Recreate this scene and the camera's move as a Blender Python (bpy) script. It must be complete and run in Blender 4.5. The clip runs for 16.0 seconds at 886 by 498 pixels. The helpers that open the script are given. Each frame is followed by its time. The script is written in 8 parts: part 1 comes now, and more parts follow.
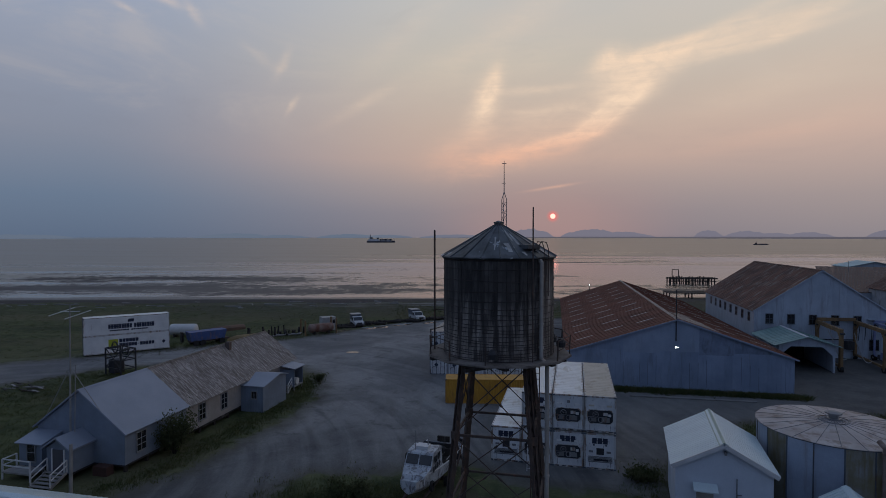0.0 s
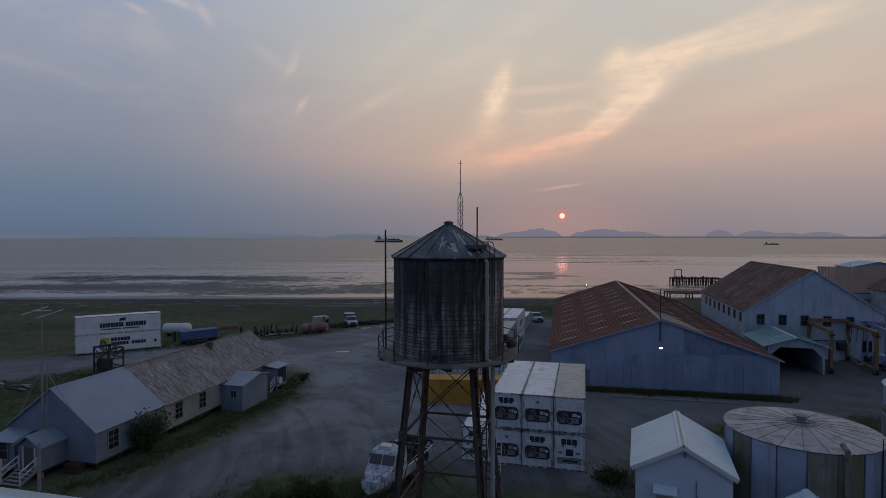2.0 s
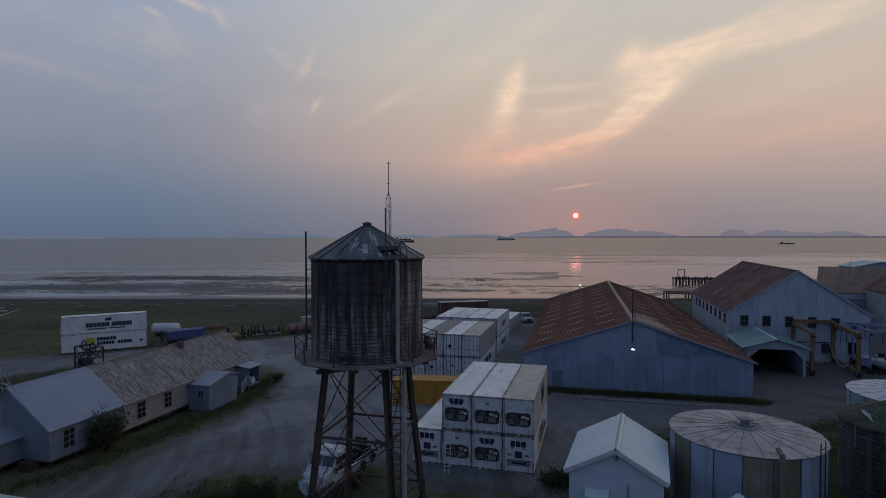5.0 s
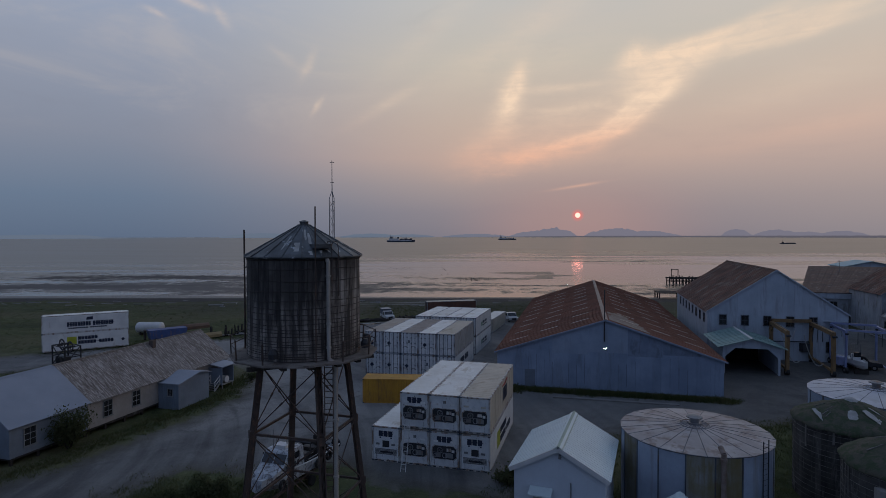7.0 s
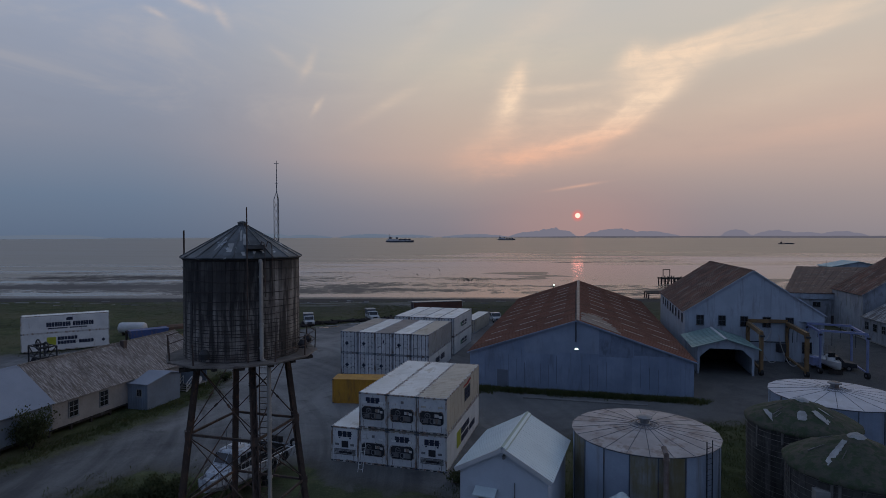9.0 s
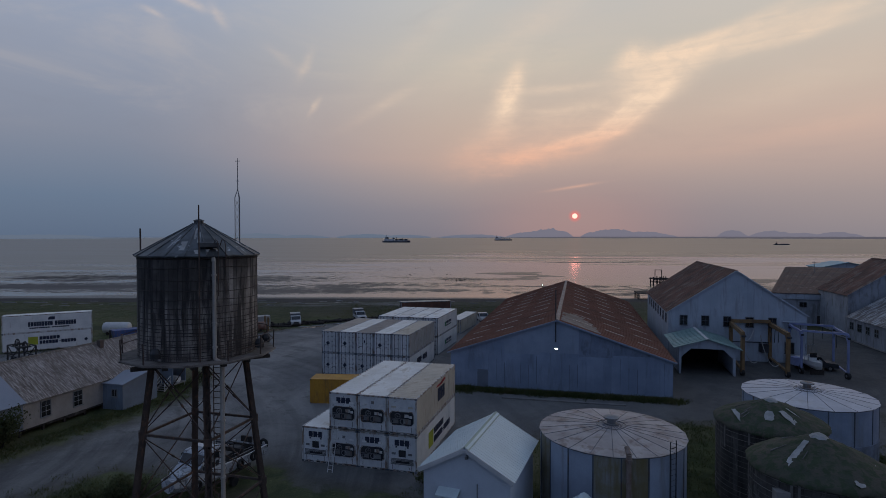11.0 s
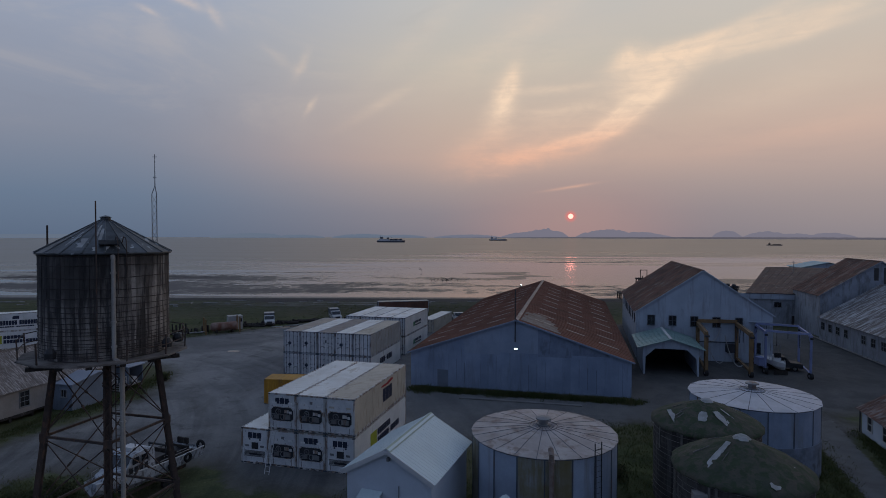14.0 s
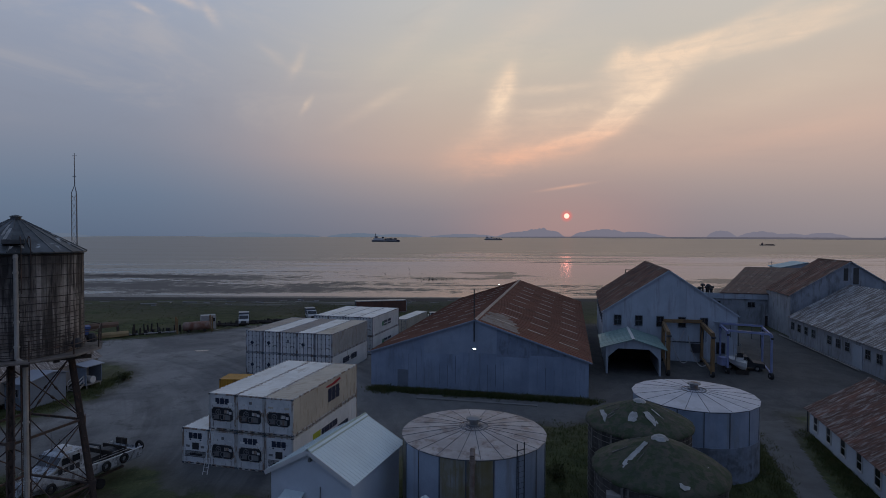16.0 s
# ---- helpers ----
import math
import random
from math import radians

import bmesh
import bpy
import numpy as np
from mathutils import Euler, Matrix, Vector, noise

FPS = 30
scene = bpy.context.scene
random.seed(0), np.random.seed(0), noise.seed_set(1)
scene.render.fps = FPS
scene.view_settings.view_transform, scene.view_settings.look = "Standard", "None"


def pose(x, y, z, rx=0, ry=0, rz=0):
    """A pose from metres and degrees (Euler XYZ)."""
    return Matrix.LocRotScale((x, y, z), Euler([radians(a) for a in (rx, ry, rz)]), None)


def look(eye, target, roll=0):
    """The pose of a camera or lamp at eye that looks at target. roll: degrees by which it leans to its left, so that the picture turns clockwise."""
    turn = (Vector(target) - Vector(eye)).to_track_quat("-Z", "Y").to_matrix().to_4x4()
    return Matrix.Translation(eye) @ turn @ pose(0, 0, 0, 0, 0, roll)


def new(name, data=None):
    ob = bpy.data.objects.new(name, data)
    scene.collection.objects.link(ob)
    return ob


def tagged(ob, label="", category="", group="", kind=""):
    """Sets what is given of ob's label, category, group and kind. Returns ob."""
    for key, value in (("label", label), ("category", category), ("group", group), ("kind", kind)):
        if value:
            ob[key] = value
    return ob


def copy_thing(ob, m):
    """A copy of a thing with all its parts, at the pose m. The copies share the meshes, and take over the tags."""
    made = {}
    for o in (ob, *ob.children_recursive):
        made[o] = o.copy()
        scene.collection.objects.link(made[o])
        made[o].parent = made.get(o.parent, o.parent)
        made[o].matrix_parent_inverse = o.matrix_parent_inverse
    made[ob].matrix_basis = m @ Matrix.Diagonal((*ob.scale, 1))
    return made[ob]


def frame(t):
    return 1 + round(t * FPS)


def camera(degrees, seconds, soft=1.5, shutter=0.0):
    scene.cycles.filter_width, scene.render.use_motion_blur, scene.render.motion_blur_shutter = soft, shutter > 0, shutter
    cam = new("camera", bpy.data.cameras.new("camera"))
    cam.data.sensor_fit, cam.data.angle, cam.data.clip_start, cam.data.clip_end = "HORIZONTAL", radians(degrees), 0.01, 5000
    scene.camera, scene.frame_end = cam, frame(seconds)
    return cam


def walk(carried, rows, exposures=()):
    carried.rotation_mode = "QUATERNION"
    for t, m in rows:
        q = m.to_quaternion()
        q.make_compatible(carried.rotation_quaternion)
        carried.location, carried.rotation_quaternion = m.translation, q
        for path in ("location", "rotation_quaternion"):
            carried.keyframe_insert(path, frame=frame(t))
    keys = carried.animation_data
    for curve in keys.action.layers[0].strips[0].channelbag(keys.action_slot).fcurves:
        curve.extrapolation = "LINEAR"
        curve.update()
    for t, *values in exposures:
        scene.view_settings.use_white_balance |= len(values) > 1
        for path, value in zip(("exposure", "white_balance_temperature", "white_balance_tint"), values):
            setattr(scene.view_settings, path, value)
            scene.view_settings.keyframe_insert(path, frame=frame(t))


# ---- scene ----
cam = camera(76.8, 16.0, soft=0.7)
PATH = [
    (0, (2.432, 1.404, 18.684), (2.432, 3.403, 18.638), -0.2),
    (0.5, (3.214, 1.451, 18.668), (3.201, 3.451, 18.622), -0.2),
    (1, (3.979, 1.477, 18.678), (3.958, 3.477, 18.632), -0.2),
    (1.5, (4.825, 1.509, 18.687), (4.799, 3.508, 18.64), -0.2),
    (2, (5.65, 1.526, 18.686), (5.618, 3.525, 18.639), -0.2),
    (2.5, (6.488, 1.52, 18.715), (6.446, 3.519, 18.668), -0.3),
    (3, (7.324, 1.554, 18.712), (7.275, 3.553, 18.665), -0.3),
    (3.5, (8.146, 1.646, 18.724), (8.091, 3.645, 18.677), -0.3),
    (4, (9.002, 1.721, 18.725), (8.938, 3.719, 18.678), -0.3),
    (6.5, (13.451, 1.849, 18.675), (13.365, 3.847, 18.628), -0.3),
    (7, (14.334, 1.861, 18.627), (14.249, 3.858, 18.579), -0.3),
    (7.5, (15.25, 1.829, 18.606), (15.167, 3.827, 18.559), -0.3),
    (8, (16.158, 1.798, 18.609), (16.072, 3.796, 18.562), -0.3),
    (8.5, (16.96, 1.848, 18.607), (16.875, 3.845, 18.56), -0.3),
    (9, (17.723, 1.93, 18.633), (17.638, 3.927, 18.586), -0.3),
    (11.5, (20.272, 2.361, 18.516), (20.199, 4.359, 18.47), -0.2),
    (12, (20.815, 2.486, 18.526), (20.743, 4.484, 18.479), -0.2),
    (12.5, (21.499, 2.65, 18.485), (21.43, 4.648, 18.439), -0.1),
    (13, (22.318, 2.77, 18.416), (22.251, 4.768, 18.371), -0.2),
    (13.5, (23.206, 2.89, 18.396), (23.141, 4.888, 18.35), -0.1),
    (14, (24.195, 2.991, 18.387), (24.134, 4.99, 18.341), -0.1),
    (14.5, (25.246, 3.065, 18.38), (25.188, 5.063, 18.334), -0.1),
    (15, (26.338, 3.098, 18.369), (26.284, 5.097, 18.323), -0.1),
    (15.5, (27.403, 3.138, 18.378), (27.352, 5.137, 18.332), -0.0),
    (16, (28.566, 3.195, 18.418), (28.519, 5.193, 18.37), 0.0),
]
LEAN, LEVEL_X = 0.0035, 15.0      # the yard rises this much for each metre towards +x


def rise(x, y=0.0):
    """How far the sloping yard stands above its height at LEVEL_X; the slope dies out on the beach."""
    f = min(1.0, max(0.0, (y - 150.0) / 26.0))
    return LEAN * max(-200.0, min(200.0, x - LEVEL_X)) * (1 - f * f * (3 - 2 * f))


walk(cam, [(t, look((x, y, z + rise(x)), (u, v, w + rise(x)), roll + 0.2)) for t, (x, y, z), (u, v, w), roll in PATH])

# ---- light ----
TH = 12.5                      # the yard's grid leans this much clockwise from +y
SUN_AZ, SUN_EL = 11.1, 2.0     # degrees right of +y, above the level


def lin(r, g, b):
    return tuple((c / 255 / 12.92) if c <= 10 else ((c / 255 + 0.055) / 1.055) ** 2.4 for c in (r, g, b)) + (1.0,)


class Nodes:
    """Short-hand for wiring node trees."""

    def __init__(self, tree, keep=False):
        self.t = tree
        if not keep:
            tree.nodes.clear()

    def add(self, kind):
        return self.t.nodes.new(kind)

    def put(self, sock, v):
        if isinstance(v, bpy.types.NodeSocket):
            self.t.links.new(v, sock)
        elif v is not None:
            sock.default_value = v

    def math(self, op, a, b=None, c=None, clamp=False):
        n = self.add("ShaderNodeMath")
        n.operation, n.use_clamp = op, clamp
        for s, v in zip(n.inputs, (a, b, c)):
            self.put(s, v)
        return n.outputs[0]

    def span(self, v, a, b, lo=0.0, hi=1.0, smooth=True):
        n = self.add("ShaderNodeMapRange")
        n.interpolation_type = "SMOOTHSTEP" if smooth else "LINEAR"
        for i, x in enumerate((v, a, b, lo, hi)):
            self.put(n.inputs[i], x)
        return n.outputs[0]

    def mix(self, f, a, b, blend="MIX"):
        n = self.add("ShaderNodeMix")
        n.data_type, n.blend_type = "RGBA", blend
        self.put(n.inputs["Factor"], f)
        self.put(n.inputs[6], a)
        self.put(n.inputs[7], b)
        return n.outputs[2]

    def ramp(self, f, stops):
        n = self.add("ShaderNodeValToRGB")
        el = n.color_ramp.elements
        while len(el) < len(stops):
            el.new(0.5)
        for e, (p, c) in zip(el, stops):
            e.position, e.color = p, c
        self.put(n.inputs[0], f)
        return n.outputs[0]

    def noise(self, vec, scale, detail=4.0, rough=0.55, distort=0.0):
        n = self.add("ShaderNodeTexNoise")
        self.put(n.inputs["Vector"], vec)
        for k, v in (("Scale", scale), ("Detail", detail), ("Roughness", rough), ("Distortion", distort)):
            n.inputs[k].default_value = v
        return n.outputs[0]

    def mapping(self, vec, scale=(1, 1, 1), rot=(0, 0, 0), loc=(0, 0, 0)):
        n = self.add("ShaderNodeMapping")
        self.put(n.inputs[0], vec)
        n.inputs["Location"].default_value, n.inputs["Rotation"].default_value, n.inputs["Scale"].default_value = loc, rot, scale
        return n.outputs[0]


def make_world():
    """A hazy sunset sky: blue-grey away from the sun, pink and cream near it, thin lit cloud streaks, and a dim red disc."""
    w = bpy.data.worlds.new("sunset")
    scene.world = w
    w.use_nodes = True
    n = Nodes(w.node_tree)
    d = n.add("ShaderNodeTexCoord").outputs["Generated"]
    s = n.add("ShaderNodeSeparateXYZ")
    n.put(s.inputs[0], d)
    x, y, z = s.outputs
    az = n.math("MULTIPLY", n.math("ARCTAN2", x, y), 57.29578)
    el = n.math("MULTIPLY", n.math("ARCSINE", z), 57.29578)
    up = n.math("DIVIDE", el, 60.0, clamp=True)
    far = n.ramp(up, [(0.0, lin(92, 108, 131)), (0.06, lin(103, 120, 143)), (0.15, lin(131, 138, 155)), (0.28, lin(147, 155, 173)), (0.40, lin(152, 166, 190)), (0.6, lin(128, 146, 178)), (1.0, lin(110, 133, 170))])
    near = n.ramp(up, [(0.0, lin(120, 121, 133)), (0.04, lin(134, 130, 139)), (0.085, lin(160, 147, 147)), (0.13, lin(188, 164, 154)), (0.18, lin(192, 172, 160)), (0.28, lin(194, 186, 175)), (0.40, lin(190, 190, 189)), (0.6, lin(146, 158, 178)), (1.0, lin(110, 133, 170))])
    right = n.ramp(up, [(0.0, lin(139, 133, 139)), (0.06, lin(160, 147, 147)), (0.15, lin(198, 172, 160)), (0.22, lin(200, 182, 168)), (0.32, lin(200, 192, 182)), (0.40, lin(204, 200, 195)), (0.6, lin(146, 158, 178)), (1.0, lin(110, 133, 170))])
    east = n.ramp(up, [(0.0, lin(98, 112, 144)), (0.3, lin(104, 124, 162)), (1.0, lin(110, 133, 170))])
    off = n.math("ABSOLUTE", n.math("SUBTRACT", az, SUN_AZ))
    c = n.mix(n.span(az, -34, 2), far, near)
    c = n.mix(n.span(az, 12, 40), c, right)
    c = n.mix(n.math("MULTIPLY", n.span(off, 15, 1), n.span(el, 8, 2, 0.0, 0.48)), c, lin(172, 139, 137))
    c = n.mix(n.span(off, 60, 130), c, east)
    flat = n.add("ShaderNodeCombineXYZ")
    n.put(flat.inputs[0], az)
    n.put(flat.inputs[1], el)
    sky2 = flat.outputs[0]
    veil = n.noise(n.mapping(sky2, (0.05, 0.16, 1), (0, 0, -0.25)), 1.0, 5, 0.6, 0.8)
    c = n.mix(n.math("MULTIPLY", n.math("MULTIPLY", n.span(veil, 0.45, 0.72), n.span(el, 6, 15)), 0.22), c, lin(206, 192, 180))
    c = n.mix(n.math("MULTIPLY", n.span(veil, 0.45, 0.28), 0.10), c, lin(120, 122, 134))
    # lit streaks of thin cloud: azimuth, elevation, tilt, half length, half width, gain
    wisp = n.noise(n.mapping(sky2, (0.16, 1.15, 1), (0, 0, -0.12)), 1.0, 5, 0.55, 0.7)
    lace = n.noise(n.mapping(sky2, (0.5, 0.9, 1)), 1.0, 6, 0.65, 0.8)
    grain = n.math("MULTIPLY", n.span(wisp, 0.28, 0.68, 0.68, 1.10), n.span(lace, 0.28, 0.62, 0.74, 1.06))
    jit = n.math("MULTIPLY", n.math("SUBTRACT", n.noise(n.mapping(sky2, (0.35, 0.5, 1)), 1.0, 5, 0.62), 0.5), 4.0)
    total = None
    for a0, e0, tilt, ln, wd, gain in (
        (5.2, 15.4, 66, 1.5, 0.72, 0.62), (4.4, 13.8, 74, 1.6, 0.95, 0.66), (3.9, 11.8, 70, 1.7, 1.25, 0.40), (1.4, 9.1, 22, 2.77, 1.04, 0.32), (16.2, 16.9, 30, 1.18, 0.75, 0.75), (17.8, 16.3, 12, 2.53, 0.84, 0.6),
        (18.4, 14.9, 18, 3.25, 0.94, 0.62), (18.3, 13.3, 28, 3.25, 0.94, 0.66), (16.7, 11.8, 36, 3.08, 0.85, 0.7), (14.7, 10.6, 36, 2.49, 0.65, 0.75), (11.8, 9.5, 12, 3.43, 0.44, 0.72), (7.9, 8.3, 13, 4.6, 1.05, 0.46),
        (4.4, 7.8, 12, 4.2, 1.2, 0.34), (20.8, 16.9, 12, 3.37, 0.61, 0.6), (24.4, 17.3, 13, 3.91, 0.63, 0.52), (28.6, 17.6, 16, 4.13, 0.64, 0.46), (32.7, 17.9, 18, 3.43, 0.60, 0.42), (25.1, 16.2, 8, 4.35, 0.39, 0.3),
        (26.9, 18.7, 15, 5.66, 0.47, 0.28), (31.5, 16.9, 10, 4.38, 0.39, 0.24), (9.3, 14.4, 2, 3.26, 0.34, 0.36), (10.7, 12.4, 3, 3.34, 0.39, 0.28), (9.9, 11.4, 6, 5.59, 2.13, 0.24), (7.6, 16.9, 12, 6.79, 1.70, 0.12),
        (11.1, 4.9, 8, 1.89, 0.12, 0.42), (-16.0, 16.3, 62, 1.22, 0.39, 0.24), (-18.1, 16.9, -30, 1.37, 0.36, 0.13), (-14.9, 12.7, 58, 0.73, 0.22, 0.30), (-26.3, 20.7, -15, 1.32, 0.35, 0.32), (-23.8, 19.9, -55, 0.94, 0.36, 0.24),
        (-29.4, 19.5, -15, 0.88, 0.20, 0.26), (-7.9, 13.2, 30, 3.45, 0.46, 0.18), (7.1, 20.4, 28, 9.08, 1.25, 0.16), (-3.9, 19.7, 40, 6.37, 1.04, 0.1), (29.5, 12.7, 14, 6.34, 1.18, 0.12), (31.5, 9.2, 10, 6.57, 0.79, 0.12),
    ):
        ca, sa = math.cos(radians(tilt)), math.sin(radians(tilt))
        da, de = n.math("ADD", n.math("SUBTRACT", az, a0), n.math("MULTIPLY", jit, 0.35)), n.math("ADD", n.math("SUBTRACT", el, e0), n.math("MULTIPLY", jit, 0.35 * min(1.0, wd)))
        u = n.math("ADD", n.math("MULTIPLY", da, ca / ln), n.math("MULTIPLY", de, sa / ln))
        v = n.math("ADD", n.math("MULTIPLY", da, -sa / wd), n.math("MULTIPLY", de, ca / wd))
        r = n.math("ADD", n.math("MULTIPLY", u, u), n.math("MULTIPLY", v, v))
        g = n.math("MULTIPLY", n.math("POWER", 2.718, n.math("MULTIPLY", r, -0.8)), gain)
        total = g if total is None else n.math("ADD", total, g)
    lit = n.mix(n.span(el, 7.5, 13.0), lin(236, 184, 158), lin(242, 214, 188))
    c = n.mix(n.math("MULTIPLY", n.math("MINIMUM", total, 0.9), grain, clamp=True), c, lit)
    # the red disc in the haze and its faint halo
    se, sz = radians(SUN_EL), radians(SUN_AZ)
    dot = n.add("ShaderNodeVectorMath")
    dot.operation = "DOT_PRODUCT"
    n.put(dot.inputs[0], d)
    dot.inputs[1].default_value = (math.cos(se) * math.sin(sz), math.cos(se) * math.cos(sz), math.sin(se))
    ang = n.math("MULTIPLY", n.math("ARCCOSINE", n.math("MINIMUM", dot.outputs["Value"], 1.0)), 57.29578)
    c = n.mix(n.span(ang, 0.72, 0.22, 0.0, 0.55), c, lin(236, 104, 104))
    glow = n.mix(n.span(ang, 0.30, 0.20), (0, 0, 0, 1), (2.0, 0.72, 0.56, 1))
    c = n.mix(1.0, c, glow, "ADD")
    sky = n.add("ShaderNodeTexSky")
    sky.sky_type, sky.sun_disc, sky.sun_elevation, sky.sun_rotation = "NISHITA", False, radians(SUN_EL), radians(SUN_AZ)
    c = n.mix(0.0015, c, sky.outputs[0], "ADD")
    bg = n.add("ShaderNodeBackground")
    n.put(bg.inputs[0], c)
    bg.inputs[1].default_value = 1.0
    n.put(n.add("ShaderNodeOutputWorld").inputs[0], bg.outputs[0])


make_world()
lamp = bpy.data.lights.new("sun", "SUN")
lamp.energy, lamp.angle, lamp.color = 0.0006, radians(1.2), (1.0, 0.32, 0.25)
new("sun", lamp).matrix_world = look((0, 0, 60), (-math.sin(radians(SUN_AZ)), -math.cos(radians(SUN_AZ)), 60 - math.tan(radians(SUN_EL))))
scene.view_settings.exposure = 0.0


# ---- materials ----
def surface(name, col, col2=None, rough=0.75, metal=0.0, scale=0.6, fine=18.0, bump=0.25, stain=None, stretch=(1, 1, 1), cut=(0.52, 0.68), rand=0.0, island=False, spec=0.4, amount=0.85):
    """A worn surface: two tones at a large scale, fine grain and relief, and stains drawn out along stretch. Coordinates follow the yard's grid, in metres."""
    m = bpy.data.materials.new(name)
    m.use_nodes = True
    n = Nodes(m.node_tree)
    geo = n.add("ShaderNodeNewGeometry")
    pos = n.mapping(geo.outputs["Position"], rot=(0, 0, radians(TH)))
    c = n.mix(n.span(n.noise(pos, scale, 5, 0.6), 0.3, 0.7), col, col2 or tuple(v * 0.8 for v in col[:3]) + (1,))
    grain = n.noise(pos, fine, 3, 0.6)
    c = n.mix(0.35, c, n.ramp(grain, [(0.25, (0.45, 0.45, 0.45, 1)), (0.75, (1, 1, 1, 1))]), "MULTIPLY")
    if stain:
        st = n.noise(n.mapping(pos, stretch), 1.0, 6, 0.65, 0.3)
        c = n.mix(n.math("MULTIPLY", n.span(st, *cut), amount), c, stain)
    if rand:
        r = geo.outputs["Random Per Island"] if island else n.add("ShaderNodeObjectInfo").outputs["Random"]
        hsv = n.add("ShaderNodeHueSaturation")
        n.put(hsv.inputs["Value"], n.span(r, 0, 1, 1 - rand, 1 + rand, False))
        n.put(hsv.inputs["Color"], c)
        c = hsv.outputs[0]
    b = n.add("ShaderNodeBsdfPrincipled")
    n.put(b.inputs["Base Color"], c)
    n.put(b.inputs["Roughness"], n.span(grain, 0.2, 0.8, max(0.02, rough - 0.1), min(1, rough + 0.1)))
    b.inputs["Metallic"].default_value = metal
    b.inputs["Specular IOR Level"].default_value = spec
    if bump:
        bp = n.add("ShaderNodeBump")
        bp.inputs["Strength"].default_value, bp.inputs["Distance"].default_value = bump, 0.03
        n.put(bp.inputs["Height"], grain)
        n.put(b.inputs["Normal"], bp.outputs[0])
    n.put(n.add("ShaderNodeOutputMaterial").inputs[0], b.outputs[0])
    return m


def g(v, tint=(1, 1, 1)):
    return (v * tint[0], v * tint[1], v * tint[2], 1)


WHITE = surface("white container paint", (0.74, 0.74, 0.73, 1), (0.60, 0.61, 0.61, 1), 0.55, scale=0.5, stain=(0.22, 0.15, 0.10, 1), stretch=(3, 3, 0.5), cut=(0.58, 0.72), amount=0.55, rand=0.08)
BEIGE = surface("beige container paint", (0.52, 0.475, 0.39, 1), (0.43, 0.39, 0.32, 1), 0.6, scale=0.5, stain=(0.2, 0.13, 0.08, 1), stretch=(2, 2, 0.5), amount=0.5)
GREYBOX = surface("grey container paint", (0.40, 0.40, 0.39, 1), (0.32, 0.32, 0.31, 1), 0.6, stain=(0.2, 0.13, 0.08, 1), stretch=(2, 2, 0.5), amount=0.5)
ROOFWHITE = surface("container roof paint", (0.82, 0.81, 0.77, 1), (0.68, 0.66, 0.61, 1), 0.5, scale=0.35, stain=(0.42, 0.35, 0.26, 1), stretch=(1.2, 0.5, 1), amount=0.6, rand=0.06)
ROOFTAN = surface("tan container roof", (0.56, 0.49, 0.39, 1), (0.46, 0.40, 0.32, 1), 0.6, scale=0.4, stain=(0.28, 0.22, 0.16, 1), stretch=(1, 0.4, 1), amount=0.6)
YELLOW = surface("ochre container paint", (0.50, 0.26, 0.03, 1), (0.40, 0.20, 0.03, 1), 0.6, stain=(0.14, 0.08, 0.04, 1), stretch=(2, 2, 0.5), amount=0.5)
NAVY = surface("navy lettering", (0.016, 0.022, 0.05, 1), (0.024, 0.03, 0.055, 1), 0.5, bump=0)
RED = surface("red lettering", (0.42, 0.03, 0.03, 1), None, 0.5, bump=0)
LIME = surface("yellow-green logo", (0.42, 0.45, 0.04, 1), None, 0.5, bump=0)
DARK = surface("dark machinery", (0.018, 0.02, 0.025, 1), (0.035, 0.035, 0.04, 1), 0.6)
MIDGREY = surface("grey steel", (0.22, 0.23, 0.24, 1), (0.16, 0.16, 0.17, 1), 0.5, 0.3, stain=(0.16, 0.09, 0.05, 1), stretch=(2, 2, 0.6))
RUST = surface("rusted steel", (0.092, 0.066, 0.055, 1), (0.055, 0.044, 0.040, 1), 0.85, 0.1, scale=1.6, stain=(0.17, 0.092, 0.06, 1), stretch=(3, 3, 1), amount=0.7)
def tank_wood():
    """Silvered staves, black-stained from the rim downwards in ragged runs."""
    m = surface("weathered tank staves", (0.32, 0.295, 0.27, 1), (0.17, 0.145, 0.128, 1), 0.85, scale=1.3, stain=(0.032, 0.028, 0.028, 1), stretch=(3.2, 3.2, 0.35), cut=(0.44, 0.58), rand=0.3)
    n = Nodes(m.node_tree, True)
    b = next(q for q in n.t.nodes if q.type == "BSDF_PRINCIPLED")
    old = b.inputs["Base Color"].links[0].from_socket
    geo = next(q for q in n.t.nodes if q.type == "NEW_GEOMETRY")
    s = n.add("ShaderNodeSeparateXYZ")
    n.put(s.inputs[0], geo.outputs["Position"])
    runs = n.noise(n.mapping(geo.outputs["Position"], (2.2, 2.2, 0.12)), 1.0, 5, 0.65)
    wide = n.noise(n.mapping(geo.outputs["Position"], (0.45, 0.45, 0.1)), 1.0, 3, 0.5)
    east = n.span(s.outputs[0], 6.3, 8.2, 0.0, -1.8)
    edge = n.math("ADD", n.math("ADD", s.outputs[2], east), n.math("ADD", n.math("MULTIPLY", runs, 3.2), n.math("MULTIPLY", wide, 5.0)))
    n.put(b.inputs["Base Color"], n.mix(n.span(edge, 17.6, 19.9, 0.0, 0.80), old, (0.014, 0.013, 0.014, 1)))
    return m


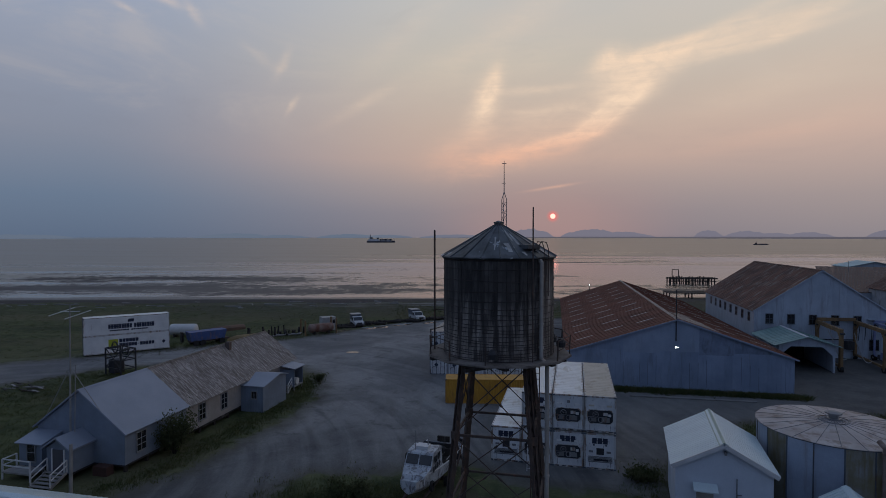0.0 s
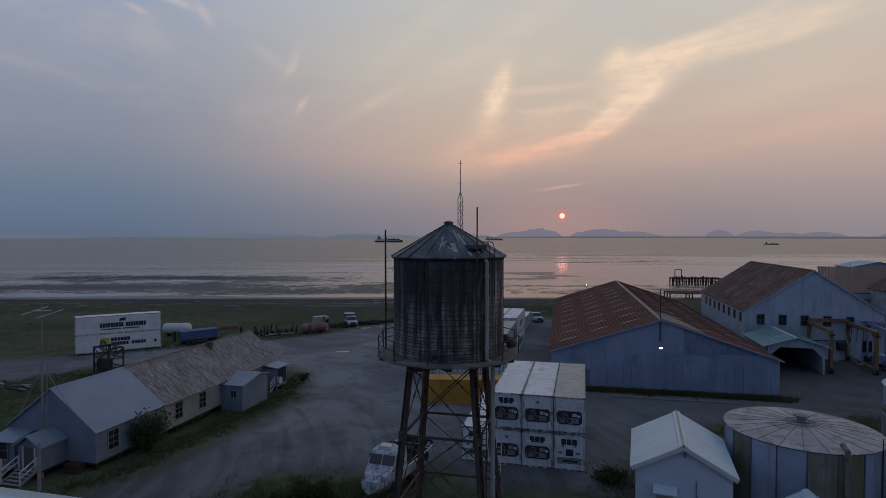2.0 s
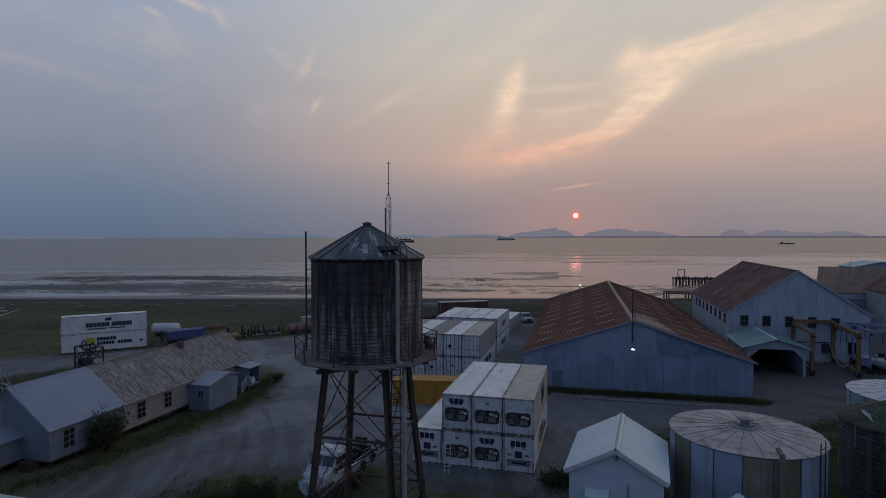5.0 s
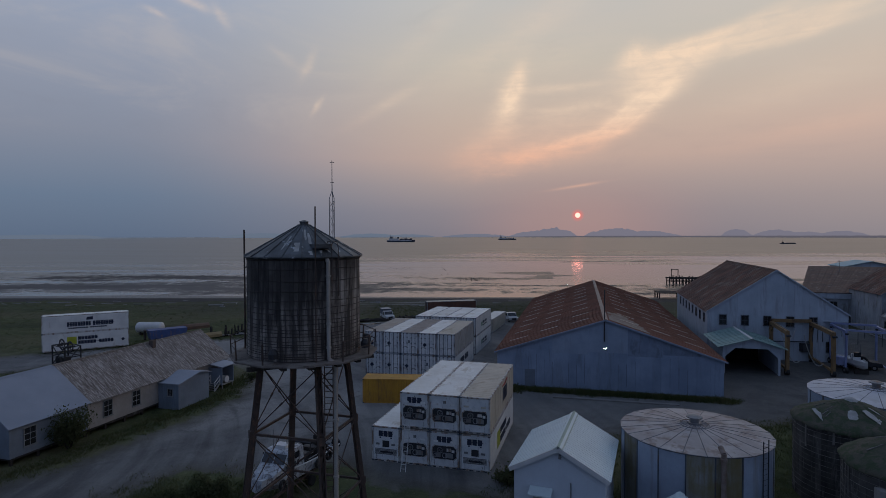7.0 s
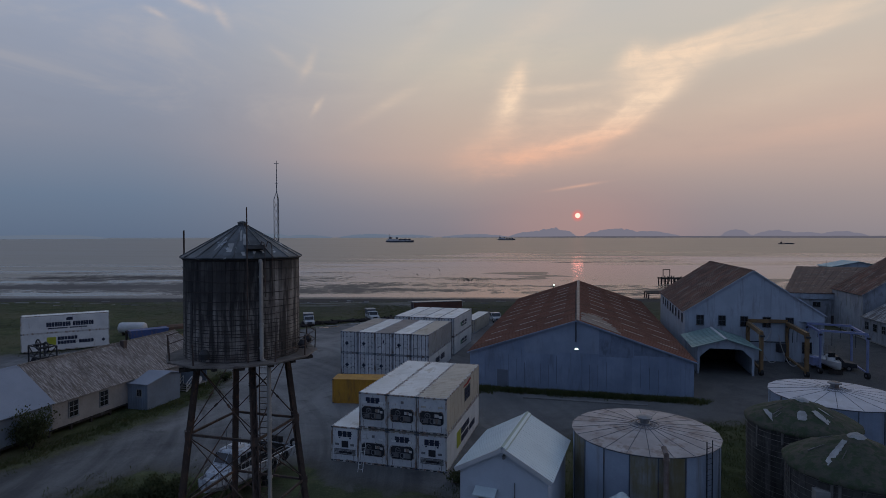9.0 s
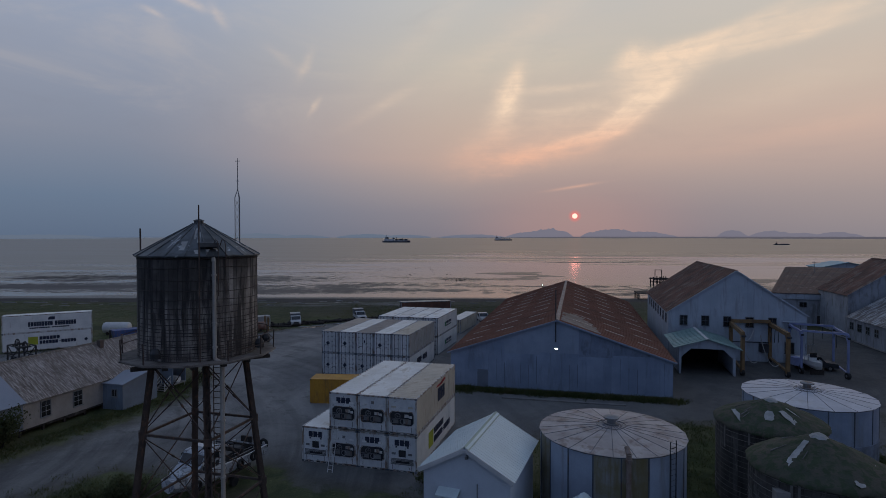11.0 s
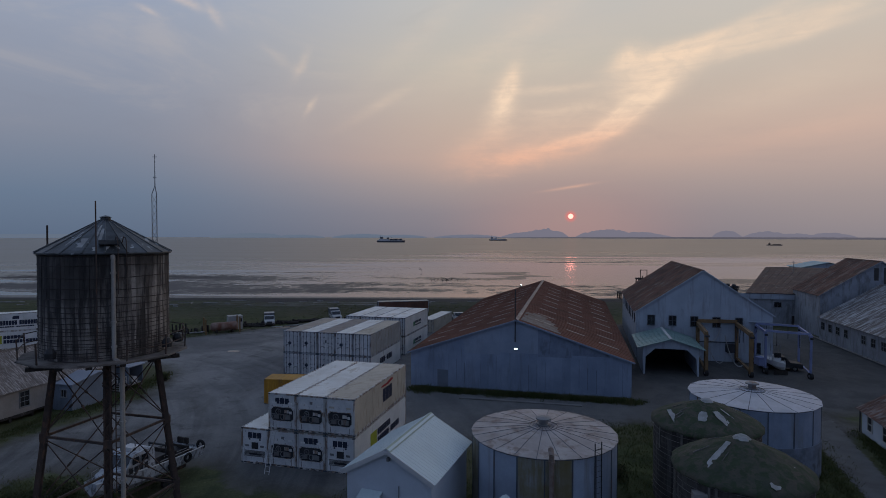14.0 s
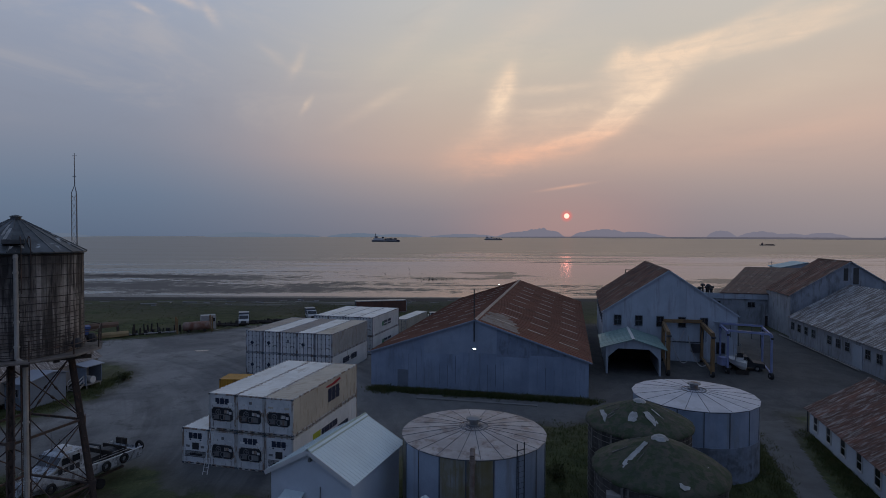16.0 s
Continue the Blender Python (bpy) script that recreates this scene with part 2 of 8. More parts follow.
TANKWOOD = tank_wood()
TINROOF = surface("dull tin roofing", (0.12, 0.13, 0.14, 1), (0.05, 0.053, 0.055, 1), 0.5, 0.45, scale=1.2, stain=(0.42, 0.45, 0.47, 1), stretch=(1.6, 1.6, 1.0), cut=(0.60, 0.66), rand=0.35)
SHEDWALL = surface("blue-grey sheet cladding", (0.26, 0.325, 0.435, 1), (0.20, 0.255, 0.35, 1), 0.6, scale=0.4, stain=(0.15, 0.18, 0.23, 1), stretch=(1.6, 1.6, 0.22), cut=(0.5, 0.7), amount=0.75, rand=0.09)
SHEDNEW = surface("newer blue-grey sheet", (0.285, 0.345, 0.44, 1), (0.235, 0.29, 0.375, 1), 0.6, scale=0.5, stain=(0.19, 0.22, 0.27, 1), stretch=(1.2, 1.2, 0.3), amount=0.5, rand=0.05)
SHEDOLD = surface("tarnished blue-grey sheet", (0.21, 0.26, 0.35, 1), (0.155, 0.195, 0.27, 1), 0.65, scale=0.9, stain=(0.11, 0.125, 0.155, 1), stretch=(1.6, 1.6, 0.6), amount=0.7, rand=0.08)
SHEDSEAM = surface("shaded sheet joint", (0.165, 0.20, 0.265, 1), (0.12, 0.145, 0.19, 1), 0.8)
PALEWALL = surface("pale weathered cladding", (0.40, 0.45, 0.52, 1), (0.33, 0.38, 0.44, 1), 0.7, scale=0.35, stain=(0.24, 0.25, 0.27, 1), stretch=(1.5, 1.5, 0.22), cut=(0.48, 0.68), amount=0.75, rand=0.05)
RUSTROOF = surface("rust-brown corrugated roofing", (0.185, 0.076, 0.052, 1), (0.125, 0.052, 0.038, 1), 0.85, 0.0, spec=0.2, scale=0.22, stain=(0.22, 0.12, 0.08, 1), stretch=(0.5, 2.0, 0.5), amount=0.6, rand=0.12)
PATCHROOF = surface("patchy rusted roofing", (0.135, 0.082, 0.066, 1), (0.09, 0.062, 0.054, 1), 0.85, 0.0, spec=0.25, scale=0.25, stain=(0.25, 0.235, 0.22, 1), stretch=(2.4, 0.45, 0.5), amount=0.8, cut=(0.57, 0.67), rand=0.14)
CANROOF = surface("rust-mottled brown roofing", (0.178, 0.088, 0.064, 1), (0.095, 0.056, 0.046, 1), 0.85, 0.0, spec=0.25, scale=0.5, stain=(0.26, 0.225, 0.20, 1), stretch=(0.5, 1.4, 0.5), cut=(0.54, 0.62), amount=0.7, rand=0.16)
WHITEFRAME = surface("rust-edged white paint", (0.56, 0.56, 0.55, 1), (0.40, 0.40, 0.39, 1), 0.6, scale=0.8, stain=(0.16, 0.09, 0.05, 1), stretch=(2.5, 2.5, 0.8), cut=(0.46, 0.58), amount=0.8)
DOORWHITE = surface("scabbed white door paint", (0.68, 0.69, 0.69, 1), (0.54, 0.56, 0.58, 1), 0.6, scale=1.2, fine=30.0, stain=(0.12, 0.115, 0.12, 1), stretch=(7, 7, 2.6), cut=(0.60, 0.66), amount=0.75, rand=0.12)
DULLFRAME = surface("dulled blue-grey frame paint", (0.40, 0.42, 0.45, 1), (0.26, 0.28, 0.31, 1), 0.6, 0.1, stain=(0.10, 0.06, 0.04, 1), stretch=(2, 2, 0.8), cut=(0.48, 0.6))
WINDOWTRIM = surface("dulled window paint", (0.25, 0.26, 0.27, 1), (0.17, 0.18, 0.19, 1), 0.7)
GREYROOF = surface("streaked grey roofing", (0.34, 0.34, 0.35, 1), (0.25, 0.24, 0.24, 1), 0.7, 0.15, scale=0.3, stain=(0.15, 0.13, 0.12, 1), stretch=(0.3, 2.2, 0.4), cut=(0.46, 0.62), rand=0.10)
REDRUST = surface("flaking red roofing", (0.15, 0.072, 0.054, 1), (0.092, 0.052, 0.043, 1), 0.85, 0.0, spec=0.25, scale=0.9, stain=(0.30, 0.275, 0.26, 1), stretch=(0.9, 3.4, 1.2), cut=(0.46, 0.66), amount=0.75, rand=0.16)
PACKROOF = surface("white-streaked rusting roofing", (0.42, 0.43, 0.44, 1), (0.26, 0.25, 0.25, 1), 0.7, 0.1, scale=0.9, stain=(0.095, 0.075, 0.066, 1), stretch=(0.30, 2.0, 0.5), cut=(0.46, 0.53), rand=0.14)
PACKWALL = surface("grimy grey cladding", (0.33, 0.355, 0.395, 1), (0.24, 0.26, 0.295, 1), 0.75, scale=0.4, stain=(0.13, 0.125, 0.125, 1), stretch=(1.2, 1.2, 0.3), cut=(0.48, 0.66), amount=0.7, rand=0.08)
SHINGLE = surface("old lichened shingles", (0.22, 0.19, 0.165, 1), (0.15, 0.12, 0.10, 1), 0.9, scale=0.5, stain=(0.40, 0.36, 0.31, 1), stretch=(0.8, 4.5, 0.8), cut=(0.5, 0.66), rand=0.22)
METALBLUE = surface("smooth blue-grey metal roof", (0.265, 0.295, 0.355, 1), (0.22, 0.25, 0.305, 1), 0.5, 0.2, scale=0.3, rand=0.03)
BLUESIDING = surface("faded blue siding", (0.20, 0.24, 0.30, 1), (0.15, 0.18, 0.225, 1), 0.75, scale=0.5, stain=(0.15, 0.17, 0.2, 1), stretch=(1.5, 1.5, 0.4), amount=0.5, rand=0.05)
CREAMSIDING = surface("greying cream siding", (0.34, 0.315, 0.30, 1), (0.25, 0.235, 0.225, 1), 0.8, scale=0.5, stain=(0.2, 0.18, 0.17, 1), stretch=(1.5, 1.5, 0.4), amount=0.5, rand=0.05)
HUTROOF = surface("light teal-white metal roof", (0.62, 0.71, 0.72, 1), (0.56, 0.65, 0.67, 1), 0.45, 0.1, scale=0.4, rand=0.03)
HUTWALL = surface("white painted siding", (0.58, 0.63, 0.70, 1), (0.50, 0.55, 0.62, 1), 0.65, scale=0.5)
TANKWHITE = surface("faded white tank steel", (0.34, 0.40, 0.50, 1), (0.26, 0.31, 0.39, 1), 0.55, 0.1, scale=0.5, stain=(0.18, 0.18, 0.17, 1), stretch=(1.2, 1.2, 0.12), cut=(0.5, 0.66), amount=0.6, rand=0.14)
TANKOLIVE = surface("olive-stained tank steel", (0.175, 0.155, 0.09, 1), (0.235, 0.245, 0.25, 1), 0.65, 0.1, scale=0.8, stain=(0.13, 0.105, 0.045, 1), stretch=(1.8, 1.8, 0.2), cut=(0.42, 0.62), amount=0.75, rand=0.14)
TANKBLUE = surface("pale blue tank steel", (0.29, 0.35, 0.46, 1), (0.22, 0.28, 0.37, 1), 0.6, 0.1, scale=0.5, stain=(0.20, 0.22, 0.24, 1), stretch=(0.7, 0.7, 0.15), amount=0.7, rand=0.10)
TANKTOP = surface("chalky tank roof", (0.40, 0.375, 0.37, 1), (0.29, 0.265, 0.26, 1), 0.6, 0.1, scale=0.6, stain=(0.15, 0.11, 0.095, 1), stretch=(1.1, 1.1, 1), cut=(0.5, 0.66), amount=0.75, rand=0.10)
TANKTOPB = surface("pale tank roof", (0.52, 0.53, 0.57, 1), (0.43, 0.44, 0.48, 1), 0.6, 0.1, scale=0.8, stain=(0.28, 0.27, 0.27, 1), stretch=(0.9, 0.9, 1), cut=(0.54, 0.7), amount=0.5, rand=0.05)
MOSS = surface("mossy boards", (0.042, 0.050, 0.035, 1), (0.075, 0.068, 0.052, 1), 0.95, scale=1.1, bump=0.8, fine=9.0, stain=(0.026, 0.042, 0.018, 1), stretch=(2.2, 2.2, 1), cut=(0.45, 0.58), rand=0.12)
PALEWOOD = surface("bare torn felt", (0.42, 0.42, 0.41, 1), (0.27, 0.27, 0.26, 1), 0.85, scale=1.5)
DARKWOOD = surface("dark wet timber", (0.055, 0.048, 0.043, 1), (0.035, 0.031, 0.03, 1), 0.92, spec=0.15, scale=1.0, stain=(0.14, 0.13, 0.12, 1), stretch=(2, 2, 0.5), cut=(0.55, 0.72), rand=0.25)
GREYWOOD = surface("silvered timber", (0.30, 0.29, 0.28, 1), (0.22, 0.21, 0.20, 1), 0.85, scale=1.0, rand=0.1)
OCHREBEAM = surface("ochre painted timber", (0.235, 0.145, 0.062, 1), (0.15, 0.095, 0.05, 1), 0.75, scale=0.9, stain=(0.10, 0.06, 0.035, 1), stretch=(2, 2, 0.7))
LIFTBLUE = surface("violet-blue steel", (0.25, 0.29, 0.47, 1), (0.18, 0.21, 0.36, 1), 0.55, 0.1)
GREENROOF = surface("sea-green metal roof", (0.22, 0.33, 0.31, 1), (0.17, 0.27, 0.26, 1), 0.55, 0.1, scale=0.4, stain=(0.32, 0.36, 0.35, 1), stretch=(0.6, 2, 0.6), amount=0.4, rand=0.06)
TEALROOF = surface("pale turquoise roof", (0.30, 0.46, 0.50, 1), (0.26, 0.40, 0.44, 1), 0.55, 0.1)
TRIM = surface("white trim", (0.62, 0.62, 0.62, 1), (0.52, 0.52, 0.52, 1), 0.6)
ENDFRAME = surface("dark container frame", (0.12, 0.14, 0.17, 1), (0.07, 0.08, 0.10, 1), 0.6, 0.2, stain=(0.12, 0.07, 0.04, 1), stretch=(2, 2, 0.6))
GLASSDARK = surface("dark window glass", (0.012, 0.014, 0.018, 1), (0.02, 0.022, 0.026, 1), 0.12, bump=0, spec=0.6)
TYRE = surface("tyre rubber", (0.015, 0.015, 0.016, 1), (0.025, 0.024, 0.024, 1), 0.9)
CARWHITE = surface("white car paint", (0.50, 0.51, 0.52, 1), (0.40, 0.41, 0.42, 1), 0.35)
BOATWHITE = surface("scuffed boat paint", (0.52, 0.55, 0.58, 1), (0.34, 0.36, 0.39, 1), 0.6, scale=1.6, stain=(0.10, 0.09, 0.09, 1), stretch=(3.2, 3.2, 2.0), cut=(0.49, 0.61), amount=0.78)
BLUEPAINT = surface("faded blue paint", (0.05, 0.09, 0.24, 1), (0.04, 0.07, 0.18, 1), 0.6, stain=(0.15, 0.1, 0.08, 1), stretch=(2, 2, 0.6))


def glowing(name, col, strength):
    m = bpy.data.materials.new(name)
    m.use_nodes = True
    n = Nodes(m.node_tree)
    e = n.add("ShaderNodeEmission")
    e.inputs[0].default_value, e.inputs[1].default_value = col, strength
    n.put(n.add("ShaderNodeOutputMaterial").inputs[0], e.outputs[0])
    return m


LAMPGLOW = glowing("lit lamp glass", (0.85, 1.0, 0.92, 1), 9.0)


# ---- builders ----
def thing(name, x, y, z=0.0, rz=0.0, label="", category="", group="", kind=""):
    """An empty at a thing's base, which parents its parts. rz: degrees clockwise."""
    ob = new(name)
    ob.matrix_basis = pose(x, y, z + rise(x, y), 0, 0, -rz)
    return tagged(ob, label, category, group, kind)


def part(name, bm, mat, parent=None, label="", smooth=False, m=None):
    """Links a bmesh as one mesh object, under a thing or a part."""
    me = bpy.data.meshes.new(name)
    bmesh.ops.recalc_face_normals(bm, faces=bm.faces)
    bm.to_mesh(me)
    bm.free()
    me.materials.append(mat)
    if smooth:
        me.shade_smooth()
    return place(name, me, parent, label, m)


def place(name, me, parent=None, label="", m=None):
    ob = new(name, me)
    ob.parent = parent
    if m is not None:
        ob.matrix_basis = m
    return tagged(ob, label)


def box(bm, x0, x1, y0, y1, z0, z1, m=None):
    """A box between two corners, or that box moved by m."""
    v = [bm.verts.new((m @ Vector(p)) if m else p) for p in ((x0, y0, z0), (x1, y0, z0), (x1, y1, z0), (x0, y1, z0), (x0, y0, z1), (x1, y0, z1), (x1, y1, z1), (x0, y1, z1))]
    for f in ((0, 3, 2, 1), (4, 5, 6, 7), (0, 1, 5, 4), (1, 2, 6, 5), (2, 3, 7, 6), (3, 0, 4, 7)):
        bm.faces.new([v[i] for i in f])
    return bm


def boxes(*rows):
    bm = bmesh.new()
    for r in rows:
        box(bm, *r)
    return bm


def prism(bm, pts, y0, y1, axis="y"):
    """A closed outline of (a, b) pairs drawn out along an axis."""
    put = {"y": lambda a, b, t: (a, t, b), "x": lambda a, b, t: (t, a, b), "z": lambda a, b, t: (a, b, t)}[axis]
    lo, hi = [bm.verts.new(put(a, b, y0)) for a, b in pts], [bm.verts.new(put(a, b, y1)) for a, b in pts]
    k = len(pts)
    bm.faces.new(lo)
    bm.faces.new(hi[::-1])
    for i in range(k):
        bm.faces.new((lo[i], hi[i], hi[(i + 1) % k], lo[(i + 1) % k]))
    return bm


def rod(bm, a, b, r=0.03, r2=None, k=6):
    """A round bar from a to b."""
    a, b = Vector(a), Vector(b)
    q = (b - a).to_track_quat("Z", "Y").to_matrix()
    rings = []
    for p, s in ((a, r), (b, r if r2 is None else r2)):
        rings.append([bm.verts.new(p + q @ Vector((s * math.cos(2 * math.pi * i / k), s * math.sin(2 * math.pi * i / k), 0))) for i in range(k)])
    for i in range(k):
        bm.faces.new((rings[0][i], rings[0][(i + 1) % k], rings[1][(i + 1) % k], rings[1][i]))
    bm.faces.new(rings[0][::-1])
    bm.faces.new(rings[1])
    return bm


def beam(bm, a, b, w=0.15, h=None):
    """A square bar from a to b."""
    a, b = Vector(a), Vector(b)
    d = b - a
    q = d.to_track_quat("Z", "Y").to_matrix().to_4x4()
    h = h or w
    return box(bm, -w / 2, w / 2, -h / 2, h / 2, 0, d.length, Matrix.Translation(a) @ q)


def lathe(bm, profile, k=32, c=(0, 0, 0)):
    """Turns (radius, height) pairs about the z axis."""
    rings = []
    for r, z in profile:
        rings.append([bm.verts.new((c[0] + r * math.cos(2 * math.pi * i / k), c[1] + r * math.sin(2 * math.pi * i / k), c[2] + z)) for i in range(k)] if r > 1e-4 else [bm.verts.new((c[0], c[1], c[2] + z))])
    for a, b in zip(rings, rings[1:]):
        for i in range(k):
            j = (i + 1) % k
            if len(a) == 1 and len(b) == 1:
                continue
            if len(a) == 1:
                bm.faces.new((a[0], b[j], b[i]))
            elif len(b) == 1:
                bm.faces.new((a[i], a[j], b[0]))
            else:
                bm.faces.new((a[i], a[j], b[j], b[i]))
    return bm


def torus(bm, c, R, r, k=14, s=6, axis="x"):
    vs = []
    for i in range(k):
        A = 2 * math.pi * i / k
        ring = []
        for j in range(s):
            B = 2 * math.pi * j / s
            a, b, t = (R + r * math.cos(B)) * math.cos(A), (R + r * math.cos(B)) * math.sin(A), r * math.sin(B)
            p = {"x": (t, a, b), "y": (a, t, b), "z": (a, b, t)}[axis]
            ring.append(bm.verts.new((c[0] + p[0], c[1] + p[1], c[2] + p[2])))
        vs.append(ring)
    for i in range(k):
        for j in range(s):
            bm.faces.new((vs[i][j], vs[(i + 1) % k][j], vs[(i + 1) % k][(j + 1) % s], vs[i][(j + 1) % s]))
    return bm


def window(parent, m, w=0.9, h=1.3, nx=2, ny=2, frame_mat=WINDOWTRIM, name="window"):
    """A sash window facing local -y, centred on m's origin: frame, sill and single panes."""
    fr = bmesh.new()
    t = 0.07
    loops = [[fr.verts.new((sx * q, y, sz * r)) for sx, sz in ((-1, -1), (1, -1), (1, 1), (-1, 1))] for y in (-0.06, 0.03) for q, r in ((w / 2 + t, h / 2 + t), (w / 2, h / 2))]
    for lo, hi in ((loops[0], loops[1]), (loops[2], loops[3]), (loops[0], loops[2]), (loops[1], loops[3])):
        for i in range(4):
            fr.faces.new((lo[i], lo[(i + 1) % 4], hi[(i + 1) % 4], hi[i]))
    pw, ph = w / nx, h / ny
    win = part(name, fr, frame_mat, parent, m=m)
    for i in range(1, nx):
        part("glazing_bar", boxes((-w / 2 + i * pw - 0.02, -w / 2 + i * pw + 0.02, -0.045, 0.0, -h / 2, h / 2)), frame_mat, win)
    for i in range(1, ny):
        part("glazing_bar", boxes((-w / 2, w / 2, -0.04, 0.0, -h / 2 + i * ph - 0.025, -h / 2 + i * ph + 0.025)), frame_mat, win)
    part("sill", boxes((-w / 2 - t - 0.05, w / 2 + t + 0.05, -0.11, -0.062, -h / 2 - t - 0.02, -h / 2 - t + 0.045)), frame_mat, win)
    me = None
    for i in range(nx):
        for j in range(ny):
            mm = Matrix.Translation((-w / 2 + (i + 0.5) * pw, 0, -h / 2 + (j + 0.5) * ph))
            if me is None:
                o = part("pane", boxes((-pw / 2 + 0.02, pw / 2 - 0.02, -0.022, -0.012, -ph / 2 + 0.02, ph / 2 - 0.02)), GLASSDARK, win, m=mm)
                me = o.data
            else:
                place("pane", me, win, m=mm)
    return win


def gable(name, x, y, rz, W, L, eave, ridge, wall, roof, label, base=0.0, over=0.3, strip=0.0, panel=0.0, roof_label="", rib=0.165):
    """A gabled building whose front gable's middle stands at x, y: walls with thickness, two roof slopes of sheets, eave trim."""
    b = thing(name, x, y, 0, rz, label, "building")
    h = W / 2
    out = lambda d: [(-h + d, base), (h - d, base), (h - d, eave), (0, ridge), (-h + d, eave)]
    part("wall", prism(bmesh.new(), out(0), 0, 0.2), wall, b)
    part("wall", prism(bmesh.new(), out(0), L - 0.2, L), wall, b)
    part("wall", boxes((-h, -h + 0.2, 0.2, L - 0.2, base, eave - 0.02)), wall, b)
    part("wall", boxes((h - 0.2, h, 0.2, L - 0.2, base, eave - 0.02)), wall, b)
    slope = math.hypot(h, ridge - eave)
    ang = math.atan2(ridge - eave, h)
    for side in (-1, 1):
        # local frame of the slope: x along the roof's length, y up the slope
        m = Matrix((((0, -side * math.cos(ang), side * math.sin(ang), side * h)), (1, 0, 0, 0), (0, math.sin(ang), math.cos(ang), eave), (0, 0, 0, 1)))
        deck = part("roof", boxes((-over, L + over, -over, slope, 0.02, 0.1)), roof, b, roof_label, m=m)
        if strip:
            k = max(1, round((L + 2 * over) / strip))
            w = (L + 2 * over) / k
            bm = boxes((0.0, w - 0.07, -over - 0.03, slope, 0.104, 0.128), (w - 0.07, w, -over - 0.03, slope, 0.104, rib))
            me = None
            for i in range(k):
                mm = Matrix.Translation((-over + i * w, 0, 0))
                if me is None:
                    me = part("roof_sheet", bm, roof, deck, m=mm).data
                else:
                    place("roof_sheet", me, deck, m=mm)
        part("bargeboard", boxes((-over - 0.04, -over - 0.004, -over, slope, -0.02 if name not in ("pump_hut", "cottage") else -0.12, 0.15)), {"pump_hut": TRIM, "cottage": TRIM}.get(name, wall), b, m=m)
    part("ridge_cap", prism(bmesh.new(), [(-0.25, ridge + 0.08), (0, ridge + 0.21), (0.25, ridge + 0.08), (0, ridge + 0.14)], -over, L + over), roof, b)
    if panel:
        k = round(W / panel)
        w = W / k
        for i in range(k):
            x0 = -h + i * w
            xa, xb = x0 + (0.004 if wall is PALEWALL else 0.012), x0 + w - (0.004 if wall is PALEWALL else 0.012)
            top = lambda q: eave + (ridge - eave) * (1 - abs(q) / h) - 0.03
            d = 0.030 + (0.002 if wall is PALEWALL else 0.007) * (i % 2)
            bm = bmesh.new()
            pts = [(xa, base), (xb, base), (xb, top(xb)), (xa, top(xa))]
            if xa < 0 < xb:
                pts.insert(3, (0, top(0)))
            prism(bm, pts, -d, -0.002)
            part("wall_panel", bm, wall, b)
    return b


# ---- land, beach and sea ----
SEA = -1.4


def grass_colour(n, pos):
    """Dark rough grass with paler tufts and earthy spots."""
    big, mid, fine = n.noise(pos, 0.05, 5, 0.6), n.noise(pos, 0.45, 5, 0.68, 0.5), n.noise(pos, 5.0, 4, 0.7)
    c = n.mix(n.span(mid, 0.32, 0.68), (0.048, 0.062, 0.026, 1), (0.098, 0.112, 0.048, 1))
    c = n.mix(n.math("MULTIPLY", n.span(big, 0.46, 0.60), 0.7), c, (0.105, 0.098, 0.054, 1))
    wide = n.noise(n.mapping(pos, (0.02, 0.05, 1), loc=(3, 11, 0)), 1.0, 5, 0.65, 0.6)
    c = n.mix(n.math("MULTIPLY", n.span(wide, 0.50, 0.62), 0.6), c, (0.036, 0.042, 0.022, 1))
    c = n.mix(n.math("MULTIPLY", n.span(wide, 0.46, 0.36), 0.5), c, (0.125, 0.118, 0.066, 1))
    tuft = n.noise(n.mapping(pos, (1, 1, 1), loc=(31, 7, 0)), 1.7, 5, 0.75)
    c = n.mix(n.math("MULTIPLY", n.span(tuft, 0.55, 0.72), 0.6), c, (0.165, 0.160, 0.085, 1))
    return n.mix(0.5, c, n.ramp(fine, [(0.25, (0.3, 0.3, 0.3, 1)), (0.75, (1, 1, 1, 1))]), "MULTIPLY"), big, mid, fine


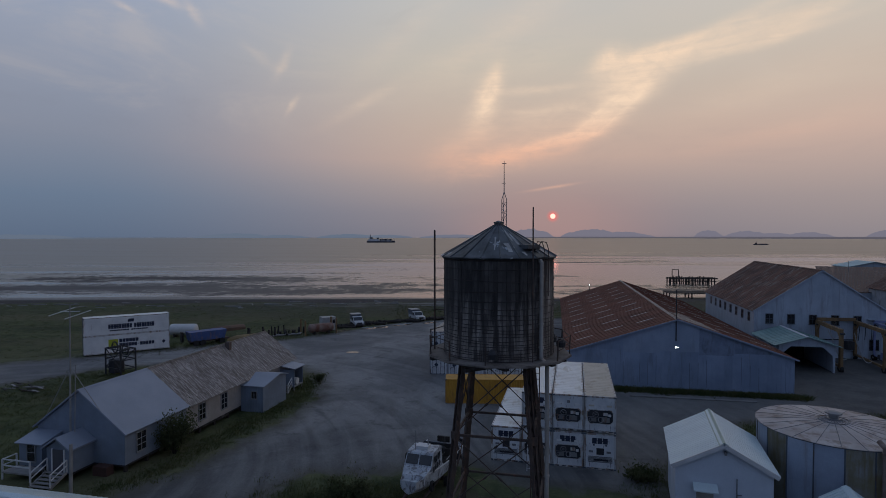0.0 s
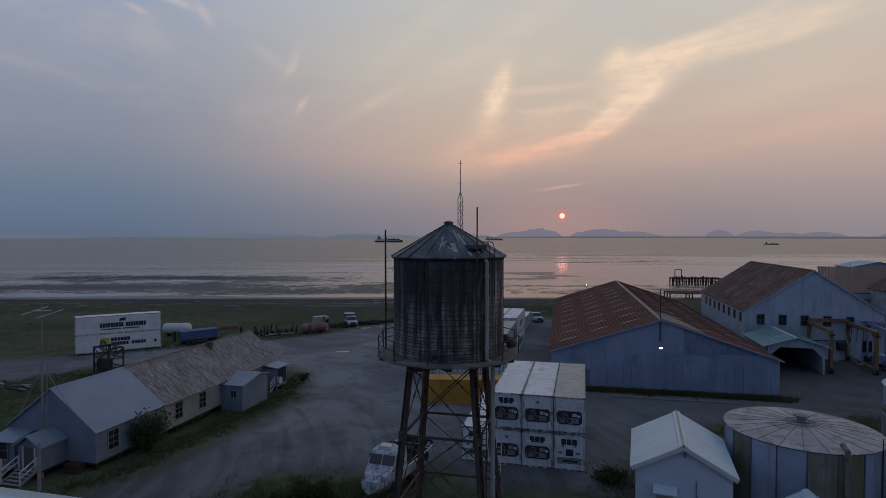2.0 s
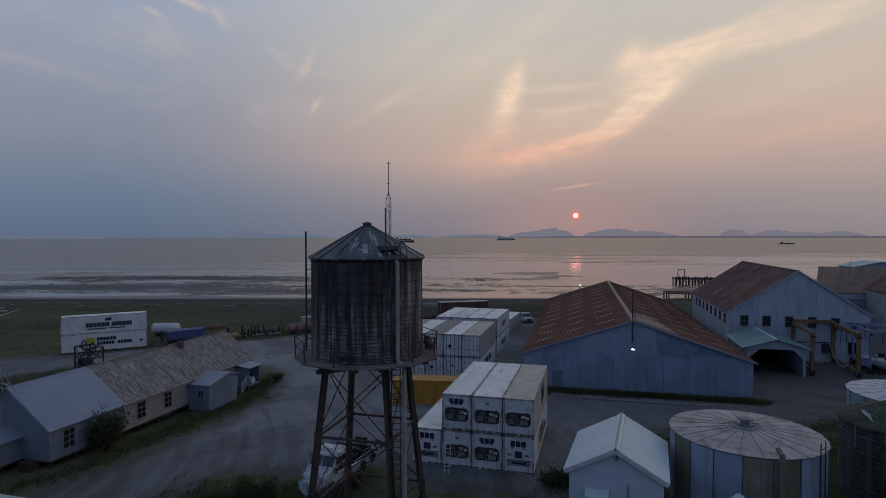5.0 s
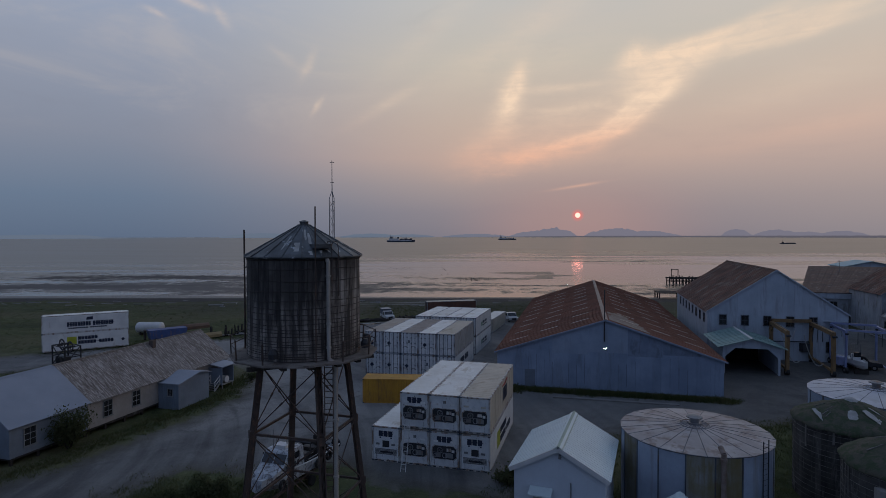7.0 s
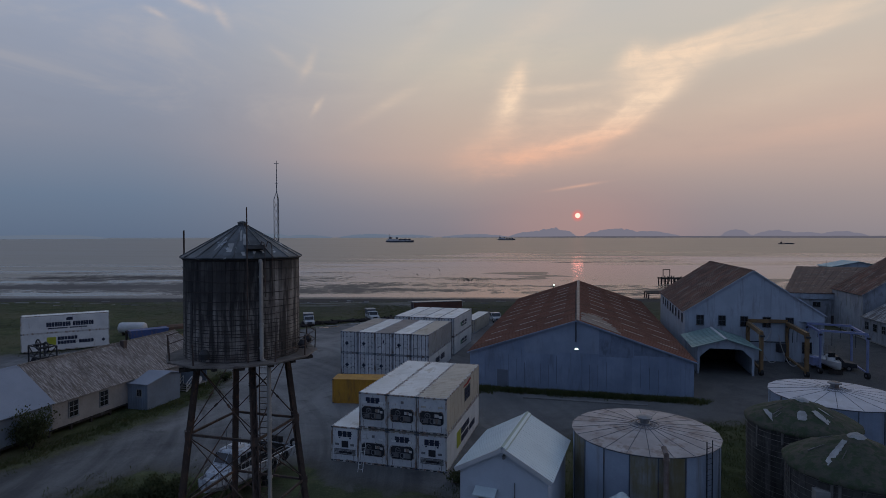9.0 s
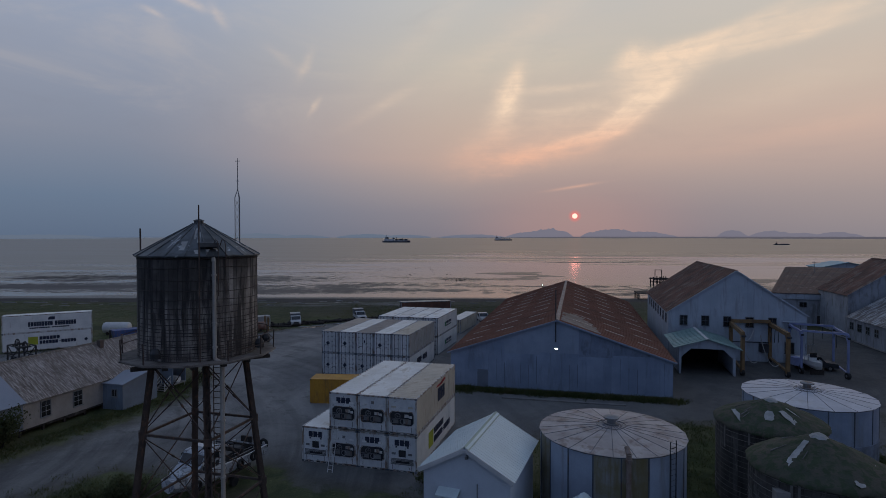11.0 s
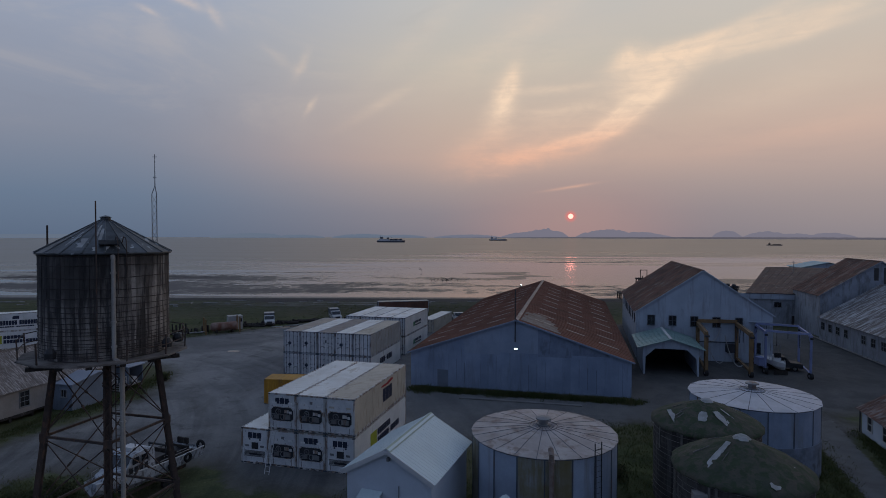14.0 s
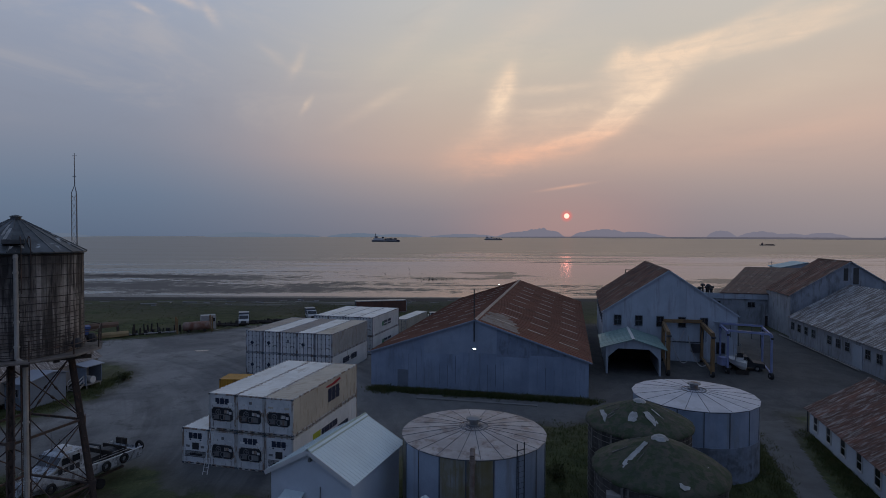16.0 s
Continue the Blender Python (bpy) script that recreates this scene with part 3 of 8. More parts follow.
def ground_material():
    m = bpy.data.materials.new("meadow, mud and shingle")
    m.use_nodes = True
    n = Nodes(m.node_tree)
    pos = n.add("ShaderNodeNewGeometry").outputs["Position"]
    s = n.add("ShaderNodeSeparateXYZ")
    n.put(s.inputs[0], pos)
    grass, big, mid, fine = grass_colour(n, pos)
    shingle = n.mix(n.span(fine, 0.3, 0.7), (0.036, 0.034, 0.035, 1), (0.070, 0.066, 0.064, 1))
    edge = n.math("ADD", s.outputs[1], n.math("MULTIPLY", n.math("SUBTRACT", n.math("ADD", big, n.math("MULTIPLY", mid, 0.4)), 0.7), 26.0))
    thin = n.math("MULTIPLY", n.span(edge, 122, 150), n.span(n.math("ADD", s.outputs[0], n.math("MULTIPLY", big, 60.0)), -60, 10, 0.25, 0.85))
    silt = n.mix(n.span(mid, 0.35, 0.65), (0.032, 0.034, 0.028, 1), (0.060, 0.060, 0.051, 1))
    c = n.mix(n.math("MULTIPLY", thin, n.span(mid, 0.30, 0.62, 0.45, 1.0)), grass, silt)
    wash = n.noise(n.mapping(pos, (0.05, 0.35, 1), loc=(7, 3, 0)), 1.0, 5, 0.7, 0.6)
    bare = n.math("MULTIPLY", n.math("MULTIPLY", n.span(s.outputs[1], 146, 153), n.span(s.outputs[1], 166, 159)), n.math("MULTIPLY", n.span(s.outputs[0], -60, -20), n.span(s.outputs[0], 24, 2)))
    c = n.mix(n.math("MULTIPLY", bare, n.span(wash, 0.50, 0.60, 0.0, 0.8)), c, (0.19, 0.192, 0.19, 1))
    c = n.mix(n.span(edge, 160, 166), c, shingle)
    mud = n.mix(n.span(mid, 0.3, 0.7), (0.060, 0.054, 0.050, 1), (0.11, 0.096, 0.088, 1))
    wet = n.span(s.outputs[2], SEA + 0.35, SEA + 0.1)
    c = n.mix(wet, c, mud)
    tx, ty = n.math("SUBTRACT", s.outputs[0], 7.0), n.math("SUBTRACT", s.outputs[1], 36.0)
    near = n.span(n.math("ADD", n.math("SQRT", n.math("ADD", n.math("MULTIPLY", tx, tx), n.math("MULTIPLY", ty, ty))), n.math("MULTIPLY", mid, 6.0)), 14.0, 6.0)
    c = n.mix(n.math("MULTIPLY", near, n.span(mid, 0.3, 0.6, 0.5, 0.85)), c, (0.082, 0.062, 0.048, 1))
    b = n.add("ShaderNodeBsdfPrincipled")
    n.put(b.inputs["Base Color"], c)
    n.put(b.inputs["Roughness"], n.span(wet, 0, 1, 0.95, 0.35))
    b.inputs["Specular IOR Level"].default_value = 0.15
    bp = n.add("ShaderNodeBump")
    bp.inputs["Strength"].default_value, bp.inputs["Distance"].default_value = 0.7, 0.15
    n.put(bp.inputs["Height"], n.math("ADD", fine, n.math("MULTIPLY", mid, 1.5)))
    n.put(b.inputs["Normal"], bp.outputs[0])
    n.put(n.add("ShaderNodeOutputMaterial").inputs[0], b.outputs[0])
    return m


def height(x, y):
    """The land's height: flat yard, a beach that falls to the flats, low bars and channels, then the deep."""
    if y < 150:
        return rise(x)
    s = min(1.0, (y - 150 - 0.03 * x) / 34.0)
    s = max(0.0, s)
    h = (SEA + 0.12) * (s * s * (3 - 2 * s))
    if y > 176:
        f = min(1.0, (y - 176) / 20)
        wide = noise.fractal(Vector((x / 90, y / 42, 3.1)), 0.9, 2.1, 5)
        long_ = noise.fractal(Vector((x / 260, y / 70, 8.4)), 0.9, 2.1, 3)
        h += f * (0.12 * wide + 0.20 * long_ - 0.24 - 0.0009 * max(0, y - 260))
    return max(h, -14.0) + rise(x, y)


def ground_sheet():
    ys = [-60, -20, 20, 60, 100, 140, 150] + list(np.linspace(152, 300, 75)) + list(np.geomspace(303, 900, 90)) + [1200, 1800, 3000, 4900]
    xs = list(-np.geomspace(2600, 130, 26)) + list(np.linspace(-124, 250, 130)) + list(np.geomspace(260, 3000, 36))
    verts = [(x * (1 if y < 900 else 1 + (y - 900) / 1500), y, height(x, y)) for y in ys for x in xs]
    k = len(xs)
    faces = [(j * k + i, j * k + i + 1, (j + 1) * k + i + 1, (j + 1) * k + i) for j in range(len(ys) - 1) for i in range(k - 1)]
    me = bpy.data.meshes.new("ground")
    me.from_pydata(verts, [], faces)
    me.materials.append(ground_material())
    me.shade_smooth()
    tagged(new("ground", me), "flat meadow running out to a dark shingle beach and wet mudflats", "ground", kind="structure")


def sea_material():
    """Silty water: ruffled and brown far out, glassy over the flats, with streaks and speckles of wet mud showing through."""
    m = bpy.data.materials.new("silty sea water")
    m.use_nodes = True
    n = Nodes(m.node_tree)
    pos = n.add("ShaderNodeNewGeometry").outputs["Position"]
    sep = n.add("ShaderNodeSeparateXYZ")
    n.put(sep.inputs[0], pos)
    x, y = sep.outputs[0], sep.outputs[1]
    swell = n.noise(n.mapping(pos, (0.006, 0.030, 1)), 1.0, 6, 0.62)
    off = n.math("ADD", y, n.math("MULTIPLY", n.math("SUBTRACT", swell, 0.5), 1100.0))
    calm = n.span(n.math("ADD", off, n.span(x, 40, -140, 0.0, 230.0)), 700, 300)
    rough = n.span(calm, 0, 1, 0.32, 0.055)
    rough = n.math("ADD", rough, n.math("MULTIPLY", n.span(swell, 0.4, 0.7), 0.06))
    streak = n.noise(n.mapping(pos, (0.018, 0.040, 1)), 1.0, 9, 0.74, 0.5)
    rill = n.noise(n.mapping(pos, (0.10, 0.62, 1), (0, 0, 0.06)), 1.0, 4, 0.7, 0.6)
    speck = n.noise(n.mapping(pos, (0.34, 0.20, 1)), 1.0, 5, 0.75)
    zone = n.math("MULTIPLY", n.span(y, 178, 196), n.span(y, 400, 215))
    left = n.math("ADD", n.span(x, 30, -50, -0.03, 0.07), n.span(y, 262, 205, 0.0, 0.07))
    level = n.math("ADD", n.math("ADD", n.math("ADD", streak, n.math("MULTIPLY", n.math("SUBTRACT", rill, 0.5), 0.34)), n.math("MULTIPLY", n.math("SUBTRACT", speck, 0.5), 0.62)), n.math("ADD", left, n.math("MULTIPLY", n.math("SUBTRACT", zone, 1.0), 0.30)))
    # banks that stand higher: centre, half length, half breadth, gain
    for bx, by, bu, bv, gain in ((152, 450, 62, 44, 0.34), (95, 425, 40, 9, 0.26), (42, 226, 30, 3.0, 0.20), (-165, 215, 24, 7, 0.22), (-126, 217, 20, 6, 0.22), (-112, 268, 48, 13, 0.22), (-40, 300, 45, 12, 0.12), (25, 262, 26, 12, 0.14)):
        du, dv = n.math("DIVIDE", n.math("SUBTRACT", x, float(bx)), float(bu)), n.math("DIVIDE", n.math("SUBTRACT", y, float(by)), float(bv))
        bank = n.math("POWER", 2.718, n.math("MULTIPLY", n.math("ADD", n.math("MULTIPLY", du, du), n.math("MULTIPLY", dv, dv)), -1.0))
        level = n.math("ADD", level, n.math("MULTIPLY", bank, gain))
    mud = n.span(level, 0.46, 0.68, 0.0, 0.94)
    c = n.mix(n.span(swell, 0.35, 0.65), (0.135, 0.115, 0.088, 1), (0.19, 0.160, 0.120, 1))
    c = n.mix(mud, c, (0.038, 0.034, 0.036, 1))
    b = n.add("ShaderNodeBsdfPrincipled")
    n.put(b.inputs["Base Color"], c)
    n.put(b.inputs["Roughness"], n.math("ADD", n.math("MULTIPLY", mud, 0.55), rough))
    b.inputs["IOR"].default_value = 1.33
    ripple = n.noise(n.mapping(pos, (0.5, 1.5, 1)), 1.0, 4, 0.6)
    bp = n.add("ShaderNodeBump")
    bp.inputs["Strength"].default_value, bp.inputs["Distance"].default_value = 0.25, 0.04
    n.put(bp.inputs["Height"], ripple)
    n.put(b.inputs["Normal"], bp.outputs[0])
    n.put(n.add("ShaderNodeOutputMaterial").inputs[0], b.outputs[0])
    return m


def sea():
    """Level water; its outermost reach is lifted a little so that the sheet ends at the true horizon."""
    bm = bmesh.new()
    rows = [165, 900, 2000, 2800, 3300, 3800, 4200, 4500, 4700, 4900]
    rings = [[bm.verts.new((x * (1 + 0.5 * (y > 3000)), y, SEA + 7.0 * max(0.0, (y - 2600) / 2300) ** 2)) for x in (-2900, 0, 2900)] for y in rows]
    for p, q in zip(rings, rings[1:]):
        for i in range(2):
            bm.faces.new((p[i], p[i + 1], q[i + 1], q[i]))
    tagged(part("water", bm, sea_material(), smooth=True), "calm silty sea at low tide under a sunset sky", "sea", kind="structure")


def gravel_material():
    """Packed gravel with swept tracks, damp patches and trodden earth, thinning out into grass where the "inset" attribute (metres inside the edge) runs out."""
    m = bpy.data.materials.new("packed gravel")
    m.use_nodes = True
    n = Nodes(m.node_tree)
    pos = n.add("ShaderNodeNewGeometry").outputs["Position"]
    s = n.add("ShaderNodeSeparateXYZ")
    n.put(s.inputs[0], pos)
    big, fine = n.noise(pos, 0.07, 6, 0.62, 0.8), n.noise(pos, 7.0, 4, 0.75)
    mid = n.noise(n.mapping(pos, (0.5, 0.16, 1), (0, 0, 0.5)), 1.0, 6, 0.65, 1.0)
    blot = n.noise(pos, 0.33, 6, 0.7, 0.6)
    c = n.mix(n.span(big, 0.35, 0.65), (0.145, 0.145, 0.147, 1), (0.270, 0.266, 0.260, 1))
    # tyre tracks sweep round the corner of the bunkhouse and across the yard
    dx, dy = n.math("ADD", s.outputs[0], 42.0), n.math("SUBTRACT", s.outputs[1], 40.0)
    ring = n.math("SQRT", n.math("ADD", n.math("MULTIPLY", dx, dx), n.math("MULTIPLY", dy, dy)))
    arc = n.add("ShaderNodeCombineXYZ")
    n.put(arc.inputs[0], n.math("MULTIPLY", ring, 0.62))
    n.put(arc.inputs[1], n.math("MULTIPLY", n.math("ARCTAN2", dx, dy), 2.2))
    sweep = n.noise(arc.outputs[0], 1.0, 5, 0.6, 0.4)
    c = n.mix(n.math("MULTIPLY", n.span(sweep, 0.48, 0.74), 0.36), c, (0.290, 0.286, 0.278, 1))
    c = n.mix(n.math("MULTIPLY", n.span(sweep, 0.50, 0.28), 0.4), c, (0.085, 0.085, 0.087, 1))
    c = n.mix(n.math("MULTIPLY", n.span(mid, 0.50, 0.68), 0.38), c, (0.085, 0.083, 0.082, 1))
    c = n.mix(n.math("MULTIPLY", n.span(blot, 0.54, 0.68), 0.5), c, (0.075, 0.073, 0.070, 1))
    # the landing by the hoists is darker towards +x, fading out by y = 118
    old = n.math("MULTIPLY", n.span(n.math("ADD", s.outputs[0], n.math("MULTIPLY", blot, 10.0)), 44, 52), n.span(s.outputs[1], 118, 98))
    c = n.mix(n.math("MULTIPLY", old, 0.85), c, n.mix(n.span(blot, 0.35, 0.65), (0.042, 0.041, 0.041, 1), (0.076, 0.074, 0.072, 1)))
    front = n.math("MULTIPLY", n.span(n.math("ADD", s.outputs[0], n.math("MULTIPLY", blot, 8.0)), 18, 30), n.span(n.math("ADD", s.outputs[1], n.math("MULTIPLY", blot, 8.0)), 80, 72))
    c = n.mix(n.math("MULTIPLY", front, 0.6), c, n.mix(n.span(blot, 0.35, 0.65), (0.080, 0.080, 0.081, 1), (0.130, 0.129, 0.128, 1)))
    # the drive is darker towards smaller y, fading out past x = 20
    drive = n.span(n.math("SUBTRACT", s.outputs[1], n.math("MULTIPLY", blot, 26.0)), 52, 26)
    drive = n.math("MULTIPLY", drive, n.span(s.outputs[0], 34, 20))
    c = n.mix(n.math("MULTIPLY", drive, 0.8), c, n.mix(n.span(sweep, 0.4, 0.62), (0.070, 0.070, 0.072, 1), (0.135, 0.134, 0.132, 1)))
    c = n.mix(0.5, c, n.ramp(fine, [(0.25, (0.4, 0.4, 0.4, 1)), (0.75, (1, 1, 1, 1))]), "MULTIPLY")
    grass = grass_colour(n, pos)[0]
    inset = n.add("ShaderNodeAttribute")
    inset.attribute_name = "inset"
    d = n.math("ADD", inset.outputs["Fac"], n.math("MULTIPLY", n.math("SUBTRACT", n.math("ADD", blot, n.math("MULTIPLY", fine, 0.25)), 0.62), 5.5))
    earth = n.mix(n.span(blot, 0.35, 0.65), (0.058, 0.054, 0.044, 1), (0.092, 0.088, 0.068, 1))
    c = n.mix(n.math("MULTIPLY", n.span(d, 3.2, 0.6), 0.75), c, earth)
    c = n.mix(n.span(d, 0.9, -0.3), c, grass)
    b = n.add("ShaderNodeBsdfPrincipled")
    n.put(b.inputs["Base Color"], c)
    n.put(b.inputs["Roughness"], n.span(mid, 0.5, 0.7, 0.95, 0.75))
    b.inputs["Specular IOR Level"].default_value = 0.25
    bp = n.add("ShaderNodeBump")
    bp.inputs["Strength"].default_value, bp.inputs["Distance"].default_value = 0.6, 0.07
    n.put(bp.inputs["Height"], n.math("ADD", fine, n.math("MULTIPLY", n.math("ADD", mid, blot), 1.6)))
    n.put(b.inputs["Normal"], bp.outputs[0])
    n.put(n.add("ShaderNodeOutputMaterial").inputs[0], b.outputs[0])
    return m


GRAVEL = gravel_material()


def sheet(name, outline, z, mat, label, category, cell=1.0, margin=2.2):
    """A level sheet of ground over an outline and a margin round it; each vertex knows how far inside the outline it lies."""
    P = np.array(outline, float)
    Q = np.roll(P, -1, axis=0)
    xs, ys = np.arange(P[:, 0].min() - 3, P[:, 0].max() + 3 + cell, cell), np.arange(P[:, 1].min() - 3, P[:, 1].max() + 3 + cell, cell)
    X, Y = (q.ravel() for q in np.meshgrid(xs, ys))
    dist, odd = np.full(X.shape, 1e9), np.zeros(X.shape, bool)
    for (ax, ay), (bx, by) in zip(P, Q):
        ex, ey = bx - ax, by - ay
        t = np.clip(((X - ax) * ex + (Y - ay) * ey) / (ex * ex + ey * ey), 0, 1)
        dist = np.minimum(dist, np.hypot(X - ax - t * ex, Y - ay - t * ey))
        if ey:
            odd ^= ((ay > Y) != (by > Y)) & (X < ex * (Y - ay) / ey + ax)
    sd = np.where(odd, dist, -dist)
    k = len(xs)
    keep = sd > -margin
    idx, verts, faces, ins = {}, [], [], []
    for j in range(len(ys) - 1):
        for i in range(k - 1):
            c = (j * k + i, j * k + i + 1, (j + 1) * k + i + 1, (j + 1) * k + i)
            if keep[c[0]] or keep[c[1]] or keep[c[2]] or keep[c[3]]:
                f = []
                for v in c:
                    if v not in idx:
                        idx[v] = len(verts)
                        verts.append((float(X[v]), float(Y[v]), z + rise(X[v])))
                        ins.append(float(sd[v]))
                    f.append(idx[v])
                faces.append(f)
    me = bpy.data.meshes.new(name)
    me.from_pydata(verts, [], faces)
    me.attributes.new("inset", "FLOAT", "POINT").data.foreach_set("value", ins)
    me.materials.append(mat)
    return tagged(new(name, me), label, category, kind="structure")


ground_sheet()
sea()
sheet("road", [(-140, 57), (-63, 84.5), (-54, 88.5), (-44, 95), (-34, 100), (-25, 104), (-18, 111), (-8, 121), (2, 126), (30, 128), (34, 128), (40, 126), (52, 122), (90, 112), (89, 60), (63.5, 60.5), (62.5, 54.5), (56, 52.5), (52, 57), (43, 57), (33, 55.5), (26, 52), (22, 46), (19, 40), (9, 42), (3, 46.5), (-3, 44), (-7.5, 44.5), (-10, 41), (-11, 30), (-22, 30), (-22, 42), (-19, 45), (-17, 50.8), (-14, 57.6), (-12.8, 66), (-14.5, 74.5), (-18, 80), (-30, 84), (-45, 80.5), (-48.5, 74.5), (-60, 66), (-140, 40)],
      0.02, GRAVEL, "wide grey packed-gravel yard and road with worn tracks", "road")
sheet("footpath", [(57.6, 58.5), (60.9, 59.0), (55.2, 42.8), (50.7, 30), (48.4, 30), (52.9, 42.7)], 0.03,
      surface("worn pale path", (0.125, 0.125, 0.126, 1), (0.088, 0.088, 0.087, 1), 0.9, scale=0.5, stain=(0.075, 0.075, 0.07, 1), stretch=(0.8, 0.8, 1), amount=0.5), "narrow pale worn path through the grass", "path", cell=0.25, margin=0.02)


# ---- large buildings ----
def storage_shed():
    b = gable("storage_shed", 30.9, 69.1, 11.3, 26.0, 60.0, 4.1, 8.4, SHEDWALL, RUSTROOF, "long blue-grey clad storage shed with a rust-brown corrugated roof", strip=0.95, panel=0.95, over=0.35)
    slope, ang = math.hypot(13, 4.3), math.atan2(4.3, 13)
    me = None
    for side in (-1, 1):
        for col in range(3):
            for row in range(9):
                u, v = 4.5 + row * 5.6 + (0.9 if col == 1 else 0), 2.4 + col * 4.1
                m = Matrix(((0, -side * math.cos(ang), side * math.sin(ang), side * (13 - v * math.cos(ang))), (1, 0, 0, u), (0, math.sin(ang), math.cos(ang), 4.1 + v * math.sin(ang)), (0, 0, 0, 1)))
                if me is None:
                    me = part("skylight", boxes((-0.12, 0.12, -1.2, 1.2, 0.17, 0.19)), surface("milky skylight sheet", (0.52, 0.47, 0.44, 1), (0.34, 0.3, 0.28, 1), 0.5, scale=0.8), b, "milky corrugated skylight strip", m=m).data
                else:
                    place("skylight", me, b, "milky corrugated skylight strip", m=m)
    part("ridge_flashing", prism(bmesh.new(), [(-0.27, 8.50), (0, 8.64), (0.27, 8.50), (0, 8.6)], -0.36, 60.36), surface("pale flashing", (0.30, 0.26, 0.235, 1), (0.17, 0.125, 0.10, 1), 0.6, scale=1.1), b, "pale weathered ridge flashing")
    patch = surface("greyed old roof sheet", (0.235, 0.215, 0.205, 1), (0.15, 0.12, 0.105, 1), 0.7, 0.1, scale=0.7, stain=(0.12, 0.07, 0.05, 1), stretch=(1.2, 2.2, 1), cut=(0.48, 0.62), rand=0.16)
    for i, (lo, hi) in enumerate(((5.3, 0.4), (5.0, 0.45), (4.8, 0.4), (4.9, 0.6), (4.3, 0.4), (4.5, 0.9), (3.9, 0.4), (3.2, 0.5), (3.4, 1.4))):
        m = Matrix(((0, -math.cos(ang), math.sin(ang), 13), (1, 0, 0, 0.55 + i * 0.95), (0, math.sin(ang), math.cos(ang), 4.1), (0, 0, 0, 1)))
        part("roof_sheet", boxes((0, 0.9, slope - lo, slope - hi, 0.17, 0.19)), patch, b, "greyed replaced sheet" if i == 0 else "", m=m)
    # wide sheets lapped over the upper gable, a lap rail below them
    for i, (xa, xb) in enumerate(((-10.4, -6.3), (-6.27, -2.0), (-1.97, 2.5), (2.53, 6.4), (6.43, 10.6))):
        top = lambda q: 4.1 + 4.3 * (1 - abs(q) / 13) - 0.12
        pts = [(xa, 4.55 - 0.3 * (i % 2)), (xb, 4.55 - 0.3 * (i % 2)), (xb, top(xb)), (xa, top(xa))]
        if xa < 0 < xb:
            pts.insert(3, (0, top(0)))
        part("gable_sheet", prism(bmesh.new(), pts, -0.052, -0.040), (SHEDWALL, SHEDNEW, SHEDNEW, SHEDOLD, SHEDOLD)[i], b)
    # dark strips draw the shadow gaps between the lower sheets
    sr = random.Random(3)
    for i in range(3, 26):
        x, w = -13 + 26 * (i + 1) / 27, sr.uniform(0.012, 0.035)
        if sr.random() < 0.8:
            part("seam", boxes((x - w, x + w, -0.047, -0.038, sr.uniform(0.05, 0.9), sr.uniform(2.9, 4.2))), SHEDSEAM, b)
    part("flue_pipe", rod(bmesh.new(), (-0.15, -0.16, 5.9), (-0.15, -0.16, 12.1), 0.065, k=8), DARK, b, "tall thin black pipe")
    part("door", boxes((-9.6, -8.3, -0.075, -0.05, 0, 2.1)), surface("grey-blue door", (0.17, 0.2, 0.25, 1)), b)
    lamp_ = part("floodlight", boxes((-0.3, 0.14, -0.26, -0.05, 5.0, 5.18)), MIDGREY, b, "small lit floodlight under the gable")
    part("lens", boxes((-0.26, 0.1, -0.28, -0.263, 5.03, 5.15)), LAMPGLOW, lamp_)
    return b


def cannery():
    b = gable("cannery_hall", 59.9, 86.1, 12.5, 18.6, 31.0, 6.9, 13.2, PALEWALL, CANROOF, "tall pale blue-grey cannery hall with a patchy rusted roof", strip=0.95, panel=1.0, over=0.25)
    for i in range(5):
        window(b, pose(-7.15 + i * 3.0, -0.06, 5.75), 0.95, 1.4, 2, 2, ENDFRAME)
    for i in range(8):
        window(b, pose(-9.32, 2.4 + i * 3.4, 5.7, 0, 0, -90), 0.9, 1.3, 2, 2, ENDFRAME)
    window(b, pose(7.1, -0.06, 2.2), 1.1, 1.5, 2, 2, DARK)
    part("ledge", boxes((6.1, 9.1, -0.4, -0.04, 5.95, 6.07)), PALEWALL, b, "thin weathered ledge")
    return b


storage_shed()
cannery()
ph = gable("processing_hall", 98.5, 103.9, 12.5, 18.8, 13.5, 7.55, 13.7, PACKWALL, CANROOF, "tall grey processing hall with a rusted gable roof", strip=1.2, panel=1.2)
for xa, xb, za, zb in ((-1.05, -0.35, 10.4, 12.6), (0.45, 1.3, 9.8, 12.7)):
    part("boarded_opening", boxes((xa, xb, -0.075, -0.045, za, zb)), surface("black weathered boards", (0.05, 0.047, 0.045, 1), (0.09, 0.085, 0.08, 1), 0.9) if xa < 0 else bpy.data.materials["black weathered boards"], ph)


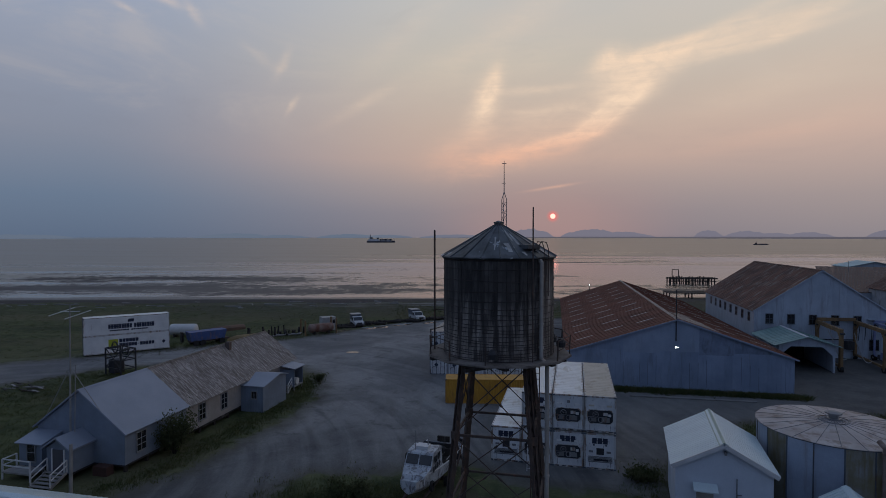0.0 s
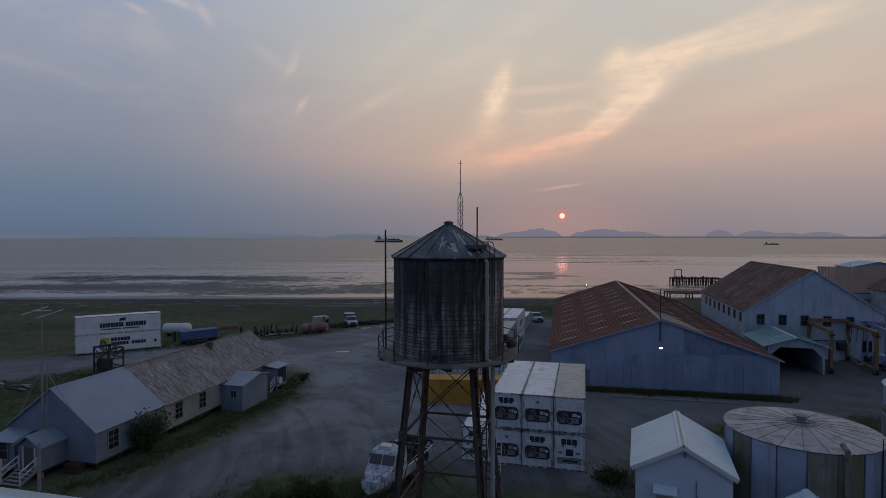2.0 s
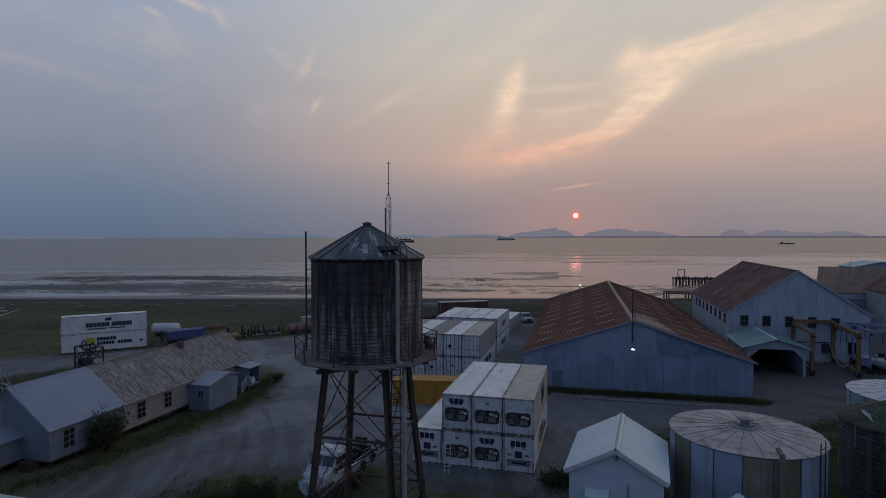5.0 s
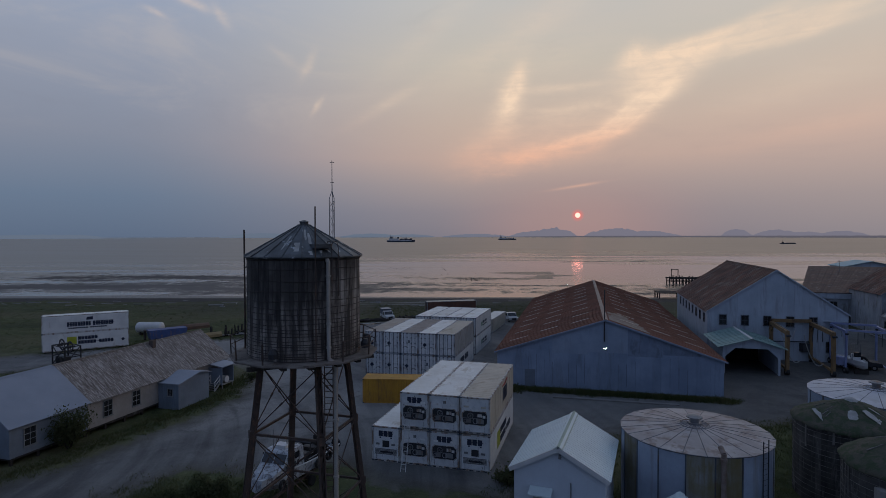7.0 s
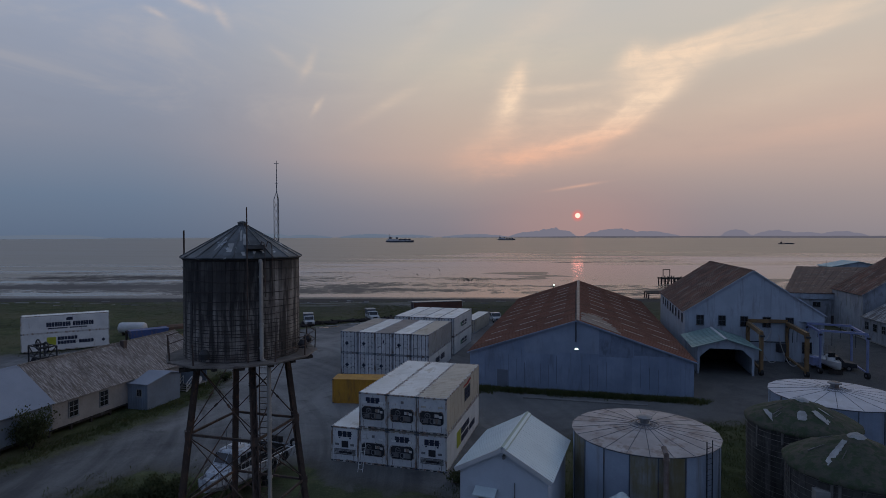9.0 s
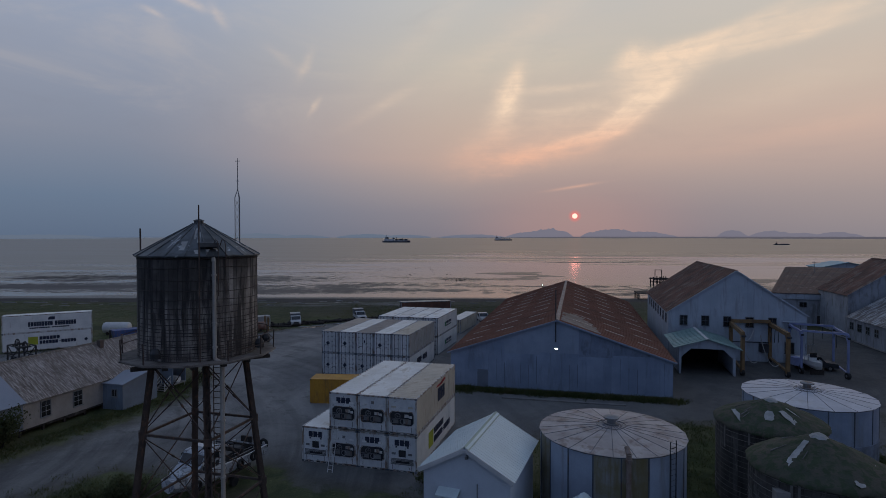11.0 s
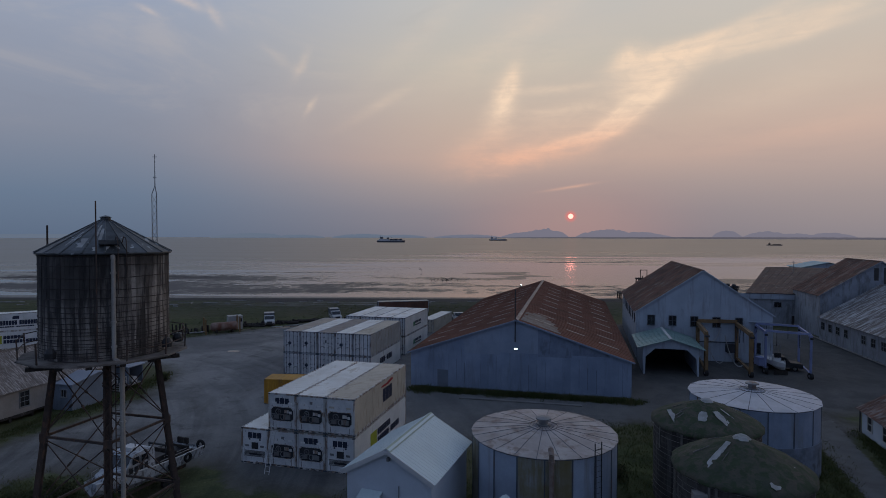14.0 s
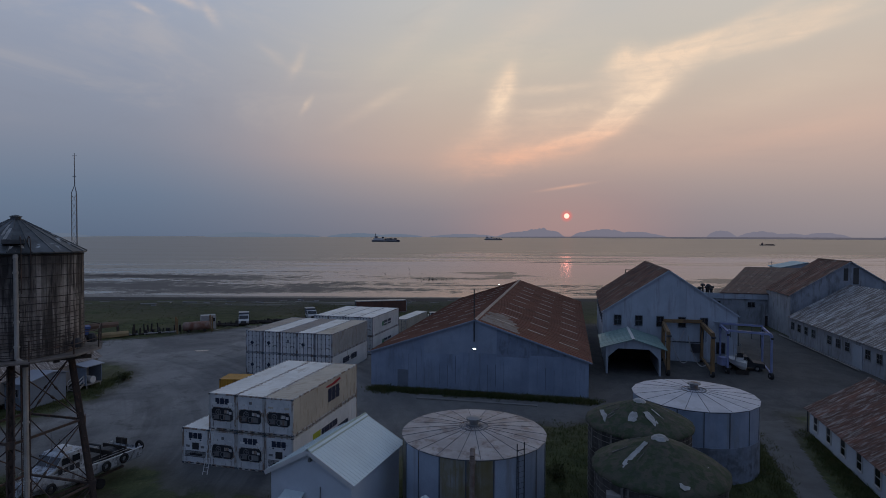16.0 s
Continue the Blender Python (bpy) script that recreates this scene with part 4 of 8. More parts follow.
# ---- water tower ----
HOOPIRON = surface("brown-black hoop iron", (0.06, 0.046, 0.040, 1), (0.035, 0.03, 0.028, 1), 0.8, 0.1, scale=2.0)
DECKWOOD = surface("grimy gallery boards", (0.20, 0.178, 0.16, 1), (0.115, 0.10, 0.09, 1), 0.85, scale=1.5, stain=(0.05, 0.042, 0.038, 1), stretch=(2, 2, 2), rand=0.25)
def water_tower():
    t = thing("water_tower", 5.47, 32.0, 0, 0, "old dark wooden water tank on four rusted steel legs", "water tower")
    A0 = radians(-58)
    leg = lambda k, z: Vector(((3.82 - 0.122 * z) * math.cos(A0 + k * math.pi / 2), (3.82 - 0.122 * z) * math.sin(A0 + k * math.pi / 2), z))
    for k in range(4):
        bm = bmesh.new()
        a, b = leg(k, 0), leg(k, 12.0)
        u = Vector((-math.sin(A0 + k * math.pi / 2), math.cos(A0 + k * math.pi / 2), 0))
        for s in (-0.13, 0.13):
            beam(bm, a + u * s, b + u * s, 0.06, 0.24)
        for i in range(30):
            z0 = 0.2 + i * 0.39
            beam(bm, leg(k, z0) + u * (0.14 if i % 2 else -0.14), leg(k, z0 + 0.39) + u * (-0.14 if i % 2 else 0.14), 0.05, 0.18)
        beam(bm, a - leg(k, 0) * Vector((0.035, 0.035, 0)), b - leg(k, 12) * Vector((0.035, 0.035, 0)), 0.24 if abs(u.x) > abs(u.y) else 0.02, 0.02 if abs(u.x) > abs(u.y) else 0.24)
        part("leg", bm, RUST, t)
        for z in (8.25, 4.55):
            part("gusset", boxes((-0.175, 0.175, -0.175, 0.175, -0.2, 0.2)), RUST, t, m=Matrix.Translation(leg(k, z)) @ pose(0, 0, 0, 0, 0, -58 + 90 * k))
        part("footing", boxes((-0.5, 0.5, -0.5, 0.5, 0, 0.35)), surface("old concrete", (0.25, 0.25, 0.24, 1)) if k == 0 else bpy.data.materials["old concrete"], t, m=Matrix.Translation(leg(k, 0) * Vector((1, 1, 0))))
    levels = [0.6, 4.55, 8.25, 12.0]
    for k in range(4):
        for z in levels[1:3]:
            bm = beam(bmesh.new(), leg(k, z), leg(k + 1, z), 0.10, 0.12)
            part("strut", bm, RUST, t)
        for z0, z1 in zip(levels, levels[1:]):
            for a, b in ((k, k + 1), (k + 1, k)):
                p, q = leg(a, z0 + 0.12), leg(b, z1 - 0.12)
                bm = rod(bmesh.new(), p, q, 0.032, k=5)
                c = p.lerp(q, 0.42)
                rod(bm, c, p.lerp(q, 0.46), 0.06, k=6)
                part("tie_rod", bm, RUST, t)
    # grillage under the tank
    for k, (a, w) in enumerate(((32, 0.32), (32, 0.32), (122, 0.26), (122, 0.26), (122, 0.26), (122, 0.26), (122, 0.26), (122, 0.26))):
        o = (-1.6, 1.6, -3.0, -1.9, -0.7, 0.7, 1.9, 3.0)[k]
        ln = math.sqrt(max(0.5, 3.7 ** 2 - o * o))
        z = 11.95 if k < 2 else 12.13
        part("joist", boxes((-ln, ln, o - w / 2, o + w / 2, z, z + 0.175)), DARKWOOD, t, m=pose(0, 0, 0, 0, 0, a))
    # gallery: twelve deck boards sectors, posts and rails
    n = 12
    ring = lambda r, i, z: Vector((r * math.cos(2 * math.pi * (i + 0.5) / n), r * math.sin(2 * math.pi * (i + 0.5) / n), z))
    for i in range(n):
        bm = bmesh.new()
        lo = [bm.verts.new(p) for p in (ring(2.7, i, 12.31), ring(3.88, i, 12.31), ring(3.88, i + 1, 12.31), ring(2.7, i + 1, 12.31))]
        hi = [bm.verts.new(v.co + Vector((0, 0, 0.06))) for v in lo]
        bm.faces.new(lo)
        bm.faces.new(hi)
        for a in range(4):
            bm.faces.new((lo[a], lo[(a + 1) % 4], hi[(a + 1) % 4], hi[a]))
        part("deck_board", bm, DECKWOOD, t)
        part("edge_beam", beam(bmesh.new(), ring(3.9, i, 12.32), ring(3.9, i + 1, 12.32), 0.08, 0.06), DECKWOOD, t)
        if i not in (9,):
            part("rail_post", beam(bmesh.new(), ring(3.82, i, 12.4), ring(3.86, i, 13.42), 0.06), RUST, t)
        if i not in (7, 8, 9):
            for z in (12.9, 13.38):
                part("rail", rod(bmesh.new(), ring(3.83, i, z), ring(3.83, i + 1, z), 0.026, k=5), RUST, t)
    # staves, hoops and floor
    k = 84
    w = 2 * math.pi * 2.9 / k
    bm = boxes((-w / 2 + 0.003, w / 2 - 0.003, -0.07, 0.0, 12.42, 17.58))
    me = None
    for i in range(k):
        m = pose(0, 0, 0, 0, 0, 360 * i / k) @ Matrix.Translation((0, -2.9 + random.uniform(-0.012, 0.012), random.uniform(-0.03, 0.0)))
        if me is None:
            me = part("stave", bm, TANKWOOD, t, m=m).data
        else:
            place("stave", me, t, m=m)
    part("tank_floor", lathe(bmesh.new(), [(0, 12.4), (2.85, 12.4), (2.85, 12.55), (0, 12.55)], 40), DARKWOOD, t)
    for i, z in enumerate([12.52, 12.66, 12.8, 12.95, 13.1, 13.26, 13.43, 13.61, 13.8, 14.0, 14.22, 14.46, 14.73, 15.03, 15.4, 15.85, 16.4, 17.0, 17.45]):
        bm = torus(bmesh.new(), (0, 0, z), 2.995, 0.016 if z < 17.3 else 0.03, 56, 4, "z")
        for v in bm.verts:
            v.co.z += 0.035 * math.sin(3 * math.atan2(v.co.y, v.co.x) + i * 1.7) if z < 17.3 else 0
        part("hoop", bm, HOOPIRON, t, "blackened iron hoop" if i == 0 else "")
    # roof of folded tin sectors
    n = 20
    bm = bmesh.new()
    h = math.pi / n
    pts = [(-3.1 * math.tan(h), -3.1, 17.55), (3.1 * math.tan(h), -3.1, 17.55), (0.3 * math.tan(h), -0.3, 19.2), (-0.3 * math.tan(h), -0.3, 19.2)]
    lo, hi = [bm.verts.new(p) for p in pts], [bm.verts.new((p[0], p[1], p[2] + 0.05)) for p in pts]
    bm.faces.new(lo)
    bm.faces.new(hi)
    for a in range(4):
        bm.faces.new((lo[a], lo[(a + 1) % 4], hi[(a + 1) % 4], hi[a]))
    a0, b0 = Vector(pts[1]), Vector(pts[2])
    rod(bm, a0 + Vector((0, 0, 0.05)), b0 + Vector((0, 0, 0.05)), 0.045, 0.03, 5)
    me = None
    for i in range(n):
        m = pose(0, 0, 0, 0, 0, 360 * i / n + 5)
        if me is None:
            me = part("roof_panel", bm, TINROOF, t, "dull folded tin roof panel", m=m).data
        else:
            place("roof_panel", me, t, m=m)
    part("roof_edge", torus(bmesh.new(), (0, 0, 17.56), 3.06, 0.05, 40, 5, "z"), TINROOF, t)
    part("finial", lathe(bmesh.new(), [(0.36, 19.15), (0.36, 19.27), (0.24, 19.3), (0.24, 19.4), (0.3, 19.42), (0.1, 19.5), (0, 19.52)], 12), TINROOF, t)
    rr = random.Random(77)
    for a, r, w, ln, tilt in ((-79, 2.25, 0.62, 0.85, 6), (-73, 1.2, 0.2, 1.1, 4), (-60, 2.72, 0.55, 0.4, -10), (-66, 2.75, 0.3, 0.35, 12), (-64, 1.55, 0.14, 1.2, -4), (-45, 2.6, 0.3, 0.3, 20), (-92, 2.5, 0.16, 0.9, 0), (-101, 1.9, 0.1, 1.3, 3)):
        pts = [(sg * w / 2 * rr.uniform(0.6, 1.15), -ln / 2 + ln * j / 5) for sg, js in ((1, range(6)), (-1, range(5, -1, -1))) for j in js]
        m = pose(0, 0, 0, 0, 0, a + 90) @ Matrix.Translation((0, -r, 19.39 - 0.589 * r)) @ pose(0, 0, 0, 30.5, 0, tilt)
        part("roof_patch", prism(bmesh.new(), pts, 0.02, 0.035, "z"), PALEWOOD, t, "bare pale roofing patch", m=m)
    # hatch by the eave
    part("hatch", boxes((-0.45, 0.45, -0.5, 0.2, 0, 0.22)), TINROOF, t, m=pose(0, 0, 0, 0, 0, 36) @ Matrix.Translation((0, -2.2, 18.02)))
    # riser pipe, thin pole, ladder
    bm = rod(bmesh.new(), (1.93, -2.46, 12.45), (1.93, -2.46, 17.35), 0.1, k=10)
    rod(bm, (1.93, -2.46, 17.3), (1.8, -2.3, 17.6), 0.11, k=8)
    for z in (13.0, 14.2, 16.6):
        rod(bm, (1.93, -2.46, z), (1.93, -2.46, z + 0.09), 0.135, k=10)
    part("pipe", bm, surface("pale galvanised pipe", (0.40, 0.39, 0.37, 1), (0.28, 0.25, 0.22, 1), 0.6, 0.2), t, "pale overflow pipe")
    bm = rod(bmesh.new(), (2.25, -2.35, 0.0), (2.25, -2.35, 12.2), 0.11, k=10)
    rod(bm, (2.25, -2.35, 12.2), (1.93, -2.46, 12.45), 0.11, k=8)
    for z in (3.0, 6.4, 9.3):
        rod(bm, (2.25, -2.35, z), (2.25, -2.35, z + 0.1), 0.15, k=10)
    part("pipe", bm, bpy.data.materials["pale galvanised pipe"], t, "pale riser pipe")
    part("pole", rod(bmesh.new(), (1.42, -2.95, 12.4), (1.42, -2.95, 20.1), 0.035, k=6), RUST, t)
    bm = rod(bmesh.new(), (-3.5, 0.44, 12.4), (-3.5, 0.44, 19.0), 0.05, k=6)
    for z in (14.6, 16.9):
        rod(bm, (-3.5, 0.44, z), (-2.9, 0.36, z), 0.02, k=5)
    part("pole", bm, RUST, t)
    bm = bmesh.new()
    for s in (-0.22, 0.22):
        rod(bm, (1.75 + s, -1.75, 0.1), (1.75 + s, -1.75, 12.3), 0.028, k=5)
    for i in range(38):
        rod(bm, (1.53, -1.75, 0.4 + i * 0.31), (1.97, -1.75, 0.4 + i * 0.31), 0.016, k=4)
    part("ladder", bm, RUST, t, "rusted access ladder")
    bm = bmesh.new()
    for s in (0, 1):
        a = radians(-48 + 7 * s)
        pts = [Vector((r * math.cos(a), r * math.sin(a), z)) for r, z in ((3.12, 15.6), (3.12, 18.0), (3.0, 18.35), (2.7, 18.4), (2.5, 18.1))]
        for p, q in zip(pts, pts[1:]):
            rod(bm, p, q, 0.022, k=5)
    part("grab_rail", bm, RUST, t)
    # cowl lamps and junk on the gallery
    for a, r in ((20, 3.6), (-5, 3.5), (-100, 3.2)):
        m = pose(3.4 * math.cos(radians(a)), 3.4 * math.sin(radians(a)), 12.6, 0, 0, a)
        part("cowl", lathe(bmesh.new(), [(0, 0.0), (0.24, 0.05), (0.26, 0.3), (0.14, 0.5), (0, 0.52)], 10), DARK, t, m=m)
    # lattice mast behind the tank
    q = [Vector((0.69 + 0.17 * math.cos(radians(90 + 120 * i)), 3.57 + 0.17 * math.sin(radians(90 + 120 * i)), 0)) for i in range(3)]
    bm = bmesh.new()
    zz = [12.4 + i * 0.42 for i in range(21)]
    up = lambda p, z: Vector((p.x, p.y, z))
    for i in range(3):
        rod(bm, up(q[i], 12.4), up(q[i], 20.9), 0.022, k=5)
        rod(bm, up(q[i], 20.9), (0.69, 3.57, 21.4), 0.022, k=5)
        for j in range(20):
            a, b = (q[i], q[(i + 1) % 3]) if j % 2 else (q[(i + 1) % 3], q[i])
            rod(bm, up(a, zz[j]), up(b, zz[j + 1]), 0.012, k=4)
    part("lattice_mast", bm, MIDGREY, t, "slim lattice radio mast")
    bm = rod(bmesh.new(), (0.69, 3.57, 21.35), (0.69, 3.57, 23.26), 0.03, 0.018, 6)
    rod(bm, (0.55, 3.57, 23.1), (0.83, 3.57, 23.1), 0.018, k=5)
    rod(bm, (0.57, 3.57, 21.9), (0.79, 3.57, 21.9), 0.016, k=5)
    part("whip_aerial", bm, MIDGREY, t)


water_tower()


# ---- shipping containers ----
ROOFDUN = surface("brown-grey container roof", (0.30, 0.26, 0.23, 1), (0.22, 0.19, 0.17, 1), 0.65, scale=0.5, stain=(0.16, 0.11, 0.08, 1), stretch=(1, 0.5, 1), amount=0.6)
ROOFSAND = surface("sand-brown container roof", (0.41, 0.35, 0.285, 1), (0.33, 0.28, 0.23, 1), 0.65, scale=0.5, stain=(0.22, 0.16, 0.12, 1), stretch=(1, 0.5, 1), amount=0.5)
CW, CH, CL = 2.438, 2.896, 12.19


def bars(parent, m, rows, mat, label="", name="lettering"):
    """Rows of plain letter-sized blocks on a wall facing local -y: x, z, height, count, pitch, gap after."""
    for x, z, h, count, pitch, gap in rows:
        bm = boxes((x, x + count * pitch, -0.006, -0.004, z + h * 0.44, z + h * 0.56))
        for i in range(count):
            if i == gap:
                continue
            box(bm, x + i * pitch, x + i * pitch + pitch * 0.86, -0.016, -0.004, z, z + h)
        part(name, bm, mat, parent, label, m=m)


def corrugated(L, z0, z1, out, inn, pitch=0.28):
    """The profile of a pressed steel wall along y, as a thin sheet standing at x = out..inn."""
    bm = bmesh.new()
    ys, k = [], int(L / pitch)
    p = L / k
    for i in range(k):
        ys += [(i * p, out), (i * p + p * 0.36, out), (i * p + p * 0.5, inn), (i * p + p * 0.86, inn)]
    ys.append((L, out))
    lo, hi = [bm.verts.new((x, y, z0)) for y, x in ys], [bm.verts.new((x, y, z1)) for y, x in ys]
    for i in range(len(ys) - 1):
        bm.faces.new((lo[i], lo[i + 1], hi[i + 1], hi[i]))
    return bm


BROWNBOX = surface("rust-brown container paint", (0.15, 0.068, 0.048, 1), (0.10, 0.05, 0.038, 1), 0.7, stain=(0.07, 0.04, 0.03, 1), stretch=(2, 2, 0.5), amount=0.5)


def shipping_container(name, label, wall, roof, front="doors", ribbed=True, L=CL, H=CH, category="container", face=None):
    """One container standing on its base: front end at y = 0, between x = -W/2 and W/2."""
    face = face or wall
    c = thing(name, 0, 0, 0, 0, label, category, "stacked shipping containers")
    h = CW / 2
    frame_ = bmesh.new()
    for x in (-h, h - 0.12):
        for y in (0, L - 0.12):
            box(frame_, x, x + 0.12, y, y + 0.12, 0, H - 0.004)
        box(frame_, x, x + 0.12, 0.12, L - 0.12, 0, 0.16)
        box(frame_, x, x + 0.12, 0.12, L - 0.12, H - 0.12, H - 0.004)
    for y in (0, L - 0.12):
        box(frame_, -h + 0.12, h - 0.12, y, y + 0.12, 0, 0.14)
        box(frame_, -h + 0.12, h - 0.12, y, y + 0.12, H - 0.12, H - 0.004)
    part("frame", frame_, DULLFRAME if front == "doors" and ribbed and wall is not YELLOW else (WHITEFRAME if face is WHITE else face), c)
    for s in (-1, 1):
        if ribbed:
            part("side_wall", corrugated(L - 0.2, 0.14, H - 0.1, s * (h - 0.02), s * (h - 0.056)), wall, c, m=Matrix.Translation((0, 0.1, 0)))
        else:
            bm = boxes((s * (h - 0.015) - 0.02, s * (h - 0.015) + 0.005, 0.1, L - 0.1, 0.15, H - 0.11))
            for i in range(1, 10):
                box(bm, s * (h - 0.005) - 0.006, s * (h - 0.005) + 0.004, i * L / 10 - 0.02, i * L / 10 + 0.02, 0.16, H - 0.12)
            part("side_wall", bm, wall, c)
    part("floor", boxes((-h + 0.1, h - 0.1, 0.1, L - 0.1, 0.1, 0.16)), DARK, c)
    line = [(0.06, H - 0.06), (L - 0.06, H - 0.06), (L - 0.06, H - 0.02)]
    for i in reversed(range(22)):      # pressed ribs
        y = 0.5 + i * (L - 1.0) / 21
        line += [(y + 0.13, H - 0.02), (y + 0.08, H - 0.003), (y - 0.08, H - 0.003), (y - 0.13, H - 0.02)]
    part("roof", prism(bmesh.new(), line + [(0.06, H - 0.02)], -h + 0.03, h - 0.03, "x"), roof, c)
    me = part("corner_casting", boxes((-0.09, 0.09, -0.01, 0.17, -0.06, 0.06)), ENDFRAME, c, m=Matrix.Translation((-h + 0.08, 0, 0.065))).data
    for x, z in ((h - 0.08, 0.065), (-h + 0.08, H - 0.066), (h - 0.08, H - 0.066)):
        place("corner_casting", me, c, m=Matrix.Translation((x, 0, z)))
    part("end_wall", boxes((-h + 0.1, h - 0.1, L - 0.09, L - 0.05, 0.12, H - 0.1)), wall, c)
    if front == "doors":
        for s in (-1, 1):
            x0, x1 = (-h + 0.13, -0.012) if s < 0 else (0.012, h - 0.13)
            bm = boxes((x0, x1, 0.03, 0.08, 0.15, H - 0.13))
            for z in (0.55, 1.15, 1.75, 2.3):
                box(bm, x0 + 0.06, x1 - 0.06, 0.012, 0.031, z, z + 0.2)
            d = part("door", bm, DOORWHITE if face is WHITE else face, c)
            for x in (x0 + 0.28, x1 - 0.28):
                bm = rod(bmesh.new(), (x, -0.01, 0.1), (x, -0.01, H - 0.08), 0.028, k=6)
                for z in (0.14, 0.9, 1.5, 2.2, H - 0.16):
                    box(bm, x - 0.07, x + 0.07, -0.03, 0.03, z - 0.05, z + 0.05)
                part("locking_bar", bm, ENDFRAME, d)
            part("handle", boxes((x0 + 0.28, x1 - 0.28, -0.05, -0.02, 1.02, 1.08)), MIDGREY, d)
    else:
        part("front_panel", boxes((-h + 0.13, h - 0.13, 0.04, 0.12, 0.15, H - 0.13)), DOORWHITE if face is WHITE else face, c)
        if front == "machine":
            bm = bmesh.new()
            o, z0, z1 = 0.98, 0.72, 1.78
            prism(bm, [(-o + 0.2, z0), (o - 0.2, z0), (o, z0 + 0.2), (o, z1 - 0.2), (o - 0.2, z1), (-o + 0.2, z1), (-o, z1 - 0.2), (-o, z0 + 0.2)], 0.028, 0.06)
            u = part("cooling_unit", bm, DARK, c, "black recessed refrigeration unit")
            oct_ = [(-o + 0.2, z0), (o - 0.2, z0), (o, z0 + 0.2), (o, z1 - 0.2), (o - 0.2, z1), (-o + 0.2, z1), (-o, z1 - 0.2), (-o, z0 + 0.2)]
            rim = bmesh.new()
            inner, outer = ([rim.verts.new((x * f, 0.012, (z0 + z1) / 2 + (z - (z0 + z1) / 2) * f)) for x, z in oct_] for f in (0.985, 1.075))
            back = [rim.verts.new((v.co.x, 0.04, v.co.z)) for v in outer]
            for i in range(8):
                rim.faces.new((inner[i], inner[(i + 1) % 8], outer[(i + 1) % 8], outer[i]))
                rim.faces.new((outer[i], outer[(i + 1) % 8], back[(i + 1) % 8], back[i]))
            part("recess_rim", rim, WHITEFRAME, u, "scuffed pale rim")
            part("motor", boxes((-0.72, -0.3, -0.01, 0.03, 0.86, 1.16)), MIDGREY, u)
            fan = bmesh.new()
            for q in range(5):
                a = 1.2566 * q
                beam(fan, (-0.36, 0.02, 1.42), (-0.36 + 0.19 * math.cos(a), 0.02, 1.42 + 0.19 * math.sin(a)), 0.07, 0.02)
            part("fan", fan, MIDGREY, u)
            part("cable_coil", torus(bmesh.new(), (-0.74, -0.01, 1.0), 0.13, 0.035, 12, 5, "y"), MIDGREY, u)
            part("hose", torus(bmesh.new(), (0.05, 0.0, 1.02), 0.2, 0.022, 14, 4, "y"), DULLFRAME, u)
            part("data_plate", boxes((0.62, 0.84, 0.0, 0.03, 1.3, 1.5)), TRIM, u)
            part("compressor", boxes((0.1, 0.72, -0.01, 0.03, 0.84, 1.2)), MIDGREY, u)
            part("fan_guard", torus(bmesh.new(), (-0.36, 0.012, 1.42), 0.22, 0.03, 14, 4, "y"), MIDGREY, u)
            part("control_box", boxes((0.2, 0.58, -0.02, 0.03, 1.36, 1.6)), WHITEFRAME, u)
            part("guard_bar", boxes((-0.95, 0.55, -0.02, 0.02, 1.21, 1.25)), MIDGREY, u)
            for x in (-0.7, 0.7):
                part("vent_cover", boxes((x - 0.2, x + 0.2, 0.01, 0.039, 2.06, 2.2)), wall, c)
        else:
            part("display", boxes((-0.28, 0.3, 0.0, 0.039, 1.2, 1.72)), DARK, c, "black control screen")
            for x in (-0.75, 0.62):
                part("vent", boxes((x - 0.12, x + 0.2, 0.01, 0.039, 1.34, 1.5)), MIDGREY, c)
            bm = bmesh.new()
            for i in range(5):
                box(bm, -0.95, 0.95, 0.01 + 0.004 * (i % 2), 0.039, 0.58 + i * 0.1, 0.65 + i * 0.1)
            part("grille", bm, MIDGREY, c)
            part("slot", boxes((-0.5, 0.62, 0.006, 0.03, 0.7, 0.86)), DARK, c)
        for x in (-1.0, -0.45, 0.12, 0.68):
            part("base_vent", boxes((x, x + 0.3, -0.008, -0.001, 0.03, 0.11)), DARK, c)
        for x in (-0.8, 0.8):
            rod_ = rod(bmesh.new(), (x, 0.0, 0.2), (x, 0.0, 0.62), 0.02, k=5)
            part("latch", rod_, MIDGREY, c)
    return c


def put_all(proto, spots):
    """Moves the prototype to its first spot and copies it to the others."""
    out = [proto]
    for m in spots[1:]:
        out.append(copy_thing(proto, m))
    proto.matrix_basis = spots[0]
    return out


def stack_spot(right_x, right_y, rz, k, level, pitch=2.504, along=0.0, gap=0.004):
    """The pose of the k-th container to the left of a row's right front corner."""
    a = radians(rz)
    o = -(CW / 2 + pitch * k)
    return pose(right_x + o * math.cos(a) + along * math.sin(a), right_y - o * math.sin(a) + along * math.cos(a), level * (CH + gap) + rise(right_x), 0, 0, -rz)


SQUARE = lambda parent, x, z, s, mat, m, label: part("logo", boxes((x, x + s, -0.016, -0.004, z, z + s)), mat, parent, label, m=m)


